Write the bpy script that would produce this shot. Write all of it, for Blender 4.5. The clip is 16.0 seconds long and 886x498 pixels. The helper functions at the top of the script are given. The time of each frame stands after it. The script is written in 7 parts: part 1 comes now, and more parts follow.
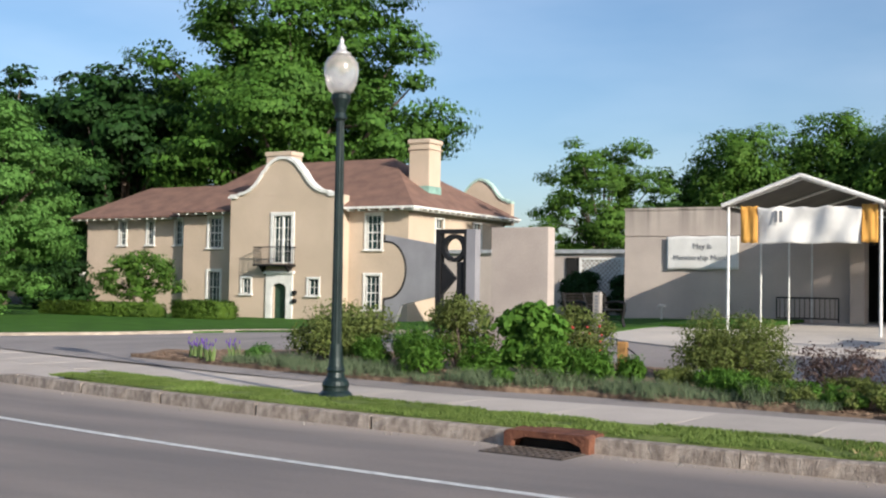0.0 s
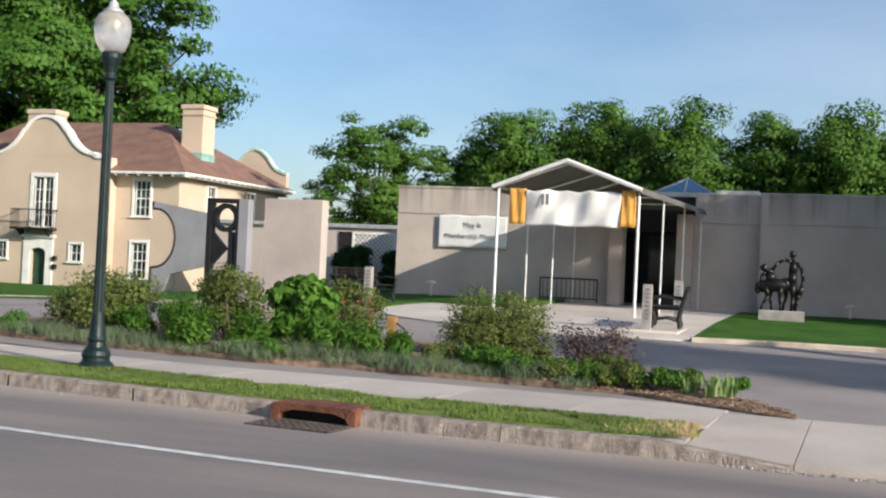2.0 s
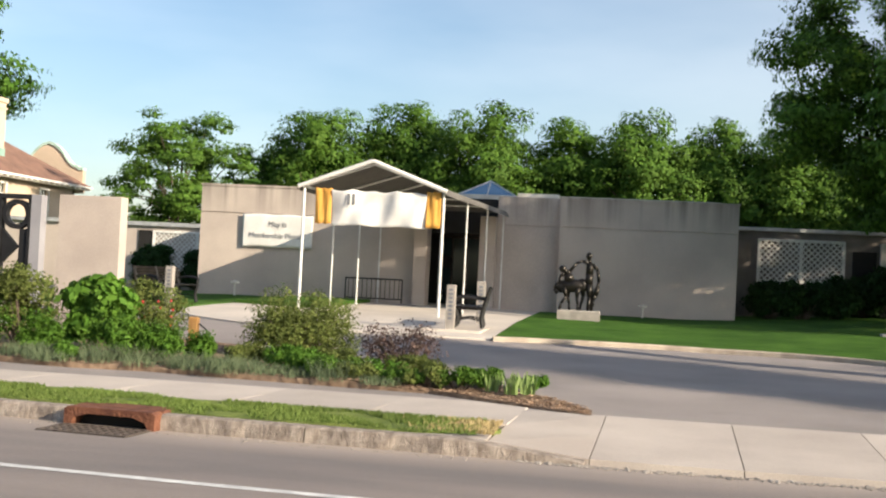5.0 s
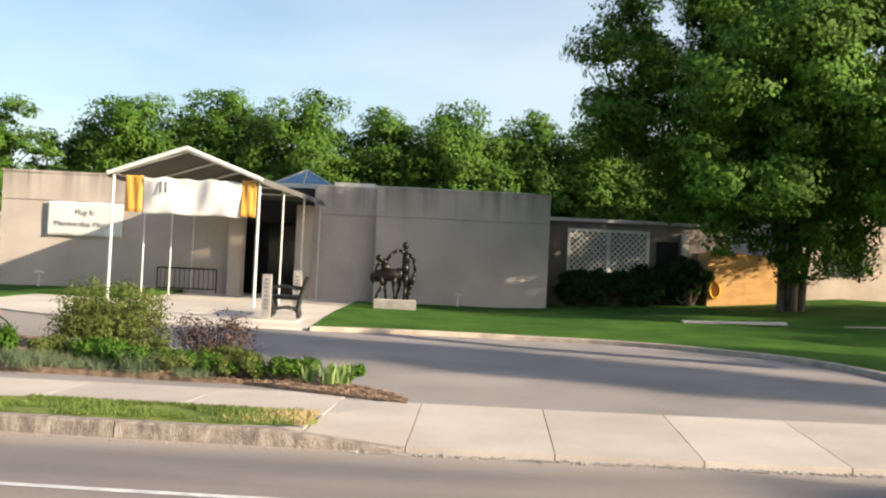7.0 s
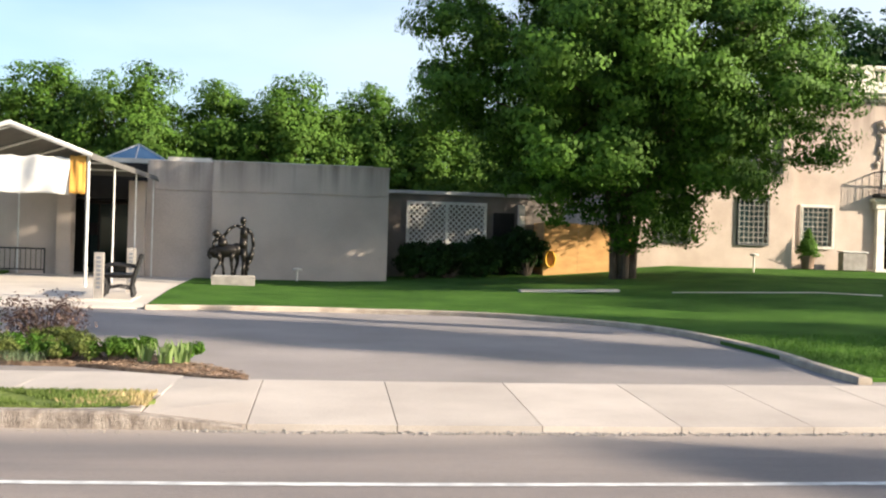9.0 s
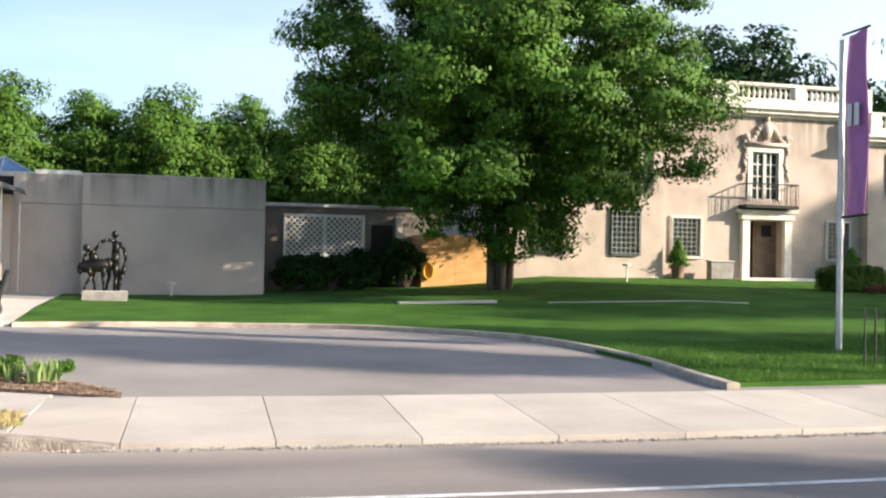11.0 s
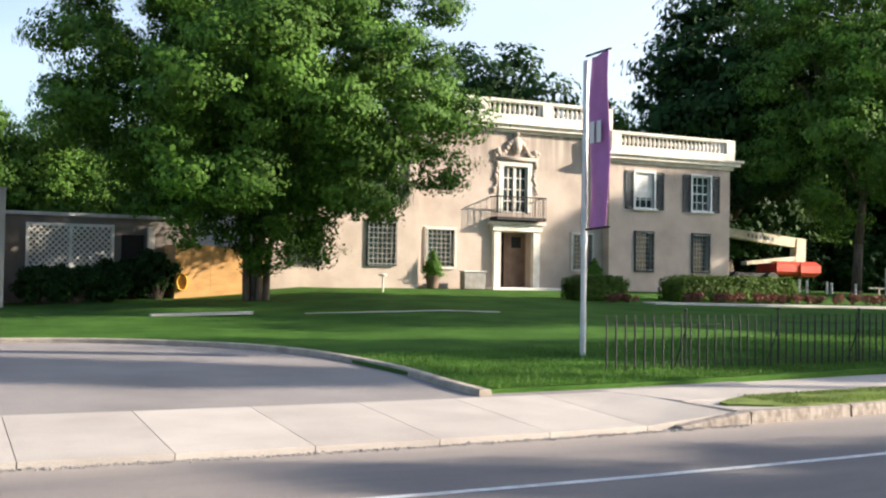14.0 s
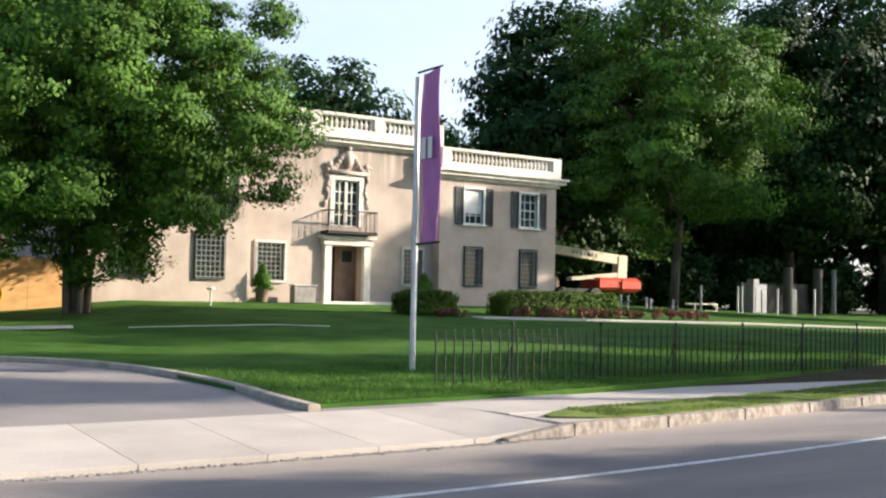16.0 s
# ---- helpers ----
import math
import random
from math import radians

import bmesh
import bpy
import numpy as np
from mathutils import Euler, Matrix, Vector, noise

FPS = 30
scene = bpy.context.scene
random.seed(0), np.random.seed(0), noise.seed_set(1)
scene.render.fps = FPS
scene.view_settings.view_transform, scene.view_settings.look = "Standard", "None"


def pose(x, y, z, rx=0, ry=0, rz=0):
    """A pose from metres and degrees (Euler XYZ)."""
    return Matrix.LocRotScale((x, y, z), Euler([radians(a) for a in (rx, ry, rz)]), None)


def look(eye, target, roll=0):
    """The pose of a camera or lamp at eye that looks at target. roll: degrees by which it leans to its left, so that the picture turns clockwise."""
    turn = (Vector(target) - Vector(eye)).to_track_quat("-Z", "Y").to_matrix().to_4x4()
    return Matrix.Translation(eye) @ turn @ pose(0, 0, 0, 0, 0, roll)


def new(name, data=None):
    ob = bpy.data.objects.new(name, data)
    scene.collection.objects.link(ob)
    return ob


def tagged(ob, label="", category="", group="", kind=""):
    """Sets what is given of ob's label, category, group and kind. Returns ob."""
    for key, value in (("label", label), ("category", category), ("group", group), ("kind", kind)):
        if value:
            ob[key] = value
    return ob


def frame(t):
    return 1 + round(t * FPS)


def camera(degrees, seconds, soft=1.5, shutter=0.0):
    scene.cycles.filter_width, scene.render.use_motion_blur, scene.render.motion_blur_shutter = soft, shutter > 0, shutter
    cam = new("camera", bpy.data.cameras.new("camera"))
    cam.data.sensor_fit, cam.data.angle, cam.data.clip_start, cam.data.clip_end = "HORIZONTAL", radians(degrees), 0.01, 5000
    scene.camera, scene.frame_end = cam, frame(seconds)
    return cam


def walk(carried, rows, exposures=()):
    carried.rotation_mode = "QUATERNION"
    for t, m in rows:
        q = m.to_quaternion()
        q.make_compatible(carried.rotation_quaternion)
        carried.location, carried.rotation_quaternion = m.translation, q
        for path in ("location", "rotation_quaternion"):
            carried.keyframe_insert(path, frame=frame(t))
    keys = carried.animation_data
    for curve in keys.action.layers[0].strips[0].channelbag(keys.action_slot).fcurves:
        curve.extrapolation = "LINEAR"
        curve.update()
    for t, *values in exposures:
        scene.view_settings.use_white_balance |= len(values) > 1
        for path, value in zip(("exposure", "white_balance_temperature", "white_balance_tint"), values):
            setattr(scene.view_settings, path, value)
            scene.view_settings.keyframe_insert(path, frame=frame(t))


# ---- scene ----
FOV = 42.030
PATH = [
    (0, pose(0.000, 0.000, 1.600, 91.838, -0.896, 29.460)),
    (0.5, pose(0.000, 0.000, 1.600, 91.792, -0.939, 27.069)),
    (1, pose(0.000, 0.000, 1.600, 91.582, -1.143, 24.353)),
    (1.5, pose(0.000, 0.000, 1.600, 91.131, -1.868, 21.300)),
    (2, pose(0.000, 0.000, 1.600, 90.876, -2.670, 18.175)),
    (2.5, pose(0.000, 0.000, 1.600, 90.690, -3.109, 14.980)),
    (3, pose(0.000, 0.000, 1.600, 90.356, -3.629, 12.875)),
    (3.5, pose(0.000, 0.000, 1.600, 90.047, -3.176, 11.606)),
    (3.7, pose(0.000, 0.000, 1.600, 90.280, -3.430, 11.155)),
    (5.8, pose(0.000, 0.000, 1.600, 91.516, -2.555, 5.864)),
    (6, pose(0.000, 0.000, 1.600, 91.507, -2.724, 4.914)),
    (6.5, pose(0.000, 0.000, 1.600, 91.390, -2.900, 2.235)),
    (7, pose(0.000, 0.000, 1.600, 91.268, -2.754, -0.566)),
    (7.5, pose(0.000, 0.000, 1.600, 90.761, -2.310, -2.604)),
    (8, pose(0.000, 0.000, 1.600, 90.395, -2.332, -4.205)),
    (8.5, pose(0.000, 0.000, 1.600, 90.261, -1.888, -6.377)),
    (9, pose(0.000, 0.000, 1.600, 90.241, -1.661, -8.519)),
    (9.2, pose(0.000, 0.000, 1.600, 90.428, -2.121, -9.098)),
    (11.3, pose(0.000, 0.000, 1.600, 91.012, -0.982, -15.692)),
    (11.5, pose(0.000, 0.000, 1.600, 90.984, -1.011, -16.479)),
    (12, pose(0.000, 0.000, 1.600, 91.263, -0.675, -18.111)),
    (12.5, pose(0.000, 0.000, 1.600, 91.711, -0.891, -19.898)),
    (13, pose(0.000, 0.000, 1.600, 91.927, -0.690, -21.642)),
    (13.5, pose(0.000, 0.000, 1.600, 91.962, -0.632, -23.816)),
    (14, pose(0.000, 0.000, 1.600, 91.730, -0.895, -26.591)),
    (14.5, pose(0.000, 0.000, 1.600, 91.890, -1.400, -29.282)),
    (15, pose(0.000, 0.000, 1.600, 91.945, -1.291, -31.409)),
    (15.5, pose(0.000, 0.000, 1.600, 92.280, -1.304, -33.184)),
    (16, pose(0.000, 0.000, 1.600, 92.583, -1.152, -34.997)),
]
cam = camera(FOV, 16.0, soft=2.2)
walk(cam, PATH, [(0, 0.58, 5950, 10), (1.5, 0.6, 5950, 10), (3.5, 0.9, 6450, 10), (6, 1.12, 6950, 10), (8, 1.34, 7050, 10), (9, 1.42, 6700, 10), (12.5, 1.44, 6400, 10), (16, 1.36, 6300, 10)])

# world, sun and exposure
SUN_WAY = Vector((0.86, -0.41, 0.36)).normalized()
world = bpy.data.worlds.new("sky")
scene.world = world
world.use_nodes = True
wn = world.node_tree.nodes
sky = wn.new("ShaderNodeTexSky")
sky.sky_type = "NISHITA"
sky.sun_disc = False
sky.sun_elevation = math.asin(SUN_WAY.z)
sky.sun_rotation = math.atan2(SUN_WAY.x, SUN_WAY.y)
sky.air_density, sky.dust_density, sky.ozone_density = 1.0, 1.4, 2.5
wn["Background"].inputs["Strength"].default_value = 0.093
# thin bright haze that thickens towards the sun's side, with faint streaks
wl = world.node_tree.links
way = wn.new("ShaderNodeTexCoord")
side = wn.new("ShaderNodeVectorMath")
side.operation = "DOT_PRODUCT"
side.inputs[1].default_value = (0.92, 0.36, 0.15)
wl.new(way.outputs["Generated"], side.inputs[0])
reach = wn.new("ShaderNodeMapRange")
reach.inputs["From Min"].default_value, reach.inputs["From Max"].default_value = 0.2, 0.9
reach.inputs["To Max"].default_value = 0.9
wl.new(side.outputs["Value"], reach.inputs["Value"])
stretch_ = wn.new("ShaderNodeMapping")
stretch_.inputs["Scale"].default_value = (2.0, 2.0, 7.0)
wl.new(way.outputs["Generated"], stretch_.inputs["Vector"])
wisps = wn.new("ShaderNodeTexNoise")
wisps.inputs["Scale"].default_value, wisps.inputs["Detail"].default_value = 1.3, 5
wl.new(stretch_.outputs["Vector"], wisps.inputs["Vector"])
thin = wn.new("ShaderNodeMapRange")
thin.inputs["From Min"].default_value, thin.inputs["From Max"].default_value = 0.42, 0.72
thin.inputs["To Max"].default_value = 0.30
wl.new(wisps.outputs["Fac"], thin.inputs["Value"])
cover = wn.new("ShaderNodeMath")
cover.operation, cover.use_clamp = "ADD", True
wl.new(reach.outputs["Result"], cover.inputs[0])
wl.new(thin.outputs["Result"], cover.inputs[1])
pale = wn.new("ShaderNodeHueSaturation")
pale.inputs["Saturation"].default_value, pale.inputs["Value"].default_value = 0.45, 1.4
wl.new(sky.outputs["Color"], pale.inputs["Color"])
haze = wn.new("ShaderNodeMixRGB")
wl.new(cover.outputs["Value"], haze.inputs["Fac"])
wl.new(sky.outputs["Color"], haze.inputs["Color1"])
wl.new(pale.outputs["Color"], haze.inputs["Color2"])
wl.new(haze.outputs["Color"], wn["Background"].inputs["Color"])
sun_data = bpy.data.lights.new("sun", "SUN")
sun_data.energy, sun_data.angle, sun_data.color = 4.5, radians(0.6), (1.0, 0.87, 0.70)
sun_ob = new("sun", sun_data)
sun_ob.matrix_world = look(SUN_WAY * 60, (0, 0, 0))


# materials
def mat(name, base, dark=None, scale=3.0, rough=0.8, metal=0.0, bump=0.1, fine=40.0, mix=(0.35, 0.65), island=0.0, per_ob=0.0,
        stretch=(1, 1, 1), spec=0.4):
    """A surface with two scales of variation: stains between base and dark, and fine grain in colour and relief."""
    m = bpy.data.materials.new(name)
    m.use_nodes = True
    nt = m.node_tree
    n, l = nt.nodes, nt.links
    b = n["Principled BSDF"]
    b.inputs["Roughness"].default_value, b.inputs["Metallic"].default_value = rough, metal
    b.inputs["Specular IOR Level"].default_value = spec
    dark = dark or tuple(c * 0.78 for c in base)
    co = n.new("ShaderNodeTexCoord")
    mp = n.new("ShaderNodeMapping")
    mp.inputs["Scale"].default_value = stretch
    l.new(co.outputs["Object"], mp.inputs["Vector"])
    big, small = n.new("ShaderNodeTexNoise"), n.new("ShaderNodeTexNoise")
    for k, s in ((big, scale), (small, fine)):
        k.inputs["Scale"].default_value = s
        k.inputs["Detail"].default_value = 6
        l.new(mp.outputs["Vector"], k.inputs["Vector"])
    ramp = n.new("ShaderNodeValToRGB")
    ramp.color_ramp.elements[0].position, ramp.color_ramp.elements[1].position = mix
    ramp.color_ramp.elements[0].color, ramp.color_ramp.elements[1].color = (*dark, 1), (*base, 1)
    l.new(big.outputs["Fac"], ramp.inputs["Fac"])
    mul = n.new("ShaderNodeMixRGB")
    mul.blend_type = "MULTIPLY"
    mul.inputs["Fac"].default_value = 0.35
    l.new(ramp.outputs["Color"], mul.inputs["Color1"])
    l.new(small.outputs["Fac"], mul.inputs["Color2"])
    hsv = n.new("ShaderNodeHueSaturation")
    hsv.inputs["Value"].default_value = 1.22
    l.new(mul.outputs["Color"], hsv.inputs["Color"])
    if island or per_ob:
        if island:
            src = n.new("ShaderNodeNewGeometry").outputs["Random Per Island"]
        else:
            src = n.new("ShaderNodeObjectInfo").outputs["Random"]
        mr = n.new("ShaderNodeMapRange")
        a = island or per_ob
        mr.inputs["To Min"].default_value, mr.inputs["To Max"].default_value = 1.22 - a, 1.22 + a
        l.new(src, mr.inputs["Value"])
        l.new(mr.outputs["Result"], hsv.inputs["Value"])
    l.new(hsv.outputs["Color"], b.inputs["Base Color"])
    if bump:
        bp = n.new("ShaderNodeBump")
        bp.inputs["Strength"].default_value, bp.inputs["Distance"].default_value = min(1, bump * 3), 0.02
        l.new(small.outputs["Fac"], bp.inputs["Height"])
        l.new(bp.outputs["Normal"], b.inputs["Normal"])
    return m


def leaf_mat(name, base, tip, through_light=0.22, spread=0.7):
    m = bpy.data.materials.new(name)
    m.use_nodes = True
    n, l = m.node_tree.nodes, m.node_tree.links
    b = n["Principled BSDF"]
    geo = n.new("ShaderNodeNewGeometry")
    ramp = n.new("ShaderNodeValToRGB")
    ramp.color_ramp.elements[0].color, ramp.color_ramp.elements[1].color = (*base, 1), (*tip, 1)
    ramp.color_ramp.elements[0].position, ramp.color_ramp.elements[1].position = -0.0, 1.0
    soft = n.new("ShaderNodeMapRange")
    soft.inputs["To Min"].default_value, soft.inputs["To Max"].default_value = 0.25, 0.8
    l.new(geo.outputs["Random Per Island"], soft.inputs["Value"])
    l.new(soft.outputs["Result"], ramp.inputs["Fac"])
    co = n.new("ShaderNodeTexCoord")
    nz = n.new("ShaderNodeTexNoise")
    nz.inputs["Scale"].default_value = 0.6
    l.new(co.outputs["Object"], nz.inputs["Vector"])
    mr = n.new("ShaderNodeMapRange")
    mr.inputs["From Min"].default_value, mr.inputs["From Max"].default_value = 0.3, 0.7
    mr.inputs["To Min"].default_value, mr.inputs["To Max"].default_value = 1 - spread * 0.5, 1 + spread * 0.5
    l.new(nz.outputs["Fac"], mr.inputs["Value"])
    hsv = n.new("ShaderNodeHueSaturation")
    l.new(mr.outputs["Result"], hsv.inputs["Value"])
    l.new(ramp.outputs["Color"], hsv.inputs["Color"])
    l.new(hsv.outputs["Color"], b.inputs["Base Color"])
    b.inputs["Roughness"].default_value = 0.65
    b.inputs["Specular IOR Level"].default_value = 0.15
    tr = n.new("ShaderNodeBsdfTranslucent")
    bright = n.new("ShaderNodeHueSaturation")
    bright.inputs["Value"].default_value = 1.3
    l.new(hsv.outputs["Color"], bright.inputs["Color"])
    l.new(bright.outputs["Color"], tr.inputs["Color"])
    mx = n.new("ShaderNodeMixShader")
    mx.inputs["Fac"].default_value = through_light
    l.new(b.outputs["BSDF"], mx.inputs[1])
    l.new(tr.outputs["BSDF"], mx.inputs[2])
    l.new(mx.outputs["Shader"], n["Material Output"].inputs["Surface"])
    return m


def streaked(name, base, dark, z_top, reach):
    """Weathered stucco or concrete: soft stains, and rain streaks that run down from the wall's top edge."""
    m = mat(name, base, dark, 0.9, 0.9, 0, 0.12, 30)
    n, l = m.node_tree.nodes, m.node_tree.links
    b = n["Principled BSDF"]
    old = b.inputs["Base Color"].links[0].from_socket
    co = n.new("ShaderNodeTexCoord")
    mp = n.new("ShaderNodeMapping")
    mp.inputs["Scale"].default_value = (3.2, 3.2, 0.12)
    l.new(co.outputs["Object"], mp.inputs["Vector"])
    nz = n.new("ShaderNodeTexNoise")
    nz.inputs["Scale"].default_value, nz.inputs["Detail"].default_value = 1.0, 5
    l.new(mp.outputs["Vector"], nz.inputs["Vector"])
    xyz = n.new("ShaderNodeSeparateXYZ")
    l.new(co.outputs["Object"], xyz.inputs["Vector"])
    h = n.new("ShaderNodeMapRange")
    h.inputs["From Min"].default_value, h.inputs["From Max"].default_value = z_top - reach, z_top
    l.new(xyz.outputs["Z"], h.inputs["Value"])
    st = n.new("ShaderNodeMapRange")
    st.inputs["From Min"].default_value, st.inputs["From Max"].default_value = 0.42, 0.68
    l.new(nz.outputs["Fac"], st.inputs["Value"])
    mu = n.new("ShaderNodeMath")
    mu.operation = "MULTIPLY"
    l.new(h.outputs["Result"], mu.inputs[0])
    l.new(st.outputs["Result"], mu.inputs[1])
    mx = n.new("ShaderNodeMixRGB")
    l.new(mu.outputs["Value"], mx.inputs["Fac"])
    l.new(old, mx.inputs["Color1"])
    mx.inputs["Color2"].default_value = (*[c * 0.42 for c in base], 1)
    l.new(mx.outputs["Color"], b.inputs["Base Color"])
    return m


def glass_mat(name, tint):
    m = bpy.data.materials.new(name)
    m.use_nodes = True
    b = m.node_tree.nodes["Principled BSDF"]
    b.inputs["Base Color"].default_value = (*tint, 1)
    b.inputs["Roughness"].default_value = 0.06
    b.inputs["Specular IOR Level"].default_value = 0.5
    return m


ASPHALT = mat("asphalt", (0.255, 0.218, 0.20), (0.175, 0.155, 0.15), 0.9, 0.92, 0, 0.25, 90, stretch=(0.22, 1.0, 1.0))


def sandy_gutter(m, sand):
    """Pale grit washed against the kerb line, fading out over three quarters of a metre."""
    n, l = m.node_tree.nodes, m.node_tree.links
    b = n["Principled BSDF"]
    old = b.inputs["Base Color"].links[0].from_socket
    xyz = n.new("ShaderNodeSeparateXYZ")
    l.new(n.new("ShaderNodeTexCoord").outputs["Object"], xyz.inputs["Vector"])

    def calc(op, a, c):
        k = n.new("ShaderNodeMath")
        k.operation = op
        for i, q in enumerate((a, c)):
            if isinstance(q, float):
                k.inputs[i].default_value = q
            else:
                l.new(q, k.inputs[i])
        return k.outputs["Value"]
    dx = calc("SUBTRACT", xyz.outputs["X"], 2.2)
    line = calc("MULTIPLY", calc("MULTIPLY", dx, dx), 0.0072)
    off = calc("SUBTRACT", xyz.outputs["Y"], line)
    nz = n.new("ShaderNodeTexNoise")
    nz.inputs["Scale"].default_value, nz.inputs["Detail"].default_value = 1.4, 6
    off = calc("ADD", off, calc("MULTIPLY", nz.outputs["Fac"], 0.5))
    mr = n.new("ShaderNodeMapRange")
    mr.inputs["From Min"].default_value, mr.inputs["From Max"].default_value = 9.55, 10.4
    mr.inputs["To Max"].default_value = 0.8
    l.new(off, mr.inputs["Value"])
    mx = n.new("ShaderNodeMixRGB")
    l.new(mr.outputs["Result"], mx.inputs["Fac"])
    l.new(old, mx.inputs["Color1"])
    mx.inputs["Color2"].default_value = (*sand, 1)
    l.new(mx.outputs["Color"], b.inputs["Base Color"])


sandy_gutter(ASPHALT, (0.40, 0.335, 0.285))
DRIVE = mat("drive_asphalt", (0.31, 0.275, 0.26), (0.235, 0.21, 0.20), 0.5, 0.92, 0, 0.25, 80)
PAINT_LINE = mat("road_paint", (0.72, 0.72, 0.70), (0.45, 0.45, 0.45), 6, 0.7, 0, 0.1, 60)
CONCRETE = mat("sidewalk_concrete", (0.49, 0.435, 0.385), (0.40, 0.35, 0.31), 0.8, 0.9, 0, 0.12, 70, per_ob=0.1)
PLAZA = mat("plaza_concrete", (0.60, 0.54, 0.47), (0.49, 0.44, 0.39), 0.6, 0.9, 0, 0.1, 60)
GRANITE = mat("granite", (0.36, 0.31, 0.265), (0.19, 0.155, 0.13), 6, 0.9, 0, 0.6, 30, stretch=(1.8, 1.8, 1.1), per_ob=0.08)
GRANITE_TOP = mat("granite_top", (0.36, 0.33, 0.30), (0.25, 0.23, 0.21), 4, 0.9, 0, 0.3, 60)
GRASS = mat("grass_turf", (0.068, 0.152, 0.024), (0.038, 0.098, 0.014), 0.8, 0.95, 0, 0.8, 120, spec=0.1)
VERGE = mat("verge_turf", (0.20, 0.25, 0.07), (0.12, 0.165, 0.045), 2.5, 0.95, 0, 0.8, 120, spec=0.1)
SOIL = mat("soil", (0.07, 0.055, 0.035), (0.04, 0.04, 0.02), 0.6, 1, 0, 0.5, 60, spec=0.1)
MULCH = mat("mulch", (0.30, 0.215, 0.15), (0.15, 0.10, 0.07), 9, 1, 0, 0.4, 50, spec=0.1)
STUCCO_TAN = mat("tan_stucco", (0.55, 0.44, 0.335), (0.48, 0.385, 0.29), 0.5, 0.92, 0, 0.15, 25)
WHITE_TRIM = mat("white_paint", (0.78, 0.77, 0.73), (0.66, 0.65, 0.61), 3, 0.6, 0, 0.05, 50)
CREAM = mat("cream_stone", (0.76, 0.72, 0.64), (0.60, 0.55, 0.48), 2.2, 0.8, 0, 0.1, 40)
SHINGLE = mat("brown_shingle", (0.20, 0.115, 0.085), (0.135, 0.078, 0.06), 1.4, 0.9, 0, 0.3, 26, per_ob=0.14)
COPPER = mat("copper_patina", (0.28, 0.46, 0.38), (0.18, 0.30, 0.26), 3, 0.7, 0.1, 0.1, 30)
MUSEUM = streaked("museum_concrete", (0.50, 0.43, 0.375), (0.43, 0.365, 0.32), 4.3, 1.1)
STUCCO_PINK = streaked("pinkish_stucco", (0.52, 0.43, 0.365), (0.41, 0.33, 0.275), 6.7, 1.8)
IRON = mat("black_iron", (0.011, 0.011, 0.012), (0.006, 0.006, 0.007), 6, 0.65, 0.0, 0.1, 40)
LAMP_GREEN = mat("dark_green_paint", (0.013, 0.026, 0.025), (0.008, 0.016, 0.016), 5, 0.42, 0.2, 0.05, 40)
BRONZE = mat("dark_bronze", (0.035, 0.03, 0.026), (0.018, 0.017, 0.016), 5, 0.4, 0.7, 0.1, 40)
RUST = mat("rusted_iron", (0.215, 0.09, 0.052), (0.11, 0.043, 0.027), 7, 0.85, 0.3, 0.4, 40)
ALU = mat("galvanised_metal", (0.62, 0.61, 0.60), (0.48, 0.47, 0.47), 4, 0.45, 0.5, 0.05, 60)
WHITE_POST = mat("white_enamel", (0.74, 0.74, 0.72), (0.6, 0.6, 0.58), 4, 0.45, 0, 0.03, 60)
CANVAS = mat("white_canvas", (0.72, 0.71, 0.68), (0.62, 0.61, 0.58), 2, 0.85, 0, 0.08, 90)
AWNING = mat("grey_canvas", (0.125, 0.118, 0.108), (0.095, 0.09, 0.083), 1.5, 0.85, 0, 0.06, 60)
AMBER = mat("amber_canvas", (0.62, 0.33, 0.07), (0.52, 0.26, 0.05), 2, 0.85, 0, 0.08, 90)
PURPLE = mat("purple_banner", (0.44, 0.17, 0.38), (0.36, 0.135, 0.31), 2, 0.8, 0, 0.05, 80)
INK = mat("grey_ink", (0.17, 0.18, 0.20), None, 3, 0.8, 0, 0)
SHUTTER = mat("dark_shutter", (0.045, 0.055, 0.06), (0.03, 0.036, 0.04), 5, 0.6, 0, 0.1, 40)
PLY = mat("plywood", (0.62, 0.36, 0.14), (0.48, 0.26, 0.095), 1.6, 0.8, 0, 0.15, 18, stretch=(1, 1, 3))
# near-black that puts the shade of openings and hollows into the colour
INNER_SHADE = mat("interior_shade", (0.018, 0.017, 0.016), None, 2, 0.9, 0, 0)
DOOR_BROWN = mat("brown_door", (0.22, 0.145, 0.10), (0.15, 0.095, 0.065), 3, 0.6, 0, 0.1, 30)
DOOR_GREEN = mat("green_door", (0.03, 0.075, 0.045), (0.02, 0.05, 0.03), 4, 0.5, 0, 0.05, 30)
GRILLE = mat("grille_paint", (0.30, 0.31, 0.28), (0.2, 0.21, 0.2), 5, 0.6, 0.2, 0.1, 40)
LIFT_RED = mat("lift_red", (0.62, 0.06, 0.025), (0.45, 0.04, 0.02), 4, 0.4, 0, 0.03, 40)
LIFT_CREAM = mat("lift_cream", (0.62, 0.55, 0.40), (0.5, 0.44, 0.32), 4, 0.5, 0, 0.03, 40)
WOOD = mat("timber", (0.52, 0.29, 0.10), (0.38, 0.2, 0.07), 4, 0.8, 0, 0.2, 20, stretch=(4, 4, 0.5))
BARK = mat("bark", (0.15, 0.115, 0.085), (0.06, 0.046, 0.036), 3, 0.95, 0, 1.0, 14, stretch=(4, 4, 0.6))
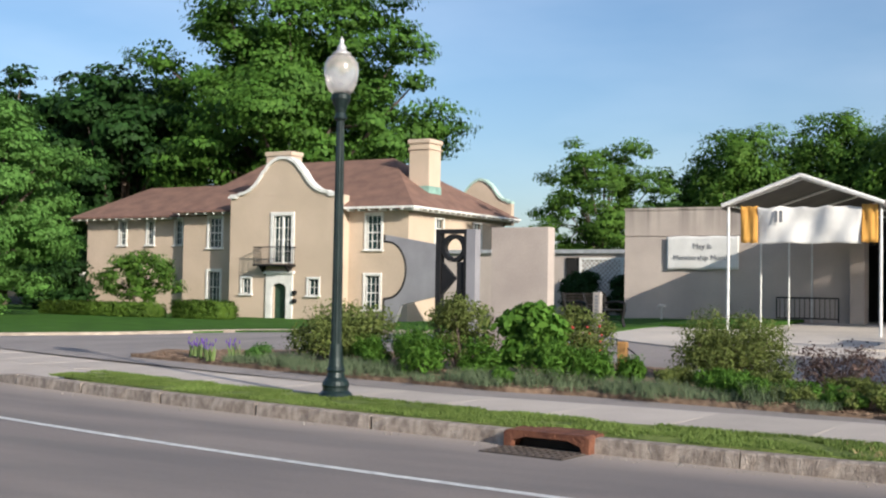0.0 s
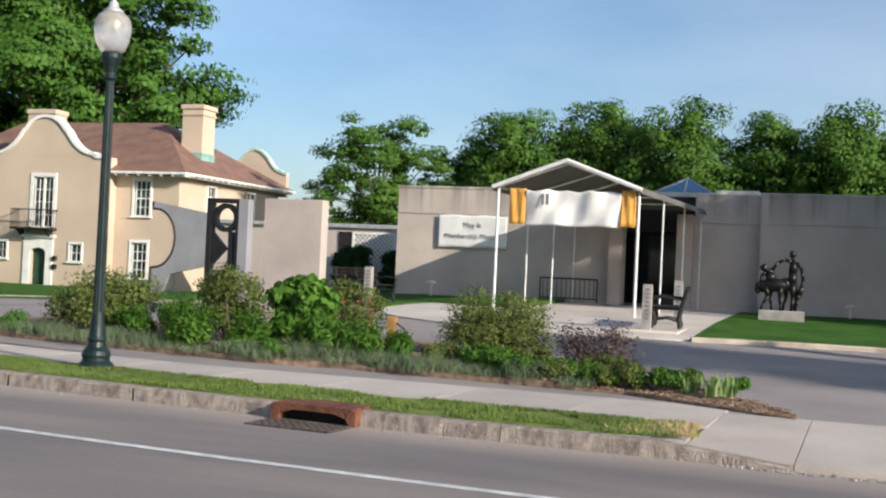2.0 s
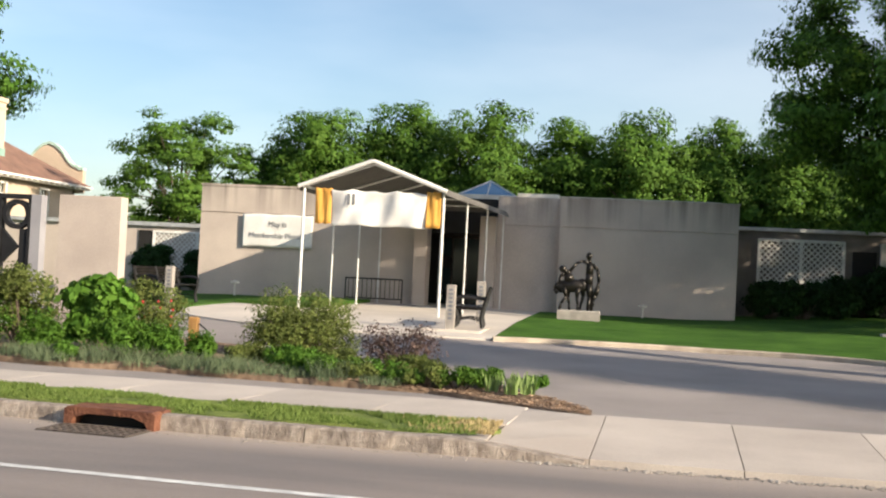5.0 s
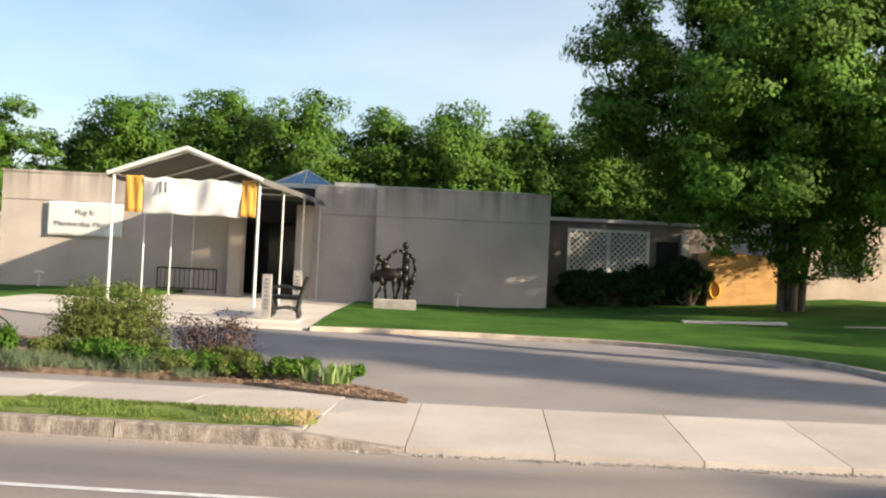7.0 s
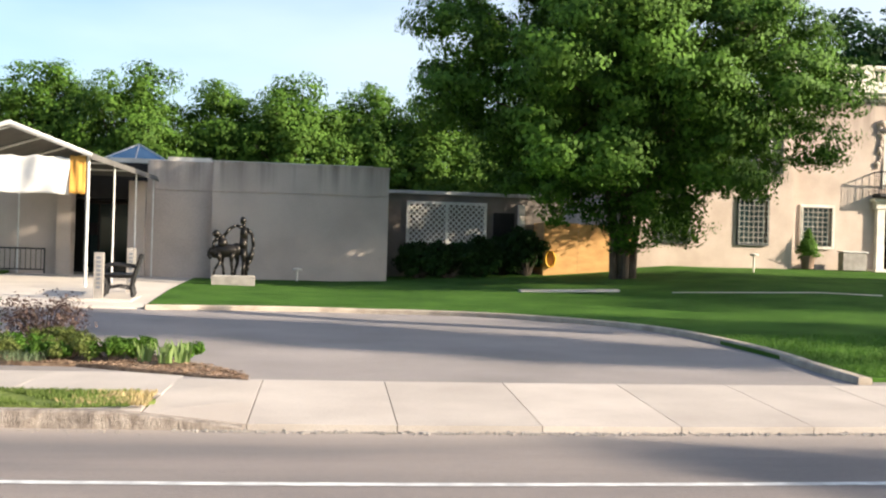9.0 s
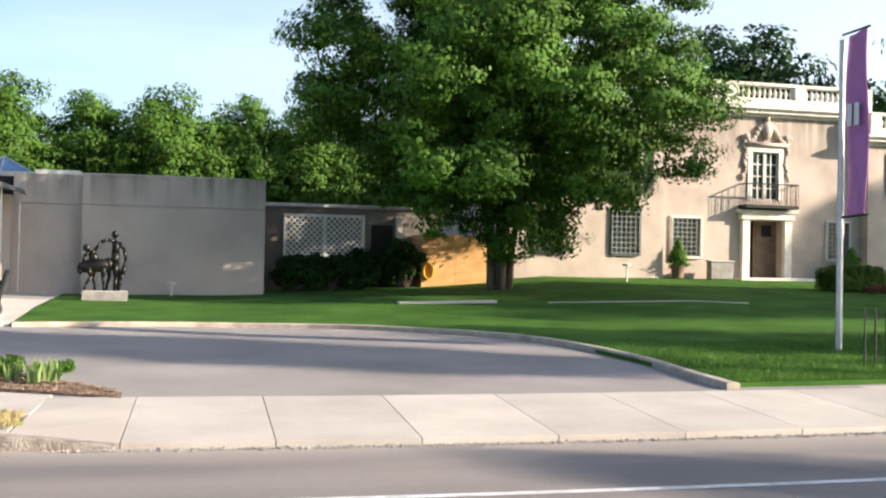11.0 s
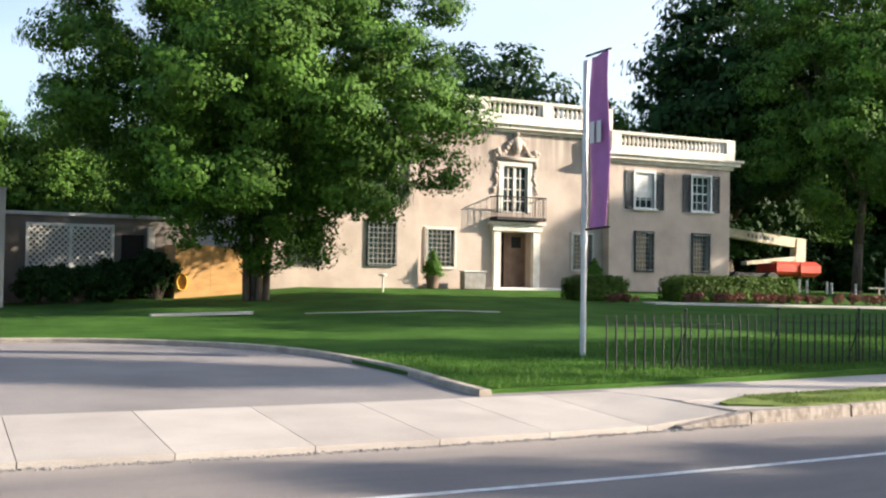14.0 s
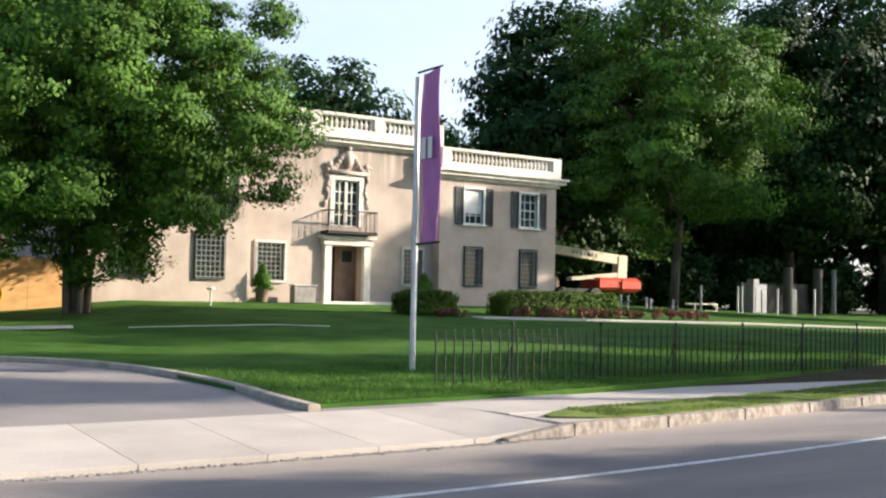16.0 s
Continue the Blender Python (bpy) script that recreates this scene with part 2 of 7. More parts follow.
SCULPT_GREY = mat("grey_steel", (0.30, 0.295, 0.31), (0.24, 0.235, 0.25), 1.5, 0.6, 0.1, 0.04, 50)
KERB_CAST = mat("cast_kerb", (0.46, 0.39, 0.31), (0.30, 0.25, 0.20), 3, 0.9, 0, 0.25, 40)
SLAB = mat("cast_slab", (0.44, 0.38, 0.335), (0.36, 0.31, 0.275), 1.1, 0.9, 0, 0.15, 40)
GLASS = glass_mat("window_glass", (0.02, 0.04, 0.042))
SKYGLASS = glass_mat("skylight_glass", (0.12, 0.22, 0.34))
BLIND = mat("drawn_blind", (0.75, 0.74, 0.71), None, 2, 0.8, 0, 0.03)
GLOBE = bpy.data.materials.new("frosted_globe")
GLOBE.use_nodes = True
gb = GLOBE.node_tree.nodes["Principled BSDF"]
gb.inputs["Base Color"].default_value = (0.72, 0.68, 0.62, 1)
gb.inputs["Roughness"].default_value = 0.25
gb.inputs["Transmission Weight"].default_value = 0.7

LEAF_BIG = leaf_mat("broad_leaf", (0.024, 0.072, 0.009), (0.074, 0.155, 0.020), 0.14)
# dark foliage, taken almost to black to paint in the wood's shade
LEAF_DIMMED = leaf_mat("shaded_dark_leaf", (0.008, 0.029, 0.006), (0.025, 0.064, 0.012), 0.1)
LEAF_MID = leaf_mat("maple_leaf", (0.022, 0.072, 0.009), (0.100, 0.185, 0.024), 0.14)
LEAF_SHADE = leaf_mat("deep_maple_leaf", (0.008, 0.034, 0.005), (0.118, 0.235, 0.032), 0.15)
LEAF_LIGHT = leaf_mat("light_leaf", (0.05, 0.13, 0.022), (0.105, 0.21, 0.045))
LEAF_HEDGE = leaf_mat("hedge_leaf", (0.030, 0.072, 0.010), (0.095, 0.15, 0.019))
LEAF_OLIVE = leaf_mat("olive_leaf", (0.065, 0.10, 0.022), (0.16, 0.185, 0.052))
LEAF_BRIGHT = leaf_mat("fresh_leaf", (0.038, 0.112, 0.013), (0.115, 0.225, 0.03))
LEAF_GREYGREEN = leaf_mat("lavender_leaf", (0.07, 0.108, 0.052), (0.175, 0.215, 0.125))
LEAF_PURPLE = leaf_mat("purple_leaf", (0.06, 0.042, 0.036), (0.145, 0.095, 0.085))
LEAF_IRIS = leaf_mat("iris_leaf", (0.11, 0.19, 0.05), (0.24, 0.32, 0.12))
PETAL = leaf_mat("rose_petal", (0.45, 0.03, 0.03), (0.6, 0.10, 0.08))
PETAL_VIOLET = leaf_mat("violet_petal", (0.10, 0.05, 0.25), (0.2, 0.12, 0.4))
GRASS_BLADE = leaf_mat("grass_blade", (0.07, 0.13, 0.02), (0.19, 0.24, 0.07), 0.3)
DRY = leaf_mat("dry_stalk", (0.25, 0.19, 0.09), (0.42, 0.34, 0.18), 0.2)


# geometry
class Geo:
    """Vertices and faces of one mesh."""

    def __init__(self):
        self.v, self.f = [], []

    def add(self, vs, fs):
        k = len(self.v)
        self.v += [tuple(p) for p in vs]
        self.f += [tuple(i + k for i in q) for q in fs]
        return self

    def box(self, x0, y0, z0, x1, y1, z1, c=0.0):
        x0, x1, y0, y1, z0, z1 = min(x0, x1), max(x0, x1), min(y0, y1), max(y0, y1), min(z0, z1), max(z0, z1)
        if c <= 0:
            vs = [(x, y, z) for z in (z0, z1) for x, y in ((x0, y0), (x1, y0), (x1, y1), (x0, y1))]
            return self.add(vs, [(3, 2, 1, 0), (4, 5, 6, 7), (0, 1, 5, 4), (1, 2, 6, 5), (2, 3, 7, 6), (3, 0, 4, 7)])
        vs = []
        for z, d in ((z0, c), (z0 + c, 0), (z1 - c, 0), (z1, c)):
            for x, y in ((x0 + d, y0 + d), (x1 - d, y0 + d), (x1 - d, y1 - d), (x0 + d, y1 - d)):
                vs.append((x, y, z))
        fs = [(3, 2, 1, 0), (12, 13, 14, 15)]
        for r in range(3):
            for i in range(4):
                j = (i + 1) % 4
                fs.append((r * 4 + i, r * 4 + j, r * 4 + 4 + j, r * 4 + 4 + i))
        return self.add(vs, fs)

    def tube(self, p, q, r0, r1=None, n=8, caps=True):
        r1 = r0 if r1 is None else r1
        p, q = Vector(p), Vector(q)
        d = (q - p).normalized()
        a = d.orthogonal().normalized()
        b = d.cross(a)
        vs = []
        for c, r in ((p, r0), (q, r1)):
            for i in range(n):
                t = 2 * math.pi * i / n
                vs.append(c + (a * math.cos(t) + b * math.sin(t)) * r)
        fs = [(i, (i + 1) % n, n + (i + 1) % n, n + i) for i in range(n)]
        if caps:
            fs += [tuple(range(n - 1, -1, -1)), tuple(range(n, 2 * n))]
        return self.add(vs, fs)

    def path(self, pts, radii, n=8):
        for i in range(len(pts) - 1):
            self.tube(pts[i], pts[i + 1], radii[i], radii[i + 1], n)
        return self

    def lathe(self, c, prof, n=16):
        vs = [(c[0] + r * math.cos(2 * math.pi * i / n), c[1] + r * math.sin(2 * math.pi * i / n), c[2] + z) for r, z in prof for i in range(n)]
        fs = []
        for k in range(len(prof) - 1):
            for i in range(n):
                j = (i + 1) % n
                fs.append((k * n + i, k * n + j, k * n + n + j, k * n + n + i))
        fs += [tuple(range(n - 1, -1, -1)), tuple(range((len(prof) - 1) * n, len(prof) * n))]
        return self.add(vs, fs)

    def prism(self, pts, a, b, axis="y"):
        """A flat outline swept from a to b along an axis; pts are (x, z), (y, z) or (x, y)."""
        def put(u, w, s):
            return {"y": (u, s, w), "x": (s, u, w), "z": (u, w, s)}[axis]
        n = len(pts)
        vs = [put(u, w, s) for s in (a, b) for u, w in pts]
        fs = [tuple(range(n)), tuple(range(2 * n - 1, n - 1, -1))]
        fs += [(i, n + i, n + (i + 1) % n, (i + 1) % n) for i in range(n)]
        return self.add(vs, fs)

    def ball(self, c, r, n=8, m=6, squash=(1, 1, 1)):
        prof = [(max(0.02, math.sin(math.pi * k / m)) * r, -math.cos(math.pi * k / m) * r) for k in range(m + 1)]
        k = len(self.v)
        self.lathe((0, 0, 0), prof, n)
        for i in range(k, len(self.v)):
            x, y, z = self.v[i]
            self.v[i] = (c[0] + x * squash[0], c[1] + y * squash[1], c[2] + z * squash[2])
        return self


def mesh(name, geo, material, smooth=False):
    me = bpy.data.meshes.new(name)
    me.from_pydata(geo.v, [], geo.f)
    b = bmesh.new()
    b.from_mesh(me)
    bmesh.ops.recalc_face_normals(b, faces=b.faces)
    b.to_mesh(me)
    b.free()
    if smooth:
        me.polygons.foreach_set("use_smooth", [True] * len(me.polygons))
    me.materials.append(material)
    return me


def part(name, geo, material, parent=None, label="", smooth=False):
    ob = new(name, mesh(name, geo, material, smooth))
    ob.parent = parent
    if label:
        ob["label"] = label
    return ob


def thing(name, label, category, group="", at=(0, 0, 0), kind=""):
    ob = new(name)
    ob.empty_display_size = 0.2
    ob.location = at
    return tagged(ob, label, category, group, kind)


SX = (-100, -32, -28, -13, -4, 2, 9.6, 14, 35, 60)
SV = (-0.012, -0.0135, -0.0125, 0.026, 0.026, 0.020, 0.031, 0.046, 0.046, 0.03)
KX, KV = (-30, -16, -13, -2, 3, 9.6), (1, 0.3, 0.25, 0.25, 0.7, 1)


def grade(x, y):
    """Height of the grounds behind the pavement."""
    return 0.15 + float(np.interp(x, SX, SV)) * (min(max(y - 13.2, 0), 15.3) + float(np.interp(x, KX, KV)) * min(max(y - 28.5, 0), 20))


def bend(x):
    """How far the street's lines swing away from a straight line."""
    d = abs(x - 2.2)
    return 0.0072 * d * d if d < 22 else 0.0072 * (484 + 44 * (d - 22))


def sheet(name, xs, low, high, rows, z, material, parent=None, skirt=0.0, kind="structure", label="", category=""):
    """A draped sheet: columns at xs, each from low(x) to high(x)."""
    g = Geo()
    for x in xs:
        a, b = low(x), high(x)
        for r in range(rows + 1):
            y = a + (b - a) * r / rows
            g.v.append((x, y, z(x, y)))
    n = rows + 1
    for i in range(len(xs) - 1):
        for r in range(rows):
            g.f.append((i * n + r, (i + 1) * n + r, (i + 1) * n + r + 1, i * n + r + 1))
    if skirt:
        loop = [i * n for i in range(len(xs))] + [(len(xs) - 1) * n + r for r in range(1, n)]
        loop += [i * n + rows for i in range(len(xs) - 2, -1, -1)] + [r for r in range(rows - 1, 0, -1)]
        k = len(g.v)
        g.v += [(g.v[i][0], g.v[i][1], g.v[i][2] - skirt) for i in loop]
        m = len(loop)
        g.f += [(loop[i], loop[(i + 1) % m], k + (i + 1) % m, k + i) for i in range(m)]
    ob = part(name, g, material, parent)
    return tagged(ob, label, category, kind=kind)


def steps(a, b, d):
    n = max(1, round((b - a) / d))
    return [a + (b - a) * i / n for i in range(n + 1)]


def leaf_mesh(name, centres, radii, count, size, material, seed, shell=0.55, squash=(1, 1, 0.8), droop=0.3, wide=0.55, ruffle=0.2):
    """Leaves strewn through clumps: each a folded four-cornered blade of its own."""
    rng = np.random.default_rng(seed)
    c, r = np.array(centres, float), np.array(radii, float)
    w = r ** 2
    pick = rng.choice(len(c), count, p=w / w.sum())
    tufts = 22
    td = rng.normal(size=(len(c), tufts, 3))
    td /= np.linalg.norm(td, axis=2)[:, :, None]
    tr = 0.55 + 0.45 * rng.random((len(c), tufts)) ** 0.5
    which = rng.integers(0, tufts, count)
    base = td[pick, which]
    off = np.clip(rng.normal(size=(count, 3)), -1.7, 1.7) * np.array([0.25, 0.25, 0.15])
    p = c[pick] + (base * tr[pick, which][:, None] + off) * r[pick][:, None] * np.array(squash)
    lone = rng.random(count) < (1 - shell) * 0.5
    p[lone] = c[pick][lone] + np.clip(rng.normal(size=(count, 3)), -1.2, 1.2)[lone] * r[pick][lone][:, None] * 0.5
    whole = p - c.mean(0)
    whole /= np.abs(whole).max(0) + 1e-6
    n = base * 0.7 + off * 1.1 + whole * (0.6 if ruffle < 0.4 else 0.25) + rng.normal(size=(count, 3)) * ruffle + np.array([0, 0, 0.3])
    n /= np.linalg.norm(n, axis=1)[:, None]
    t = np.cross(n, rng.normal(size=(count, 3)))
    t /= np.linalg.norm(t, axis=1)[:, None] + 1e-9
    t[:, 2] -= droop * rng.random(count)
    u = np.cross(n, t)
    s = size * (0.6 + 0.8 * rng.random(count))[:, None]
    v = np.stack([p - t * s * 0.5, p + u * s * wide * 0.5 + n * s * 0.10, p + t * s * 0.55, p - u * s * wide * 0.5 + n * s * 0.10], 1).reshape(-1, 3)
    me = bpy.data.meshes.new(name)
    me.vertices.add(len(v))
    me.vertices.foreach_set("co", v.ravel())
    me.loops.add(count * 4)
    me.loops.foreach_set("vertex_index", np.arange(count * 4, dtype=np.int32))
    me.polygons.add(count)
    me.polygons.foreach_set("loop_start", np.arange(0, count * 4, 4, dtype=np.int32))
    me.update(calc_edges=True)
    me.validate()
    me.materials.append(material)
    return me


def tree(name, label, x, y, z, height, rx, ry, trunk_r, crown_low, leaves, leaf_size, material, seed, lobes=40, group="", off=(0, 0),
         spread=0.27, top_shape=1.0, stems=1, flat=0.8, wide=0.6, ragged=False):
    """A broad tree: tapered trunk, forking limbs, and a crown of leaf clumps set unevenly over its outline."""
    rng = random.Random(seed)
    th = thing(name, label, "tree", group, (x, y, z))
    mid = (crown_low + height) / 2
    rz = (height - crown_low) / 2
    g = Geo()
    fork = crown_low + rz * 0.25
    bend_x, bend_y = rng.uniform(-0.3, 0.3), rng.uniform(-0.3, 0.3)
    pts = [(0, 0, -0.3), (0, 0, 0.25), (bend_x * 0.3, bend_y * 0.3, fork * 0.5), (bend_x, bend_y, fork), (off[0] * 0.5, off[1] * 0.5, mid + rz * 0.4)]
    g.path(pts, [trunk_r * 1.6, trunk_r * 1.15, trunk_r * 0.95, trunk_r * 0.75, trunk_r * 0.2], 10)
    for k in range(1, stems):
        a = 2.4 * k
        dx, dy = trunk_r * (0.9 + 0.15 * k) * math.cos(a), trunk_r * (0.9 + 0.15 * k) * math.sin(a)
        g.path([(dx, dy, -0.3), (dx * 1.2, dy * 1.2, fork * 0.5), (dx * 3.5, dy * 3.5, fork + rz * 0.5)], [trunk_r * 0.75, trunk_r * 0.6, trunk_r * 0.2], 9)
    cs, rs = [], []
    for i in range(lobes):
        t = (i + 0.5) / lobes
        zz = 1 - 2 * t
        a = i * 2.39996 + rng.uniform(-0.4, 0.4)
        rr = math.sqrt(max(0, 1 - zz * zz)) ** top_shape
        k = rng.uniform(0.5, 1.02) if ragged else rng.uniform(0.58, 0.96)
        size = spread * (rx + ry + rz) / 3 * (rng.uniform(0.45, 1.4) if ragged else rng.uniform(0.65, 1.25))
        cs.append((off[0] + rx * rr * k * math.cos(a), off[1] + ry * rr * k * math.sin(a), mid + rz * zz * k))
        rs.append(size)
    for i in range(lobes // 4):
        a, k = rng.uniform(0, 6.28), rng.uniform(0.1, 0.5)
        cs.append((off[0] + rx * k * math.cos(a), off[1] + ry * k * math.sin(a), mid + rz * rng.uniform(-0.4, 0.5)))
        rs.append(spread * (rx + ry + rz) / 3)
    for i in range(0, lobes, 3):
        c = Vector(cs[i])
        s = Vector((bend_x, bend_y, fork + rng.uniform(-0.15, 0.5) * rz))
        m = s.lerp(c, 0.5) + Vector((0, 0, 0.12 * rz))
        g.path([s, m, c], [trunk_r * 0.4, trunk_r * 0.22, trunk_r * 0.06], 6)
    part("trunk", g, BARK, th, smooth=True)
    crown = new("crown", leaf_mesh("crown", cs, rs, leaves, leaf_size, material, seed, squash=(1.1, 1.1, flat), wide=wide))
    crown.parent = th
    return th


def bush(name, label, category, x, y, z, rx, ry, h, leaves, size, material, seed, lobes=14, group="", wide=0.5, shell=0.3, stems=BARK):
    rng = random.Random(seed)
    th = thing(name, label, category, group, (x, y, z))
    cs, rs = [], []
    for i in range(lobes):
        a, k = rng.uniform(0, 6.28), math.sqrt(rng.random()) * 0.75
        top = math.sqrt(max(0.05, 1 - k * k))
        zz = rng.uniform(0.25, 0.82) * h * top + 0.05
        cs.append((rx * k * math.cos(a), ry * k * math.sin(a), zz))
        rs.append(rng.uniform(0.22, 0.36) * min((rx + ry) / 2, h) + 0.02)
    g = Geo()
    for c in cs:
        g.path([(c[0] * 0.15, c[1] * 0.15, -0.05), (c[0] * 0.6, c[1] * 0.6, c[2] * 0.6), c], [0.018, 0.012, 0.005], 4)
    part("stem", g, stems, th)
    ob = new("foliage", leaf_mesh("foliage", cs, rs, leaves, size, material, seed, shell, (1, 1, 1), 0.2, wide, 0.65))
    ob.parent = th
    return th



OFFSET = {}


def house_of(name, label, category, at, group=""):
    ob = thing(name, label, category, group, at)
    OFFSET[ob.name] = Vector(at)
    return ob


def piece(name, geo, material, parent, label="", smooth=False):
    """A part whose geometry is given in world coordinates."""
    o = OFFSET[parent.name]
    geo.v = [(x - o.x, y - o.y, z - o.z) for x, y, z in geo.v]
    ob = part(name, geo, material, parent, label, smooth)
    OFFSET[ob.name] = o
    return ob


def repeat(name, me, parent, places, label=""):
    """Alike parts on one mesh, at world places (x, y, z[, turn about z])."""
    o = OFFSET.get(parent.name, Vector((0, 0, 0)))
    for p in places:
        ob = new(name, me)
        ob.parent = parent
        ob.location = (p[0] - o.x, p[1] - o.y, p[2] - o.z)
        if len(p) > 3:
            ob.rotation_euler = (0, 0, p[3])


def wall_grid(g, u0, u1, z0, z1, face, thick, holes, axis="y"):
    """A wall plate with rectangular openings that go through it. axis y: runs along x at y=face; axis x: runs along y at x=face."""
    us = sorted({u0, u1, *[h[0] for h in holes], *[h[1] for h in holes]})
    zs = sorted({z0, z1, *[h[2] for h in holes], *[h[3] for h in holes]})

    def hole(u, z):
        return any(a < u < b and c < z < d for a, b, c, d in holes) or not (u0 < u < u1 and z0 < z < z1)

    def P(u, d, z):
        return (u, face + d, z) if axis == "y" else (face + d, u, z)
    for i in range(len(us) - 1):
        for k in range(len(zs) - 1):
            a, b, c, d = us[i], us[i + 1], zs[k], zs[k + 1]
            um, zm = (a + b) / 2, (c + d) / 2
            if hole(um, zm):
                continue
            for t in (0, thick):
                g.add([P(a, t, c), P(b, t, c), P(b, t, d), P(a, t, d)], [(0, 1, 2, 3)])
            if i == 0 or hole((us[i - 1] + a) / 2, zm):
                g.add([P(a, 0, c), P(a, thick, c), P(a, thick, d), P(a, 0, d)], [(0, 1, 2, 3)])
            if i == len(us) - 2 or hole((us[i + 2] + b) / 2, zm):
                g.add([P(b, 0, c), P(b, thick, c), P(b, thick, d), P(b, 0, d)], [(0, 1, 2, 3)])
            if k == 0 or hole(um, (zs[k - 1] + c) / 2):
                g.add([P(a, 0, c), P(b, 0, c), P(b, thick, c), P(a, thick, c)], [(0, 1, 2, 3)])
            if k == len(zs) - 2 or hole(um, (zs[k + 2] + d) / 2):
                g.add([P(a, 0, d), P(b, 0, d), P(b, thick, d), P(a, thick, d)], [(0, 1, 2, 3)])
    return g


def window(house, x0, x1, z0, z1, y, cols=2, rows=4, trim=0.11, mid=True, sill=True, glass=GLASS, paint=WHITE_TRIM, bar=0.03, label=""):
    """A window in a wall that faces the street at y: surround, sill, pane and glazing bars."""
    g = Geo()
    t = trim
    g.box(x0 - t, y - 0.05, z0, x0, y + 0.12, z1)
    g.box(x1, y - 0.05, z0, x1 + t, y + 0.12, z1)
    g.box(x0 - t, y - 0.06, z1, x1 + t, y + 0.12, z1 + t)
    w = piece("window", g, paint, house, label)
    if sill:
        piece("sill", Geo().box(x0 - t - 0.06, y - 0.13, z0 - 0.09, x1 + t + 0.06, y + 0.12, z0, 0.012), paint, w)
    piece("pane", Geo().box(x0, y + 0.11, z0, x1, y + 0.125, z1), glass, w)
    g = Geo()
    s = 0.05
    g.box(x0, y + 0.06, z0, x0 + s, y + 0.108, z1).box(x1 - s, y + 0.06, z0, x1, y + 0.108, z1)
    g.box(x0 + s, y + 0.06, z0, x1 - s, y + 0.108, z0 + s).box(x0 + s, y + 0.06, z1 - s, x1 - s, y + 0.108, z1)
    if mid:
        zm = (z0 + z1) / 2
        g.box(x0 + s, y + 0.055, zm - 0.03, x1 - s, y + 0.108, zm + 0.03)
    piece("sash", g, paint, w)
    for i in range(1, cols):
        xx = x0 + (x1 - x0) * i / cols
        piece("glazing_bar", Geo().box(xx - bar / 2, y + 0.075, z0 + s, xx + bar / 2, y + 0.109, z1 - s), paint, w)
    for i in range(1, rows):
        zz = z0 + (z1 - z0) * i / rows
        if not (mid and i * 2 == rows):
            piece("glazing_bar", Geo().box(x0 + s, y + 0.078, zz - bar / 2, x1 - s, y + 0.1085, zz + bar / 2), paint, w)
    return w


# ground, street and drive
far = steps(-900, -60, 60) + steps(-56, -8, 2) + steps(-7, 20, 1) + steps(21, 60, 2) + steps(100, 900, 60)


def ground_z(x, y):
    if y < 10.2 + bend(x) + 0.4:
        return -0.12
    return (grade(x, y) if y > 13 else 0.06) - 0.06 if y < 250 else grade(x, 80) - 0.06


g = Geo()
ys = [-900, -300, -100, -30, -8, 0, 8, 9.5, 10.5, 11.5, 13] + steps(14, 50, 1.5) + [55, 62, 75, 100, 160, 300, 600, 1500]
for x in far:
    for y in ys:
        g.v.append((x, y, ground_z(x, y)))
n = len(ys)
g.f = [(i * n + j, (i + 1) * n + j, (i + 1) * n + j + 1, i * n + j + 1) for i in range(len(far) - 1) for j in range(n - 1)]
tagged(part("ground", g, SOIL), "bare dark earth and rough grass reaching the horizon", "ground", kind="structure")

long_x = steps(-160, -30, 5) + steps(-28, 32, 1) + steps(35, 160, 5)
sheet("road", long_x, lambda x: -7 + bend(x) * 0.9, lambda x: 10.2 + bend(x), 6, lambda x, y: 0.0, ASPHALT, label="worn grey asphalt street with a pale edge", category="road")
sheet("road_edge_line", long_x, lambda x: 7.83 + bend(x), lambda x: 7.94 + bend(x), 1, lambda x, y: 0.005, PAINT_LINE, label="thin white painted edge line on the asphalt", category="road marking")
sheet("driveway", steps(-60, 12, 1), lambda x: (12.86 if x > -1.5 else 12.9) + min(bend(x), 8), lambda x: 27.5 if x > -26 else 30, 14,
      lambda x, y: grade(x, y) - 0.01, DRIVE, label="curved grey asphalt driveway in front of the museum", category="driveway")

# turf: each sheet stands a little proud of the drive behind its kerb
KERB_R = [(-2.35, 22.7), (0.0, 23.3), (2.1, 23.4), (4.2, 22.7), (6.1, 21.1), (7.05, 19.35), (7.42, 16.6), (7.3, 14.4), (7.25, 13.2)]


def kerb_x(y):
    k = sorted((b, a) for a, b in KERB_R[3:])
    return float(np.interp(y, [p[0] for p in k], [p[1] for p in k]))


def lawn_low(x):
    if x < 4.2:
        return float(np.interp(x, [p[0] for p in KERB_R[:4]], [p[1] for p in KERB_R[:4]]))
    if x < 7.42:
        return float(np.interp(x, [4.2, 6.1, 7.05, 7.42], [22.7, 21.1, 19.35, 16.6]))
    return 13.25 + bend(x)


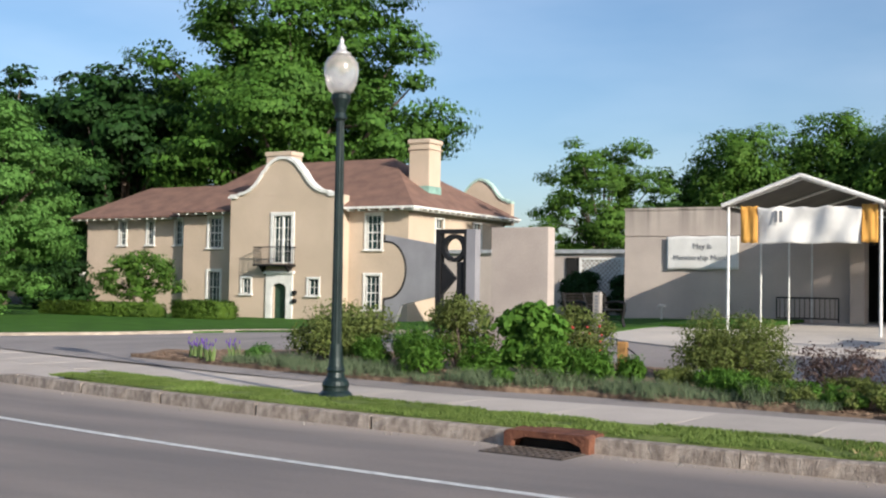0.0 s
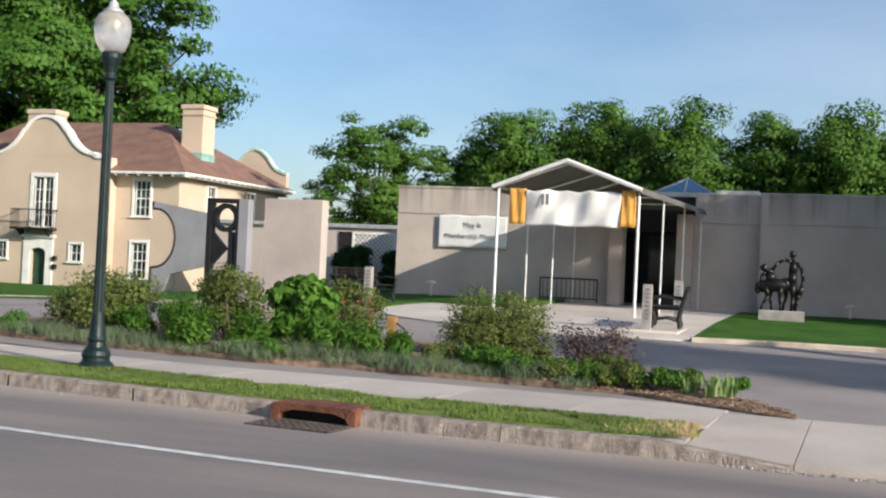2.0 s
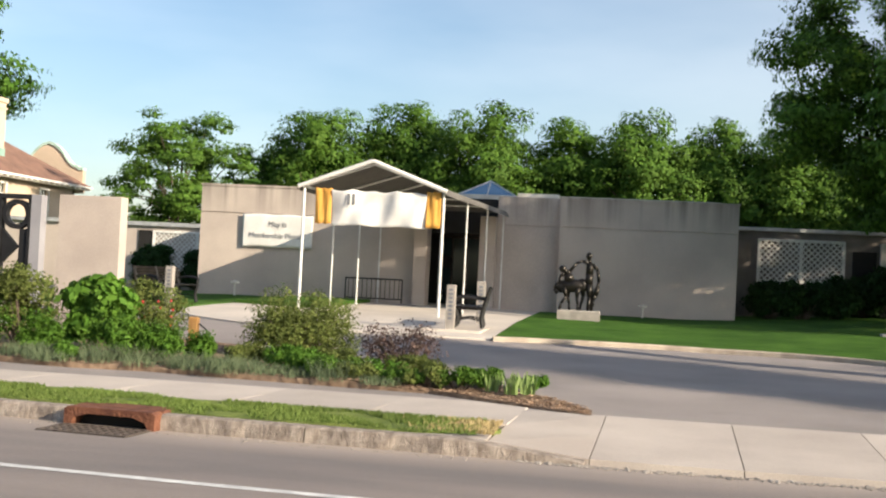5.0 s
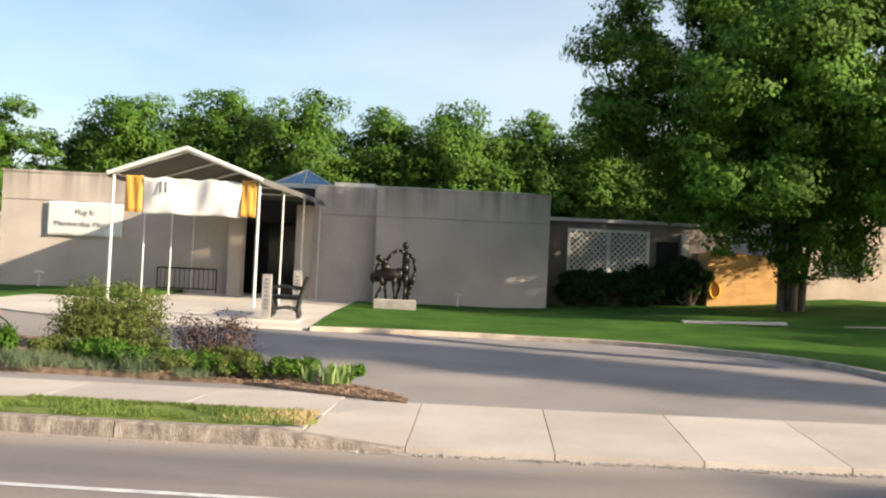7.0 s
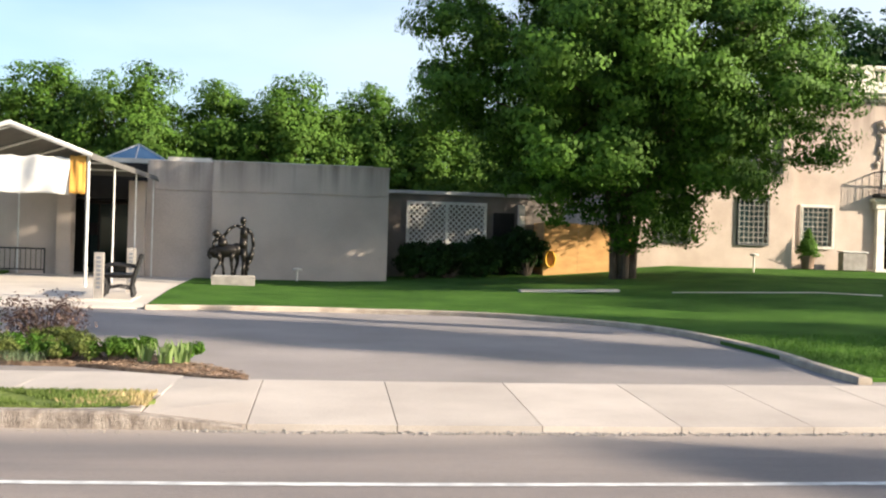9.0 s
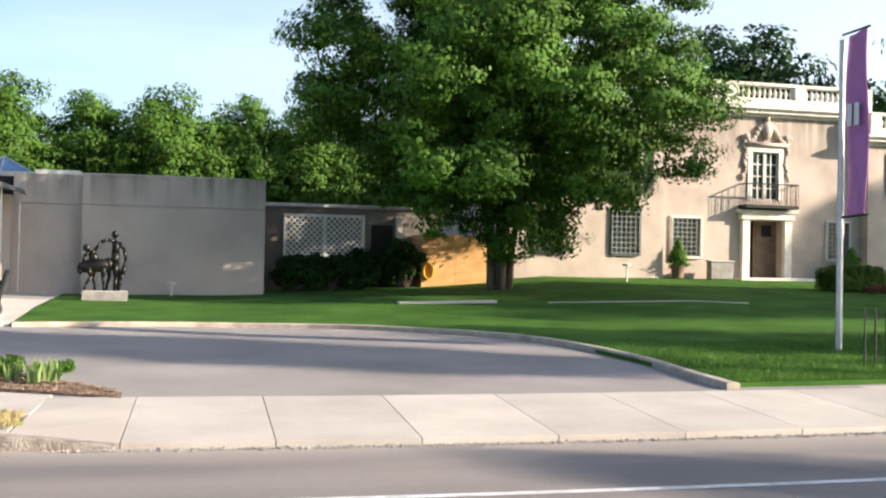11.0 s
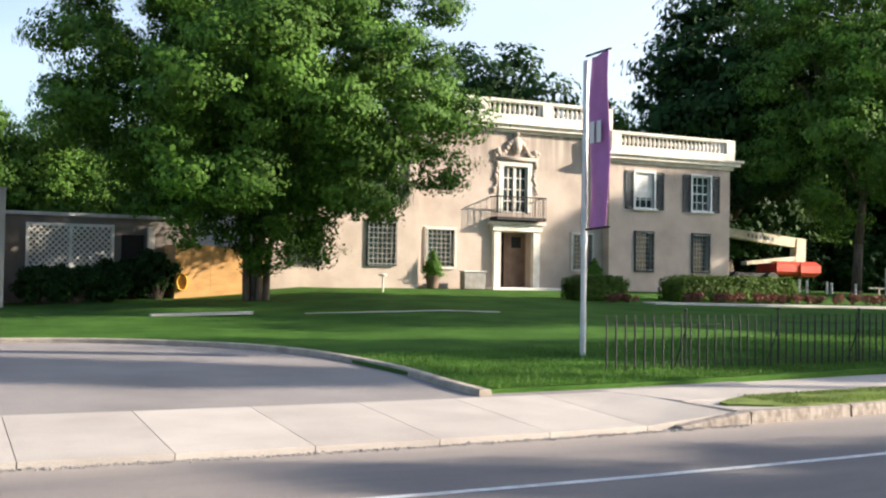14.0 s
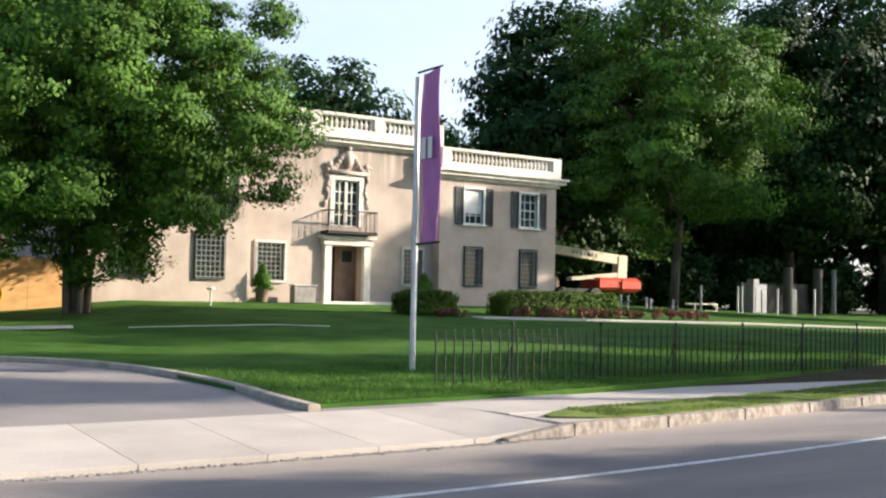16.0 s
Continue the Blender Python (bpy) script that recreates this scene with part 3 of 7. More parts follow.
lawn_cols = steps(-2.35, 4.2, 0.6) + steps(4.4, 7.42, 0.2) + [7.44] + steps(8, 40, 1) + steps(45, 110, 5)
sheet("lawn", lawn_cols, lambda x: lawn_low(x) + (0.08 if x < 7.4 else 0), lambda x: 37.2 if x < 3.7 else 60, 40, lambda x, y: grade(x, y) + 0.05 + 0.012 * math.sin(x * 1.3) * math.sin(y * 0.9), GRASS,
      skirt=0.2, label="mown green lawn rising towards the stucco mansion", category="lawn")
KERB_L = [(-60, 19.2), (-30, 20.3), (-24, 22.3), (-21, 25.6), (-17, 25.4), (-14, 25.2), (-10.4, 26.4)]
sheet("lawn", steps(-75, -10.4, 1.2), lambda x: float(np.interp(x, [p[0] for p in KERB_L], [p[1] for p in KERB_L])), lambda x: 60, 24,
      lambda x, y: grade(x, y) + 0.04, GRASS, skirt=0.2, label="green lawn in front of the tan stucco house", category="lawn")
sheet("plaza", steps(-10.3, -2.4, 0.6), lambda x: 22.7 + 0.06 * (x + 2.4) + (0 if x > -5 else (x + 5) ** 2 * 0.12), lambda x: 41, 14, lambda x, y: grade(x, y) + 0.025, PLAZA, skirt=0.25,
      label="pale concrete forecourt leading to the museum entrance", category="forecourt")
sheet("lawn", steps(-10.3, -7.9, 0.6), lambda x: 29.8 - (x + 8) * 0.3, lambda x: 37, 8, lambda x, y: grade(x, y) + 0.12, GRASS, skirt=0.1,
      label="narrow strip of grass along the museum wall", category="lawn")
for a, b, nm in ((-13.9, -1.02, "verge"), (9.6, 120, "verge")):
    cols = steps(a, min(b, 40), 0.5) + (steps(45, 120, 5) if b > 40 else [])
    sheet(nm, cols, lambda x, a=a, b=b: 10.4 + bend(x) + 0.9 * max(0, 1 - min(x - a, (b - x) * 1.0) / 0.7) * 0.5,
          lambda x, a=a, b=b: 11.5 + bend(x) - 0.5 * max(0, 1 - min(x - a, b - x) / 0.7), 5,
          lambda x, y: 0.165 + 0.012 * math.sin(x * 3.1) * math.sin(y * 7), VERGE, skirt=0.15, label="strip of patchy grass between kerb and sidewalk", category="grass verge")


def swept_kerb(name, pts, w, h, label):
    g = Geo()
    n = len(pts)
    ring = []
    for i, (x, y) in enumerate(pts):
        a, b = Vector(pts[max(0, i - 1)]), Vector(pts[min(n - 1, i + 1)])
        d = (b - a).normalized()
        s = Vector((-d.y, d.x)) * w / 2
        z = grade(x, y)
        ring.append([(x - s.x, y - s.y, z - 0.2), (x - s.x, y - s.y, z + h - 0.02), (x - s.x * 0.75, y - s.y * 0.75, z + h), (x + s.x * 0.75, y + s.y * 0.75, z + h), (x + s.x, y + s.y, z + h - 0.02), (x + s.x, y + s.y, z - 0.2)])
    for i in range(n - 1):
        g.add(ring[i] + ring[i + 1], [(k, k + 1, k + 7, k + 6) for k in range(5)])
    g.add(ring[0], [tuple(range(6))])
    g.add(ring[-1], [tuple(range(6))])
    ob = part(name, g, KERB_CAST)
    return tagged(ob, label, "kerb", kind="structure")


def smooth_line(pts, per=6):
    out = []
    for i in range(len(pts) - 1):
        p0, p1, p2, p3 = [Vector(pts[max(0, min(len(pts) - 1, i + k))]) for k in (-1, 0, 1, 2)]
        for s in range(per):
            t = s / per
            out.append(tuple(0.5 * (2 * p1 + (p2 - p0) * t + (2 * p0 - 5 * p1 + 4 * p2 - p3) * t * t + (3 * p1 - p0 - 3 * p2 + p3) * t ** 3)))
    return out + [tuple(pts[-1])]


swept_kerb("kerb", smooth_line(KERB_R), 0.18, 0.085, "weathered concrete kerb curving round the lawn")
swept_kerb("kerb", smooth_line(KERB_L), 0.22, 0.07, "pale concrete kerb along the far lawn")

# planted island between sidewalk and drive
BED_BACK = [(-16.3, 16.2), (-14.6, 17.6), (-12, 18.6), (-9, 18.6), (-6, 17.9), (-3.5, 16.6), (-1.6, 15.1), (-0.6, 14.0), (0.0, 12.9)]
bed_low = lambda x: 13.58 + bend(x) + 0.22 * min(1, max(0, x + 7)) - max(0, x + 2.2) * 0.5
bed_high = lambda x: max(bed_low(x) + 0.02, float(np.interp(x, [p[0] for p in BED_BACK], [p[1] for p in BED_BACK])))


def bed_z(x, y):
    """Mulch heaped along the bed, thinning out to the pavement's level at its tip."""
    k = min(1, max(0, (-x - 0.6) / 2.5))
    return grade(x, y) + 0.012 + 0.05 * k + (0.012 + 0.04 * k) * noise.noise((x * 1.7, y * 1.7, 0))


sheet("flower_bed", steps(-15.6, -0.2, 0.2), bed_low, bed_high, 8,
      bed_z, MULCH, skirt=0.15, label="planting bed of dark brown mulch", category="flower bed")

# street lamp and drain are built with the small things; the tan stucco house comes first
K1 = 50 / 46


def hx(x):
    return x * K1


def hz(z):
    return 1.6 + (z - 1.6) * K1


H = house_of("tan_house", "two-storey tan stucco house with brown hipped roof and curved gable", "house", (-41, 56, -0.4))
B = -0.7
front, gable_y, wing_y = 51.15, 50.0, 51.85
xl, xs_, xg0, xg1, xr = -54.9, -46.36, hx(-38.55), hx(-31.95), -31.0
back = 62.3
g = Geo()
LW = [(a, a + 0.5, 3.8, 5.26) for a in (-52.12, -49.86, -47.6)]
piece("wall", wall_grid(Geo(), xl, xs_, B, hz(5.1), wing_y, 0.3, LW), STUCCO_TAN, H)
M1 = [(-44.4, -43.5, 3.59, 5.31), (-44.42, -43.55, 0.42, 2.25)]
piece("wall", wall_grid(Geo(), xs_, xg0, B, hz(5.25), front, 0.3, M1), STUCCO_TAN, H)
SW = [(hx(-37.7), hx(-37.15), hz(1.05), hz(1.85)), (hx(-33.55), hx(-32.95), hz(1.03), hz(1.85))]
FD = (hx(-35.75), hx(-34.65), hz(2.6), hz(4.98))
DR = (hx(-35.75), hx(-34.88), B + 0.3, hz(1.62))
wall_grid(g, xg0, xg1, B, hz(6.0), gable_y, 0.35, SW + [FD, DR])
M2 = [(-33.57, -32.68, 3.46, 5.29), (-33.6, -32.73, 0.26, 2.1)]
piece("wall", wall_grid(Geo(), xg1, xr, B, hz(5.25), front, 0.3, M2), STUCCO_TAN, H)
cxg = (xg0 + xg1) / 2
hw = (xg1 - xg0) / 2
PROF = [(1, 5.99), (0.84, 6.0), (0.83, 6.07), (0.72, 6.12), (0.6, 6.3), (0.48, 6.62), (0.39, 7.0), (0.355, 7.18), (0.325, 7.22), (0.28, 7.42), (0.22, 7.6), (0.14, 7.74), (0.07, 7.81), (0, 7.83)]
left_side = [(cxg - u * hw, hz(z)) for u, z in PROF]
outline = left_side + [(2 * cxg - x, z) for x, z in reversed(left_side[:-1])]
g.prism(outline, gable_y, gable_y + 0.35)
side_windows = [(53.96, 54.77, 3.3, 5.2), (58.37, 59.23, 3.1, 5.2), (58.42, 59.25, 0.2, 2.06)]
piece("wall", g, STUCCO_TAN, H, "tan stucco gable front")
piece("wall", wall_grid(Geo(), front + 0.3, back, B, hz(5.25), xr - 0.3, 0.3, side_windows, "x"), STUCCO_TAN, H)
for q in ((xl, back - 0.3, B, xr, back, hz(5.1)), (xl, wing_y + 0.3, B, xl + 0.3, back - 0.3, hz(5.1)), (xs_, front + 0.3, B, xs_ + 0.25, wing_y, hz(5.1)), (xg0, gable_y + 0.35, B, xg0 + 0.25, front, hz(6.0)), (xg1 - 0.25, gable_y + 0.35, B, xg1, front, hz(6.0))):
    piece("wall", Geo().box(*q), STUCCO_TAN, H)
for w in LW:
    window(H, *w, wing_y, 2, 4)
for w in M1:
    window(H, *w, front, 3, 4, 0.14)
for w in M2:
    window(H, *w, front, 3, 4, 0.14)
for w in SW:
    window(H, *w, gable_y, 2, 2, 0.11, mid=False)
for y0, y1, z0, z1 in side_windows:
    g = Geo()
    g.box(xr, y0 - 0.1, z0, xr + 0.05, y0, z1).box(xr, y1, z0, xr + 0.05, y1 + 0.1, z1).box(xr, y0 - 0.1, z1, xr + 0.06, y1 + 0.1, z1 + 0.1).box(xr - 0.1, y0 - 0.15, z0 - 0.08, xr + 0.12, y1 + 0.15, z0)
    w = piece("window", g, WHITE_TRIM, H)
    piece("pane", Geo().box(xr - 0.13, y0, z0, xr - 0.115, y1, z1), GLASS, w)
    for i in (1, 2):
        yy = y0 + (y1 - y0) * i / 3
        piece("glazing_bar", Geo().box(xr - 0.11, yy - 0.02, z0, xr - 0.08, yy + 0.02, z1), WHITE_TRIM, w)
    for i in range(1, 4):
        zz = z0 + (z1 - z0) * i / 4
        piece("glazing_bar", Geo().box(xr - 0.112, y0, zz - 0.02, xr - 0.085, y1, zz + 0.02), WHITE_TRIM, w)
# gable coping: one ribbon that follows the curve
line = smooth_line(outline, 3)
g = Geo()
for i, (x, z) in enumerate(line):
    a, b = Vector(line[max(0, i - 1)]), Vector(line[min(len(line) - 1, i + 1)])
    d = (b - a).normalized()
    nx, nz_ = -d.y, d.x
    g.v += [(x - nx * 0.03, gable_y - 0.1, z - nz_ * 0.03), (x + nx * 0.13, gable_y - 0.1, z + nz_ * 0.13), (x + nx * 0.13, gable_y + 0.42, z + nz_ * 0.13), (x - nx * 0.03, gable_y + 0.42, z - nz_ * 0.03)]
for i in range(len(line) - 1):
    g.f += [(i * 4 + k, i * 4 + 4 + k, i * 4 + 4 + (k + 1) % 4, i * 4 + (k + 1) % 4) for k in range(4)]
g.f += [(0, 1, 2, 3), tuple(len(line) * 4 - k for k in (1, 2, 3, 4))]
g.box(xg0 - 0.12, gable_y - 0.11, hz(5.9), xg0 + 0.5, gable_y - 0.003, hz(6.02)).box(xg1 - 0.5, gable_y - 0.11, hz(5.9), xg1 + 0.12, gable_y - 0.003, hz(6.02))
piece("coping", g, WHITE_TRIM, H, "white painted curved coping")
piece("quoin", Geo().box(xg1 - 0.12, gable_y - 0.03, B, xg1 + 0.02, gable_y + 0.3, hz(5.9)), WHITE_TRIM, H)
# french door, balcony, entrance
w = window(H, *FD, gable_y, 4, 4, 0.2, mid=False, sill=False)
piece("mullion", Geo().box((FD[0] + FD[1]) / 2 - 0.06, gable_y + 0.03, FD[2], (FD[0] + FD[1]) / 2 + 0.06, gable_y + 0.11, FD[3]), WHITE_TRIM, w)
bx0, bx1, bz = hx(-36.5), hx(-34.35), hz(2.45)
bal = piece("balcony", Geo().box(bx0, gable_y - 0.75, bz, bx1, gable_y - 0.003, bz + 0.1, 0.02), IRON, H, "black iron balcony")
g = Geo().box(bx0, gable_y - 0.75, bz + 1.0, bx1, gable_y - 0.71, bz + 1.05).box(bx0, gable_y - 0.71, bz + 1.0, bx0 + 0.04, gable_y, bz + 1.05).box(bx1 - 0.04, gable_y - 0.71, bz + 1.0, bx1, gable_y, bz + 1.05)
piece("handrail", g, IRON, bal)
bar_me = mesh("railing_bar", Geo().tube((0, 0, 0), (0, 0, 0.92), 0.012, n=5), IRON)
repeat("railing_bar", bar_me, bal, [(bx0 + 0.02 + i * (bx1 - bx0 - 0.04) / 16, gable_y - 0.73, bz + 0.09) for i in range(17)] + [(xx, gable_y - 0.1 - 0.17 * i, bz + 0.09) for i in range(4) for xx in (bx0 + 0.02, bx1 - 0.02)])
g = Geo()
for xx in (bx0 + 0.3, bx1 - 0.3):
    g.prism([(gable_y - 0.003, bz), (gable_y - 0.6, bz), (gable_y - 0.003, bz - 0.5)], xx - 0.04, xx + 0.04, "x")
piece("bracket", g, IRON, bal)
g = Geo()
g.box(DR[0] - 0.42, gable_y - 0.09, B, DR[0], gable_y + 0.05, DR[3] - 0.3).box(DR[1], gable_y - 0.09, B, DR[1] + 0.42, gable_y + 0.05, DR[3] - 0.3)
arch = [(DR[0] - 0.42, DR[3] - 0.3), (DR[0], DR[3] - 0.3)]
ca, ra = (DR[0] + DR[1]) / 2, (DR[1] - DR[0]) / 2
arch += [(ca - ra * math.cos(math.pi * i / 10), DR[3] - 0.3 + 0.3 * math.sin(math.pi * i / 10)) for i in range(1, 10)]
arch += [(DR[1], DR[3] - 0.3), (DR[1] + 0.42, DR[3] - 0.3), (DR[1] + 0.42, DR[3] + 0.5), (DR[0] - 0.42, DR[3] + 0.5)]
g.prism(arch, gable_y - 0.09, gable_y + 0.05)
g.box(DR[0] - 0.55, gable_y - 0.2, DR[3] + 0.5, DR[1] + 0.55, gable_y - 0.003, DR[3] + 0.66, 0.02)
sur = piece("door_surround", g, WHITE_TRIM, H, "white moulded stone door surround")
door = piece("door", Geo().box(DR[0], gable_y + 0.2, B, DR[1], gable_y + 0.26, DR[3]), DOOR_GREEN, H, "dark green panelled door")
for k in range(3):
    piece("panel", Geo().box(DR[0] + 0.12, gable_y + 0.185, B + 0.5 + k * 0.6, DR[1] - 0.12, gable_y + 0.199, B + 0.95 + k * 0.6, 0.006), DOOR_GREEN, door)
for zz in (hz(1.15), hz(0.75)):
    piece("wall_lantern", Geo().box(DR[1] + 0.5, gable_y - 0.2, zz - 0.12, DR[1] + 0.68, gable_y - 0.003, zz + 0.12, 0.03), IRON, H)
piece("wall_lantern", Geo().box(xg0 - 0.55, front - 0.2, hz(1.95), xg0 - 0.3, front - 0.003, hz(2.08), 0.02), IRON, H)
# roofs: hipped planes with thickness
eave = hz(5.25)
o = 0.75
ridge_z, ry_ = 8.95, 56.6


def hip(g, x0, x1, y0, y1, z, rz, ra, rb, ry, t=0.1):
    vs = [(x0, y0, z), (x1, y0, z), (x1, y1, z), (x0, y1, z), (ra, ry, rz), (rb, ry, rz), (x0, y0, z - t), (x1, y0, z - t), (x1, y1, z - t), (x0, y1, z - t)]
    g.add(vs, [(0, 1, 5, 4), (1, 2, 5), (2, 3, 4, 5), (3, 0, 4), (0, 6, 7, 1), (1, 7, 8, 2), (2, 8, 9, 3), (3, 9, 6, 0), (6, 9, 8, 7)])


g = Geo()
hip(g, xs_ - 0.3, xr + o, front - o, back + o, eave + 0.12, ridge_z, -44.8, -35.35, ry_)
hip(g, xl - o, xs_ + 3, wing_y - o, 60.5, hz(5.1) + 0.1, 7.68, -53.6, xs_ + 3, 56.0)
roof = piece("roof", g, SHINGLE, H, "brown asphalt shingle roof")
tail = mesh("rafter_tail", Geo().box(-0.06, 0, -0.1, 0.06, 0.6, 0.0), WHITE_TRIM)
tails = [(x, front - o + 0.04, eave + 0.015) for x in steps(xs_ + 0.2, xg0 - 0.3, 0.62) + steps(xg1 + 0.4, xr + o - 0.1, 0.62)]
tails += [(x, wing_y - o + 0.04, hz(5.1) - 0.005) for x in steps(xl - o + 0.1, xs_ - 0.4, 0.62)]
tails += [(xr + o - 0.04, y, eave + 0.015, math.pi / 2) for y in steps(front - o + 0.3, back + o - 0.2, 0.62)]
repeat("rafter_tail", tail, roof, tails)
piece("fascia", Geo().box(xr + o - 0.02, front - o, eave + 0.02, xr + o + 0.02, back + o, eave + 0.13).box(xg1, front - o - 0.02, eave + 0.02, xr + o, front - o + 0.02, eave + 0.13), WHITE_TRIM, roof)
# chimneys
g = Geo().box(-33.1, 54.6, 6.3, -31.85, 55.9, 9.45).box(-33.17, 54.53, 9.12, -31.78, 55.97, 9.2).box(-33.18, 54.52, 9.45, -31.77, 55.98, 9.7, 0.03)
ch = piece("chimney", g, STUCCO_TAN, H, "tan stucco chimney stack")
piece("flashing", Geo().box(-32.5, 54.56, 6.2, -31.81, 55.94, 7.1), COPPER, ch, "green copper flashing")
cxc = -39.3
g = Geo().box(cxc - 0.86, 50.9, 7.4, cxc + 0.82, 51.9, 8.72).box(cxc - 0.92, 50.84, 8.64, cxc + 0.88, 51.96, 8.9, 0.03)
ch = piece("chimney", g, STUCCO_TAN, H)
piece("weathervane", Geo().tube((cxc + 0.3, 51.4, 8.88), (cxc + 0.3, 51.4, 9.5), 0.02, n=5).box(cxc + 0.16, 51.39, 9.3, cxc + 0.44, 51.41, 9.34), IRON, ch)
# rear curved gable on the back wall
half = [(1, 6.62), (0.86, 6.66), (0.84, 6.74), (0.7, 6.82), (0.55, 7.1), (0.42, 7.5), (0.3, 7.76), (0.16, 7.98), (0, 8.08)]
pts = [(-32.7 - 2.15 * u, z) for u, z in half] + [(-32.7 + 2.15 * u, z) for u, z in reversed(half[:-1])]
rear = piece("rear_gable", Geo().prism(pts + [(pts[-1][0], 5.3), (pts[0][0], 5.3)], 62.32, 62.66), STUCCO_TAN, H, "green-edged curved rear gable")
g = Geo()
for x, z in pts:
    g.v += [(x, 62.24, z + 0.004), (x, 62.24, z + 0.16), (x, 62.74, z + 0.16), (x, 62.74, z + 0.004)]
for i in range(len(pts) - 1):
    g.f += [(i * 4 + k, i * 4 + 4 + k, i * 4 + 4 + (k + 1) % 4, i * 4 + (k + 1) % 4) for k in range(4)]
g.f += [(0, 1, 2, 3), tuple(len(pts) * 4 - k for k in (1, 2, 3, 4))]
piece("coping", g, mat("pale_verdigris", (0.46, 0.60, 0.52), (0.32, 0.46, 0.40), 3, 0.7, 0, 0.05), rear, "pale green weathered copper coping")
# open porch at the wing's end
g = Geo().box(xl - 2.1, 51.5, 1.95, xl - 0.005, 53.5, 2.12)
porch = piece("porch_roof", g, WHITE_TRIM, H, "white porch roof slab")
for yy in (51.7, 53.2):
    piece("column", Geo().lathe((xl - 1.75, yy, B), [(0.2, 0), (0.2, 0.1), (0.14, 0.14), (0.12, 2.5), (0.18, 2.55), (0.18, 2.66)], 12), WHITE_TRIM, porch, smooth=False)
piece("porch_rail", Geo().box(xl - 1.7, 51.68, 0.2, xl - 0.01, 51.74, 0.28).box(xl - 1.0, 51.66, B, xl - 0.9, 51.76, 0.2), WHITE_TRIM, porch)

# museum: two blocks of pale concrete with a recessed entrance
MU = house_of("museum_building", "low flat-roofed concrete museum with recessed dark entrance", "museum", (-4, 40, 0.0))
MY = 37.0
top, groove = 4.25, 3.36
x_l, x_e0, x_e1, x_r0, x_r1 = -13.85, -6.5, -3.9, -1.85, 3.72


def grooved(x0, x1, y, z1, back_y):
    """A wall block with a shallow joint line running round it."""
    pts = [(y, 0.2), (y, groove - 0.025), (y + 0.035, groove - 0.02), (y + 0.035, groove + 0.02), (y, groove + 0.025), (y, z1), (back_y, z1), (back_y, 0.2)]
    piece("wall", Geo().prism(pts, x0, x1, "x"), MUSEUM, MU, "pale concrete wall block")


grooved(x_l, x_e0, MY, top, 52)
grooved(x_e1, x_r0, MY + 0.45, top + 0.05, 52)
grooved(x_r0, x_r1, MY, top, 46)
piece("coping", Geo().box(x_l - 0.03, MY - 0.03, top, x_e0 + 0.03, 52, top + 0.07).box(x_r0 - 0.03, MY - 0.03, top, x_r1 + 0.03, 46, top + 0.07), MUSEUM, MU)
piece("roof_edge", Geo().box(x_e0 + 0.03, MY + 2, top + 0.05, x_r0 - 0.1, 52, top + 0.2), CREAM, MU, "pale metal roof edge")
piece("roof_edge", Geo().box(x_r0 - 0.1, MY + 1.5, top - 0.1, x_r1 - 0.4, 45.9, top + 0.2), CREAM, MU)
piece("roof_edge", Geo().box(x_e1 + 0.6, MY + 0.6, top + 0.05, x_r0 - 0.11, 51.9, top + 0.19), CREAM, MU)
piece("base_course", Geo().box(x_l - 0.05, MY - 0.06, 0.2, x_e0, MY - 0.003, 0.72), MUSEUM, MU)
# recessed entrance, its shade painted on as near-black
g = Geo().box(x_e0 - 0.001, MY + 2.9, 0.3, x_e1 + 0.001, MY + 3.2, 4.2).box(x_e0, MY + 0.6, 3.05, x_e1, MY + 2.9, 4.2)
ent = piece("entrance_recess", g, INNER_SHADE, MU, "dark recessed entrance")
g = Geo()
for k in range(5):
    xx = x_e0 + 0.3 + k * 0.52
    g.box(xx - 0.025, MY + 2.8, 0.6, xx + 0.025, MY + 2.88, 2.95)
g.box(x_e0 + 0.2, MY + 2.8, 2.95, x_e1 - 0.1, MY + 2.88, 3.04)
piece("door_frame", g, BRONZE, ent, "dark bronze door frames")
for k in range(4):
    xx = x_e0 + 0.3 + k * 0.52
    piece("door_glass", Geo().box(xx + 0.026, MY + 2.83, 0.62, xx + 0.494, MY + 2.845, 2.94), GLASS, ent)
piece("pillar", Geo().box(x_e0, MY - 0.3, 0.3, x_e0 + 0.42, MY + 0.5, 4.0, 0.02), MUSEUM, MU)
piece("pillar", Geo().box(x_e1 - 0.5, MY - 0.1, 0.3, x_e1 - 0.003, MY + 0.9, 3.6, 0.02), MUSEUM, MU)
piece("wall_box", Geo().box(x_e0 + 0.55, MY + 2.6, 1.9, x_e0 + 0.8, MY + 2.79, 2.3, 0.02), IRON, ent)
# skylight pyramid on the roof
sx, sy, sz = -4.7, 42.0, top - 0.05
sk = piece("skylight", Geo().add([(sx - 1.5, sy - 1.5, sz + 0.1), (sx + 1.5, sy - 1.5, sz + 0.1), (sx + 1.5, sy + 1.5, sz + 0.1), (sx - 1.5, sy + 1.5, sz + 0.1), (sx, sy, sz + 0.95)], [(0, 1, 4), (1, 2, 4), (2, 3, 4), (3, 0, 4), (3, 2, 1, 0)]), SKYGLASS, MU, "blue glass pyramid skylight")
for dx, dy in ((-1.5, -1.5), (1.5, -1.5), (1.5, 1.5), (-1.5, 1.5), (0, -1.5)):
    piece("glazing_rib", Geo().tube((sx + dx, sy + dy, sz + 0.1), (sx, sy, sz + 0.97), 0.03, n=5), ALU, sk)

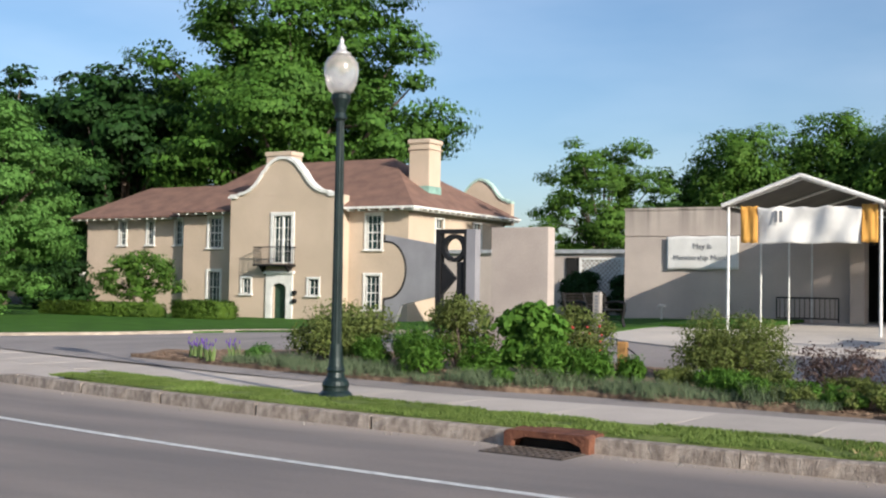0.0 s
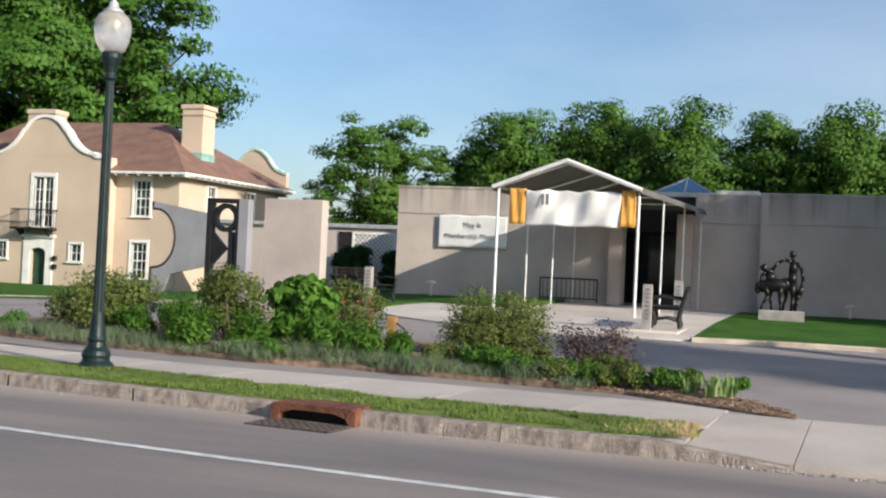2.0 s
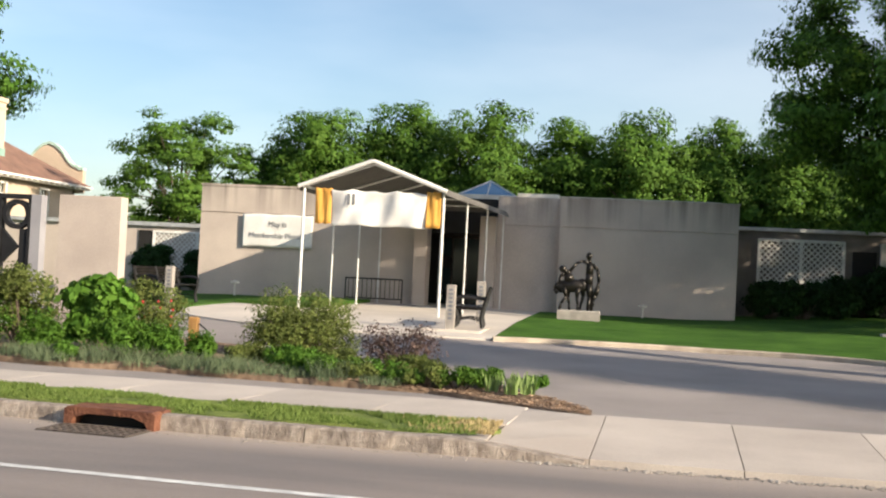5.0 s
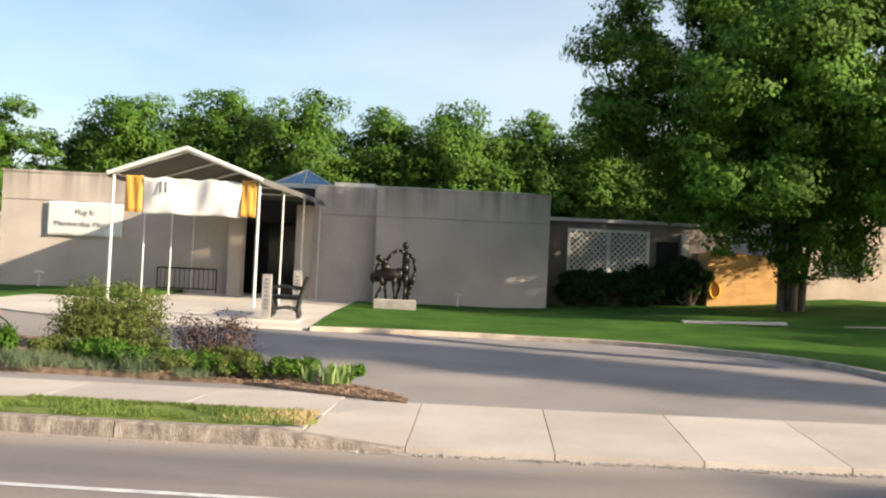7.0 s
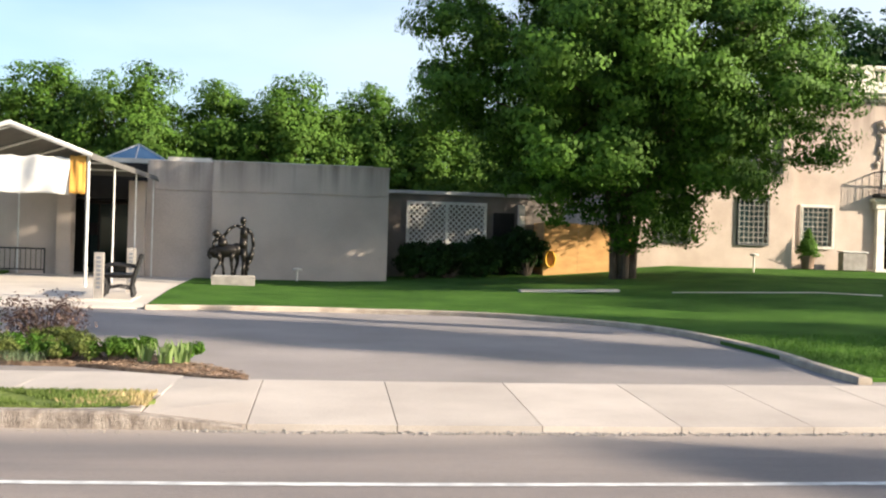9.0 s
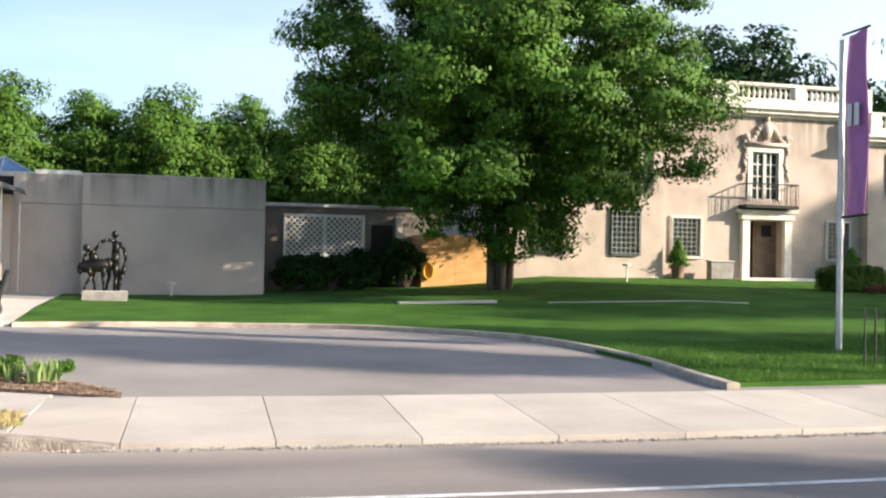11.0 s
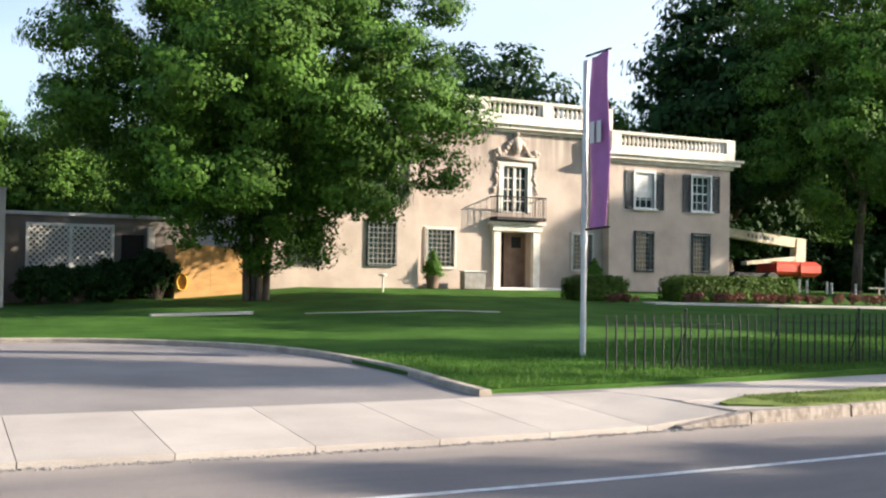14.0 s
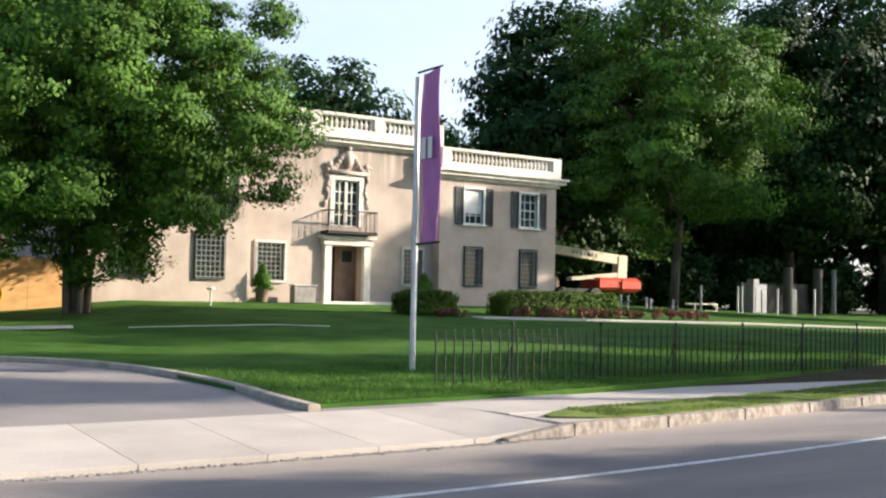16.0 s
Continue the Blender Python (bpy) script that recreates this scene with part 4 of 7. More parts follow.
# low connecting wings with white lattice screens
def lattice(th, x0, x1, z0, z1, y, bays):
    f = piece("lattice_screen", Geo().box(x0, y, z0, x0 + 0.09, y + 0.07, z1).box(x1 - 0.09, y, z0, x1, y + 0.07, z1).box(x0 + 0.09, y, z1 - 0.09, x1 - 0.09, y + 0.07, z1).box(x0 + 0.09, y, z0, x1 - 0.09, y + 0.07, z0 + 0.09), WHITE_TRIM, th, "white painted diagonal lattice screen")
    for b in range(1, bays):
        xx = x0 + (x1 - x0) * b / bays
        piece("mullion", Geo().box(xx - 0.05, y - 0.005, z0 + 0.09, xx + 0.05, y + 0.07, z1 - 0.09), WHITE_TRIM, f)
    h, w = z1 - z0, x1 - x0
    for sgn, dep in ((1, 0.02), (-1, 0.045)):
        u = -h
        while u < w:
            a, b = max(0.0, u), min(w, u + h)
            if b - a > 0.08:
                if sgn > 0:
                    p, q = (x0 + a, y + dep, z0 + a - u), (x0 + b, y + dep, z0 + b - u)
                else:
                    p, q = (x0 + a, y + dep, z1 - (a - u)), (x0 + b, y + dep, z1 - (b - u))
                d = Vector(q) - Vector(p)
                nrm = Vector((-d.z, 0, d.x)).normalized() * 0.022
                p, q = Vector(p), Vector(q)
                e = Vector((0, 0.012, 0))
                piece("lath", Geo().add([p - nrm, q - nrm, q + nrm, p + nrm, p - nrm + e, q - nrm + e, q + nrm + e, p + nrm + e], [(0, 1, 2, 3), (7, 6, 5, 4), (0, 4, 5, 1), (2, 6, 7, 3), (1, 5, 6, 2), (0, 3, 7, 4)]), WHITE_TRIM, f)
            u += 0.2


# render with the shade under the trees put into its colour
DIM = mat("shaded_render", (0.13, 0.11, 0.095), (0.08, 0.068, 0.06), 1.2, 0.9, 0, 0.1, 30)
LK = house_of("link_building", "low shaded concrete link with white lattice screen", "building", (7, 41, 0.0))
# concrete darkened in its colour for the deep shade on this wall
LINK_SHADED = mat("shaded_concrete", (0.22, 0.193, 0.172), (0.16, 0.138, 0.122), 1.2, 0.9, 0, 0.1, 30)
piece("wall", Geo().box(x_r1 + 0.003, 40.0, 0.4, 10.2, 44, 3.66), LINK_SHADED, LK)
piece("coping", Geo().box(x_r1 + 0.003, 39.9, 3.66, 10.3, 44, 3.78, 0.01), ALU, LK)
# thin near-black sheet as the doorway's shade
piece("doorway", Geo().box(7.75, 39.93, 0.5, 8.5, 39.997, 3.1), INNER_SHADE, LK)
lattice(LK, 4.66, 7.5, 1.95, 3.42, 39.9, 2)
piece("pilaster", Geo().box(8.62, 39.8, 0.5, 8.84, 39.997, 3.4), CREAM, LK)
LK2 = house_of("link_building", "low concrete link behind dark shrubs with lattice", "building", (-18, 45, 0.0))
g = Geo().box(-25.5, 45.0, 0.0, -13.9, 49, 3.06)
piece("wall", g, MUSEUM, LK2)
piece("coping", Geo().box(-25.6, 44.85, 3.06, -13.9, 49, 3.22), ALU, LK2)
# this doorway's shade is a black sheet too
piece("doorway", Geo().box(-19.45, 44.95, 0.3, -18.85, 44.998, 2.88), INNER_SHADE, LK2)
lattice(LK2, -18.82, -15.0, 1.2, 2.88, 44.9, 2)

# right mansion: centre block and two wings
R = house_of("mansion", "two-storey pinkish stucco mansion with white balustraded parapet", "house", (23, 45, 1.0))
RB = 0.9
CY, WY = 40.0, 39.5
c0, c1 = 18.7, 27.4
g = Geo()
W3, W4 = (19.3, 20.45, 2.28, 3.7), (25.95, 26.85, 2.3, 3.7)
FW, RD = (22.63, 23.75, 4.5, 6.35), (22.45, 23.95, RB, 3.7)
wall_grid(g, c0, c1, RB, 7.7, CY, 0.4, [W3, W4, FW, RD])
for q in ((c0, 55, RB, c1, 55.4, 7.7), (c0, CY + 0.4, RB, c0 + 0.3, 55, 7.7), (c1 - 0.3, CY + 0.4, RB, c1, 55, 7.7)):
    piece("wall", Geo().box(*q), STUCCO_PINK, R)
piece("wall", g, STUCCO_PINK, R, "weathered pinkish-grey stucco wall")
# black backing that paints in the unlit rooms behind the openings
piece("inner_wall", Geo().box(c0 + 0.3, CY + 1.6, RB, c1 - 0.3, CY + 1.7, 7.7).box(c0 + 0.3, CY + 0.4, 7.5, c1 - 0.3, CY + 1.6, 7.6), INNER_SHADE, R)
g = Geo().box(c0 - 0.3, CY - 0.12, 7.7, c1 + 0.3, 55.4, 7.82).box(c0 - 0.45, CY - 0.3, 7.82, c1 + 0.45, 55.4, 7.98).box(c0 - 0.55, CY - 0.42, 7.98, c1 + 0.55, 55.4, 8.1)
piece("cornice", g, CREAM, R, "cream stone cornice")
BAL = Geo().lathe((0, 0, 0), [(0.06, 0), (0.06, 0.04), (0.035, 0.06), (0.07, 0.18), (0.075, 0.22), (0.045, 0.34), (0.035, 0.40), (0.055, 0.44), (0.055, 0.47)], 8)
BAL_ME = mesh("baluster", BAL, CREAM, True)


def balustrade(th, x0, x1, y, z, bays, front_only=True):
    p = piece("parapet", Geo().box(x0, y, z, x1, y + 0.3, z + 0.3).box(x0, y - 0.03, z + 0.77, x1, y + 0.33, z + 0.9, 0.02), CREAM, th, "cream stone balustrade")
    n = bays
    for i in range(n + 1):
        xx = x0 + (x1 - x0 - 0.45) * i / n
        piece("pier", Geo().box(xx, y - 0.02, z + 0.3, xx + 0.45, y + 0.32, z + 0.77), CREAM, p)
        if i < n:
            w = (x1 - x0 - 0.45) / n
            k = int((w - 0.45) / 0.21)
            repeat("baluster", BAL_ME, p, [(xx + 0.45 + (w - 0.45) * (j + 0.5) / k, y + 0.15, z + 0.3) for j in range(k)])


balustrade(R, c0 - 0.3, c1 + 0.3, CY - 0.25, 8.1, 3)
piece("parapet_side", Geo().box(c1, CY + 0.06, 8.1, c1 + 0.3, 55, 9.0), CREAM, R)


def grille(house, x0, x1, z0, z1, y, frame_paint=CREAM, frame_w=0.1):
    """Ground-floor window with a projecting lattice grille."""
    g = Geo().box(x0 - frame_w, y - 0.07, z0 - 0.08, x0, y + 0.1, z1 + 0.1).box(x1, y - 0.07, z0 - 0.08, x1 + frame_w, y + 0.1, z1 + 0.1).box(x0, y - 0.07, z1, x1, y + 0.1, z1 + 0.1).box(x0, y - 0.1, z0 - 0.1, x1, y + 0.1, z0)
    w = piece("window", g, frame_paint, house, "grilled ground-floor window in stone frame")
    piece("pane", Geo().box(x0, y + 0.2, z0, x1, y + 0.215, z1), GLASS, w)
    for i in range(7):
        xx = x0 + (x1 - x0) * i / 6
        piece("grille_bar", Geo().tube((xx, y - 0.1, z0 - 0.05), (xx, y - 0.1, z1 + 0.03), 0.013, n=5), GRILLE, w)
    for i in range(9):
        zz = z0 + (z1 - z0) * i / 8
        piece("grille_bar", Geo().tube((x0 - 0.03, y - 0.1, zz), (x1 + 0.03, y - 0.1, zz), 0.013, n=5), GRILLE, w)
    return w


grille(R, *W3, CY)
grille(R, *W4, CY)
w = window(R, *FW, CY, 4, 4, 0.2, mid=False, sill=False, paint=CREAM, bar=0.045)
piece("mullion", Geo().box((FW[0] + FW[1]) / 2 - 0.06, CY + 0.03, FW[2], (FW[0] + FW[1]) / 2 + 0.06, CY + 0.109, FW[3]), CREAM, w)
# carved crest and garlands
mx = (FW[0] + FW[1]) / 2
g = Geo().box(FW[0] - 0.35, CY - 0.16, FW[3] + 0.22, FW[1] + 0.35, CY - 0.003, FW[3] + 0.36, 0.02)
for s in (-1, 1):
    for i in range(7):
        t = i / 6
        g.ball((mx + s * (0.12 + 0.62 * t), CY - 0.08, FW[3] + 0.95 - 0.5 * t + 0.1 * math.sin(t * 6)), 0.13 - 0.03 * t, 8, 6, (1, 0.6, 1))
    g.ball((mx + s * 0.85, CY - 0.1, FW[3] + 0.58), 0.14, 8, 6, (1, 0.6, 1))
g.ball((mx, CY - 0.08, FW[3] + 0.85), 0.33, 10, 8, (0.8, 0.4, 1.15)).ball((mx, CY - 0.1, FW[3] + 1.28), 0.12, 8, 6)
g.ball((mx, CY - 0.16, FW[3] + 0.82), 0.2, 10, 8, (0.8, 0.4, 1.1))
piece("crest", g, STUCCO_PINK, R, "carved stone crest over the balcony door", True)
rr = random.Random(5)
for s in (-1, 1):
    g = Geo()
    for i in range(15):
        zz = FW[3] + 0.55 - i * 0.115
        g.ball((mx + s * (0.98 - 0.1 * math.sin(i * 0.21)) + rr.uniform(-0.06, 0.06), CY - 0.05, zz), rr.uniform(0.06, 0.12), 7, 5, (1, 0.6, 0.9))
    piece("garland", g, STUCCO_PINK, R, "carved hanging fruit garland", True)
# balcony
b0, b1, bz = 22.05, 24.3, 4.2
bal = piece("balcony", Geo().box(b0, CY - 0.62, bz - 0.05, b1, CY - 0.003, bz + 0.08, 0.02), IRON, R, "black wrought iron balcony")
piece("handrail", Geo().box(b0, CY - 0.62, bz + 0.85, b1, CY - 0.58, bz + 0.9).box(b0, CY - 0.58, bz + 0.85, b0 + 0.04, CY, bz + 0.9).box(b1 - 0.04, CY - 0.58, bz + 0.85, b1, CY, bz + 0.9), IRON, bal)
bm_ = mesh("railing_bar", Geo().tube((0, 0, 0), (0, 0, 0.79), 0.011, n=5), IRON)
repeat("railing_bar", bm_, bal, [(b0 + 0.02 + i * (b1 - b0 - 0.04) / 18, CY - 0.6, bz + 0.07) for i in range(19)] + [(xx, CY - 0.08 - 0.13 * i, bz + 0.07) for i in range(4) for xx in (b0 + 0.02, b1 - 0.02)])
# entrance
g = Geo().box(RD[0] - 0.3, CY - 0.22, RB, RD[0], CY - 0.003, RD[3] + 0.02).box(RD[1], CY - 0.22, RB, RD[1] + 0.3, CY - 0.003, RD[3] + 0.02).box(RD[0] - 0.38, CY - 0.28, RD[3] + 0.02, RD[1] + 0.38, CY - 0.003, RD[3] + 0.28, 0.02).box(RD[0] - 0.5, CY - 0.36, RD[3] + 0.28, RD[1] + 0.5, CY - 0.003, RD[3] + 0.4, 0.02)
piece("door_surround", g, CREAM, R, "cream stone door surround")
d = piece("door", Geo().box(RD[0] + 0.55, CY + 0.5, RB, RD[1], CY + 0.56, RD[3]), DOOR_BROWN, R, "brown door leaf standing open beside a dark gap")
piece("door_grille", Geo().box(RD[1] - 0.62, CY + 0.48, RD[3] - 0.6, RD[1] - 0.18, CY + 0.499, RD[3] - 0.15), IRON, d)
piece("reveal", Geo().box(RD[1] - 0.02, CY + 0.4, RB, RD[1] + 0.2, CY + 1.5, RD[3]), DOOR_BROWN, R)
piece("doorstep", Geo().box(RD[0] - 0.7, CY - 0.9, RB, RD[1] + 0.9, CY - 0.003, 1.5, 0.02), CREAM, R)
piece("plinth", Geo().box(c0, CY - 0.06, RB, RD[0] - 0.9, CY - 0.003, 1.62), STUCCO_PINK, R)


def wing(x0, x1, wins, shutters=True):
    g = Geo()
    ups = [(a, b, 4.9, 6.4) for a, b in wins]
    los = [(a + 0.03, b - 0.03, 2.32, 3.85) for a, b in wins]
    wall_grid(g, x0, x1, RB, 6.75, WY, 0.35, ups + los)
    for q in ((x0, WY + 0.35, RB, x0 + 0.3, 54, 6.75), (x1 - 0.3, WY + 0.35, RB, x1, 54, 6.75), (x0 + 0.3, 53.7, RB, x1 - 0.3, 54, 6.75)):
        piece("wing_wall", Geo().box(*q), STUCCO_PINK, R)
    p = piece("wing_wall", g, STUCCO_PINK, R, "lower wing of pinkish stucco")
    # the wing's rooms get the same painted dark behind their windows
    piece("inner_wall", Geo().box(x0 + 0.3, WY + 1.5, RB, x1 - 0.3, WY + 1.6, 6.7), INNER_SHADE, R)
    piece("cornice", Geo().box(x0 - 0.05, WY - 0.1, 6.75, x1 + 0.12, 54.2, 6.9).box(x0 - 0.2, WY - 0.3, 6.9, x1 + 0.35, 54.2, 7.06).box(x0 - 0.3, WY - 0.42, 7.06, x1 + 0.45, 54.2, 7.15), CREAM, R)
    balustrade(R, x0 - 0.05, x1 + 0.1, WY - 0.2, 7.15, 1)
    piece("parapet_side", Geo().box(x1 - 0.2, WY + 0.15, 7.15, x1 + 0.1, 54, 8.05), CREAM, R)
    piece("plinth", Geo().box(x0, WY - 0.06, RB, x1, WY - 0.003, 1.58), STUCCO_PINK, R)
    for i, (a, b, c, d) in enumerate(ups):
        w = window(R, a, b, c, d, WY, 3, 4, 0.09)
        if i == 0:
            piece("blind", Geo().box(a + 0.05, WY + 0.065, c + 0.45, b - 0.05, WY + 0.07, d - 0.05), BLIND, w, "white drawn blind")
        for s in (-1, 1):
            xa = a - 0.1 - 0.42 if s < 0 else b + 0.1
            sh = piece("shutter", Geo().box(xa, WY - 0.05, c - 0.05, xa + 0.06, WY - 0.003, d + 0.05).box(xa + 0.36, WY - 0.05, c - 0.05, xa + 0.42, WY - 0.003, d + 0.05).box(xa + 0.06, WY - 0.05, c - 0.05, xa + 0.36, WY - 0.003, c + 0.03).box(xa + 0.06, WY - 0.05, d - 0.03, xa + 0.36, WY - 0.003, d + 0.05), SHUTTER, w, "dark louvred shutter")
            sh2 = Geo()
            for k in range(18):
                zz = c + 0.05 + k * (d - c - 0.1) / 18
                sh2.add([(xa + 0.06, WY - 0.045, zz), (xa + 0.36, WY - 0.045, zz), (xa + 0.36, WY - 0.005, zz + 0.07), (xa + 0.06, WY - 0.005, zz + 0.07)], [(0, 1, 2, 3)])
            sh2.v = [(x - OFFSET[w.name].x, y - OFFSET[w.name].y, z - OFFSET[w.name].z) for x, y, z in sh2.v]
            part("louvre_panel", sh2, SHUTTER, w)
    for q in los:
        grille(R, *q, WY, SHUTTER, 0.06)


wing(27.4, 33.75, [(28.7, 29.65), (31.7, 32.65)])
wing(12.7, 18.7, [(13.6, 14.8), (16.6, 17.75)])

# plywood hoarding by the big tree
HO = house_of("plywood_hoarding", "bare plywood hoarding box beside the mansion wall", "hoarding", (10.8, 38.6, 0.9))
for k, (xa, xb) in enumerate(((9.24, 10.45), (10.46, 11.67), (11.68, 12.5))):
    piece("plywood_sheet", Geo().box(xa, 38.5 + k * 0.004, 0.85, xb, 38.52 + k * 0.004, 2.78 - k * 0.03), PLY, HO)
piece("side_sheet", Geo().box(9.24, 38.53, 0.85, 9.26, 41, 2.78), PLY, HO)
HOSE = house_of("hose_reel", "coiled yellow hose hanging on the plywood", "hose", (9.45, 38.4, 1.2))
g = Geo()
for k in range(3):
    for i in range(20):
        a, b = 2 * math.pi * i / 20, 2 * math.pi * (i + 1) / 20
        g.tube((9.46 + 0.17 * math.cos(a), 38.46 - k * 0.03, 1.52 + 0.27 * math.sin(a)), (9.46 + 0.17 * math.cos(b), 38.46 - k * 0.03, 1.52 + 0.27 * math.sin(b)), 0.03, n=6, caps=False)
YEL = mat("yellow_rubber", (0.75, 0.42, 0.03), None, 3, 0.5, 0, 0.02)
piece("coil", g, YEL, HOSE, smooth=True)

# trees
tree("oak_tree", "huge spreading broadleaf tree behind the tan house", -49.6, 66, -0.6, 25, 11.9, 9, 0.7, 1.5, 150000, 0.30, LEAF_BIG, 11, 115, spread=0.185, flat=0.55, wide=0.7, ragged=True)
tree("broadleaf_tree", "dark broadleaf tree at the wood's edge", -62, 62, -0.7, 19.2, 7.5, 7, 0.4, 0.5, 36000, 0.40, LEAF_DIMMED, 12, 60, spread=0.2, flat=0.55, wide=0.7)
tree("broadleaf_tree", "dark broadleaf tree at the wood's edge", -70, 58, -0.7, 18.2, 7.5, 7, 0.4, 0.5, 36000, 0.40, LEAF_DIMMED, 13, 60, spread=0.2, flat=0.55, wide=0.7)
tree("broadleaf_tree", "dark broadleaf tree at the wood's edge", -80, 64, -0.7, 18.5, 8, 7, 0.4, 0.5, 30000, 0.42, LEAF_DIMMED, 14, 56, spread=0.2, flat=0.55, wide=0.7)
tree("broadleaf_tree", "dark broadleaf tree at the wood's edge", -66.5, 66, -0.7, 19.8, 7.5, 7, 0.4, 0.5, 34000, 0.42, LEAF_DIMMED, 18, 58, spread=0.2, flat=0.6, wide=0.7)
tree("maple_tree", "light green maple at the end of the lawn", -47.6, 38, -0.3, 11.2, 4.9, 5, 0.3, 0.2, 60000, 0.2, LEAF_LIGHT, 15, 80, spread=0.2, flat=0.6)
tree("locust_tree", "airy feathery tree behind the museum link", -22.5, 57, 0.3, 9.6, 4.2, 3.5, 0.18, 1.2, 34000, 0.16, LEAF_MID, 16, 90, spread=0.17, flat=0.5)
tree("locust_tree", "small airy tree behind the museum link", -18.3, 60, 0.3, 8.0, 3.0, 3, 0.15, 1.6, 11000, 0.2, LEAF_LIGHT, 17, 40, spread=0.18)
for i, (tx, hh) in enumerate(((-15.8, 10.4), (-11.4, 11.0), (-6.9, 10.6), (-2.6, 10.5), (1.0, 10.4), (4.8, 10.3), (8.6, 10.0), (12.5, 10.2))):
    tree("linden_tree", "rounded green tree in a row behind the museum", tx, 59 + (i % 2) * 1.5, 0.5, hh - 0.75 + (i % 3) * 0.12, 3.1, 3.0, 0.2, 1.2, 46000, 0.17, LEAF_MID, 30 + i, 84, "trees behind the museum", spread=0.24, flat=0.85)
tree("maple_tree", "large full maple on the lawn before the mansion", 11.0, 35.2, 0.85, 11.7, 6.3, 6.2, 0.19, 1.5, 260000, 0.125, LEAF_SHADE, 50, 190, off=(-0.4, -1.9), spread=0.135, stems=6, flat=0.75, ragged=True)
tree("broadleaf_tree", "dark tree rising behind the mansion roof", 37, 67, 1.2, 16.5, 5.5, 5, 0.35, 5, 16000, 0.36, LEAF_DIMMED, 51, 34)
tree("broadleaf_tree", "thin light tree behind the mansion roof", 46, 68, 1.2, 14.0, 3.5, 4, 0.25, 5, 4500, 0.36, LEAF_MID, 52, 18)
tree("broadleaf_tree", "tall dark tree beside the mansion", 44.2, 52, 1.3, 18.5, 5.4, 6, 0.45, 1.5, 40000, 0.34, LEAF_DIMMED, 53, 56, flat=0.55, wide=0.7)
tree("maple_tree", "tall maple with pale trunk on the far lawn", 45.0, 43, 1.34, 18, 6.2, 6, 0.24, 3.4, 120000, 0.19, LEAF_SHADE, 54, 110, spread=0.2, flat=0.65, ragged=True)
tree("broadleaf_tree", "dark tree overhanging the far lawn", 66, 52, 1.2, 24, 8, 7, 0.45, 3.6, 40000, 0.36, LEAF_DIMMED, 55, 50)
tree("broadleaf_tree", "dark tree behind the far lawn's edge", 74, 50, 1.0, 26, 9, 7, 0.45, 3.0, 36000, 0.38, LEAF_DIMMED, 57, 56)
tree("broadleaf_tree", "dark tree overhanging the fence", 60, 31, 0.9, 14.5, 6.0, 5, 0.45, 4.2, 26000, 0.36, LEAF_DIMMED, 56, 46)
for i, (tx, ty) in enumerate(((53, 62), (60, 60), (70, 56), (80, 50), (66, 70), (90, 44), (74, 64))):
    tree("broadleaf_tree", "dark woodland tree behind the far lawn", tx, ty, 1.0, 16, 7, 6, 0.4, -0.5, 16000, 0.5, LEAF_DIMMED, 60 + i, 38, "woodland trees")
# street trees beyond the fence, whose shade lies on lawn, drive and street
for i, (tx, ty, hh, low, rad) in enumerate(((48.9, 0.6, 19, 4, 3.3), (53, 9.2, 21.5, 4.5, 4.3), (50, 16.2, 20.5, 4, 3.6), (56, -7.7, 26, 20, 2.3), (33.6, -5.4, 12.1, 3.5, 3.3), (24, -14, 10.2, 3.5, 3.2), (80, 46, 24, 3, 6.5), (96, 38, 26, 3, 7), (66, 22, 21.5, 15.5, 2.6))):
    tree("street_tree", "leafy street tree beyond the fence", tx, ty, 0.2, hh, rad, rad, 0.3, low, 16000 if rad > 3 else 6000, 0.42, LEAF_MID, 70 + i, 34, "street trees")
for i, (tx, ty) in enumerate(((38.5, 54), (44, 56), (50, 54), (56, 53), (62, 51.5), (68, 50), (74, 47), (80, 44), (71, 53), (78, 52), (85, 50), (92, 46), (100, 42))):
    bush("woodland_shrub", "tall dark undergrowth at the wood's edge", "shrub", tx, ty, 0.9, 3.6, 1.6, 4.6, 6000, 0.4, LEAF_DIMMED, 90 + i, 26, "undergrowth")
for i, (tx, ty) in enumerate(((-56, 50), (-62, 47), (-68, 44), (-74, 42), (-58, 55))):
    bush("woodland_shrub", "tall dark undergrowth at the wood's edge", "shrub", tx, ty, -0.6, 3.6, 1.6, 4.2, 6000, 0.4, LEAF_DIMMED, 110 + i, 26, "undergrowth")

# street lamp
LAMP = house_of("street_lamp", "dark green cast-iron street lamp with frosted acorn globe", "street lamp", (-8.43, 12.18, 0.16))
lx, ly = -8.43, 12.18
piece("base", Geo().lathe((lx, ly, 0.12), [(0.22, 0), (0.22, 0.07), (0.2, 0.1), (0.165, 0.13), (0.165, 0.17), (0.178, 0.2), (0.16, 0.25), (0.12, 0.3), (0.105, 0.36), (0.118, 0.39), (0.1, 0.43), (0.086, 0.55), (0.076, 0.72)], 20), LAMP_GREEN, LAMP)
g = Geo()
n = 24
prof = [(0.07, 0.8), (0.066, 1.6), (0.056, 3.2), (0.05, 3.72)]
g.v = [(lx + r * (1 - 0.1 * (i % 2)) * math.cos(6.2832 * i / n), ly + r * (1 - 0.1 * (i % 2)) * math.sin(6.2832 * i / n), z) for r, z in prof for i in range(n)]
g.f = [(k * n + i, k * n + (i + 1) % n, k * n + n + (i + 1) % n, k * n + n + i) for k in range(3) for i in range(n)]
piece("post", g, LAMP_GREEN, LAMP, "fluted post")
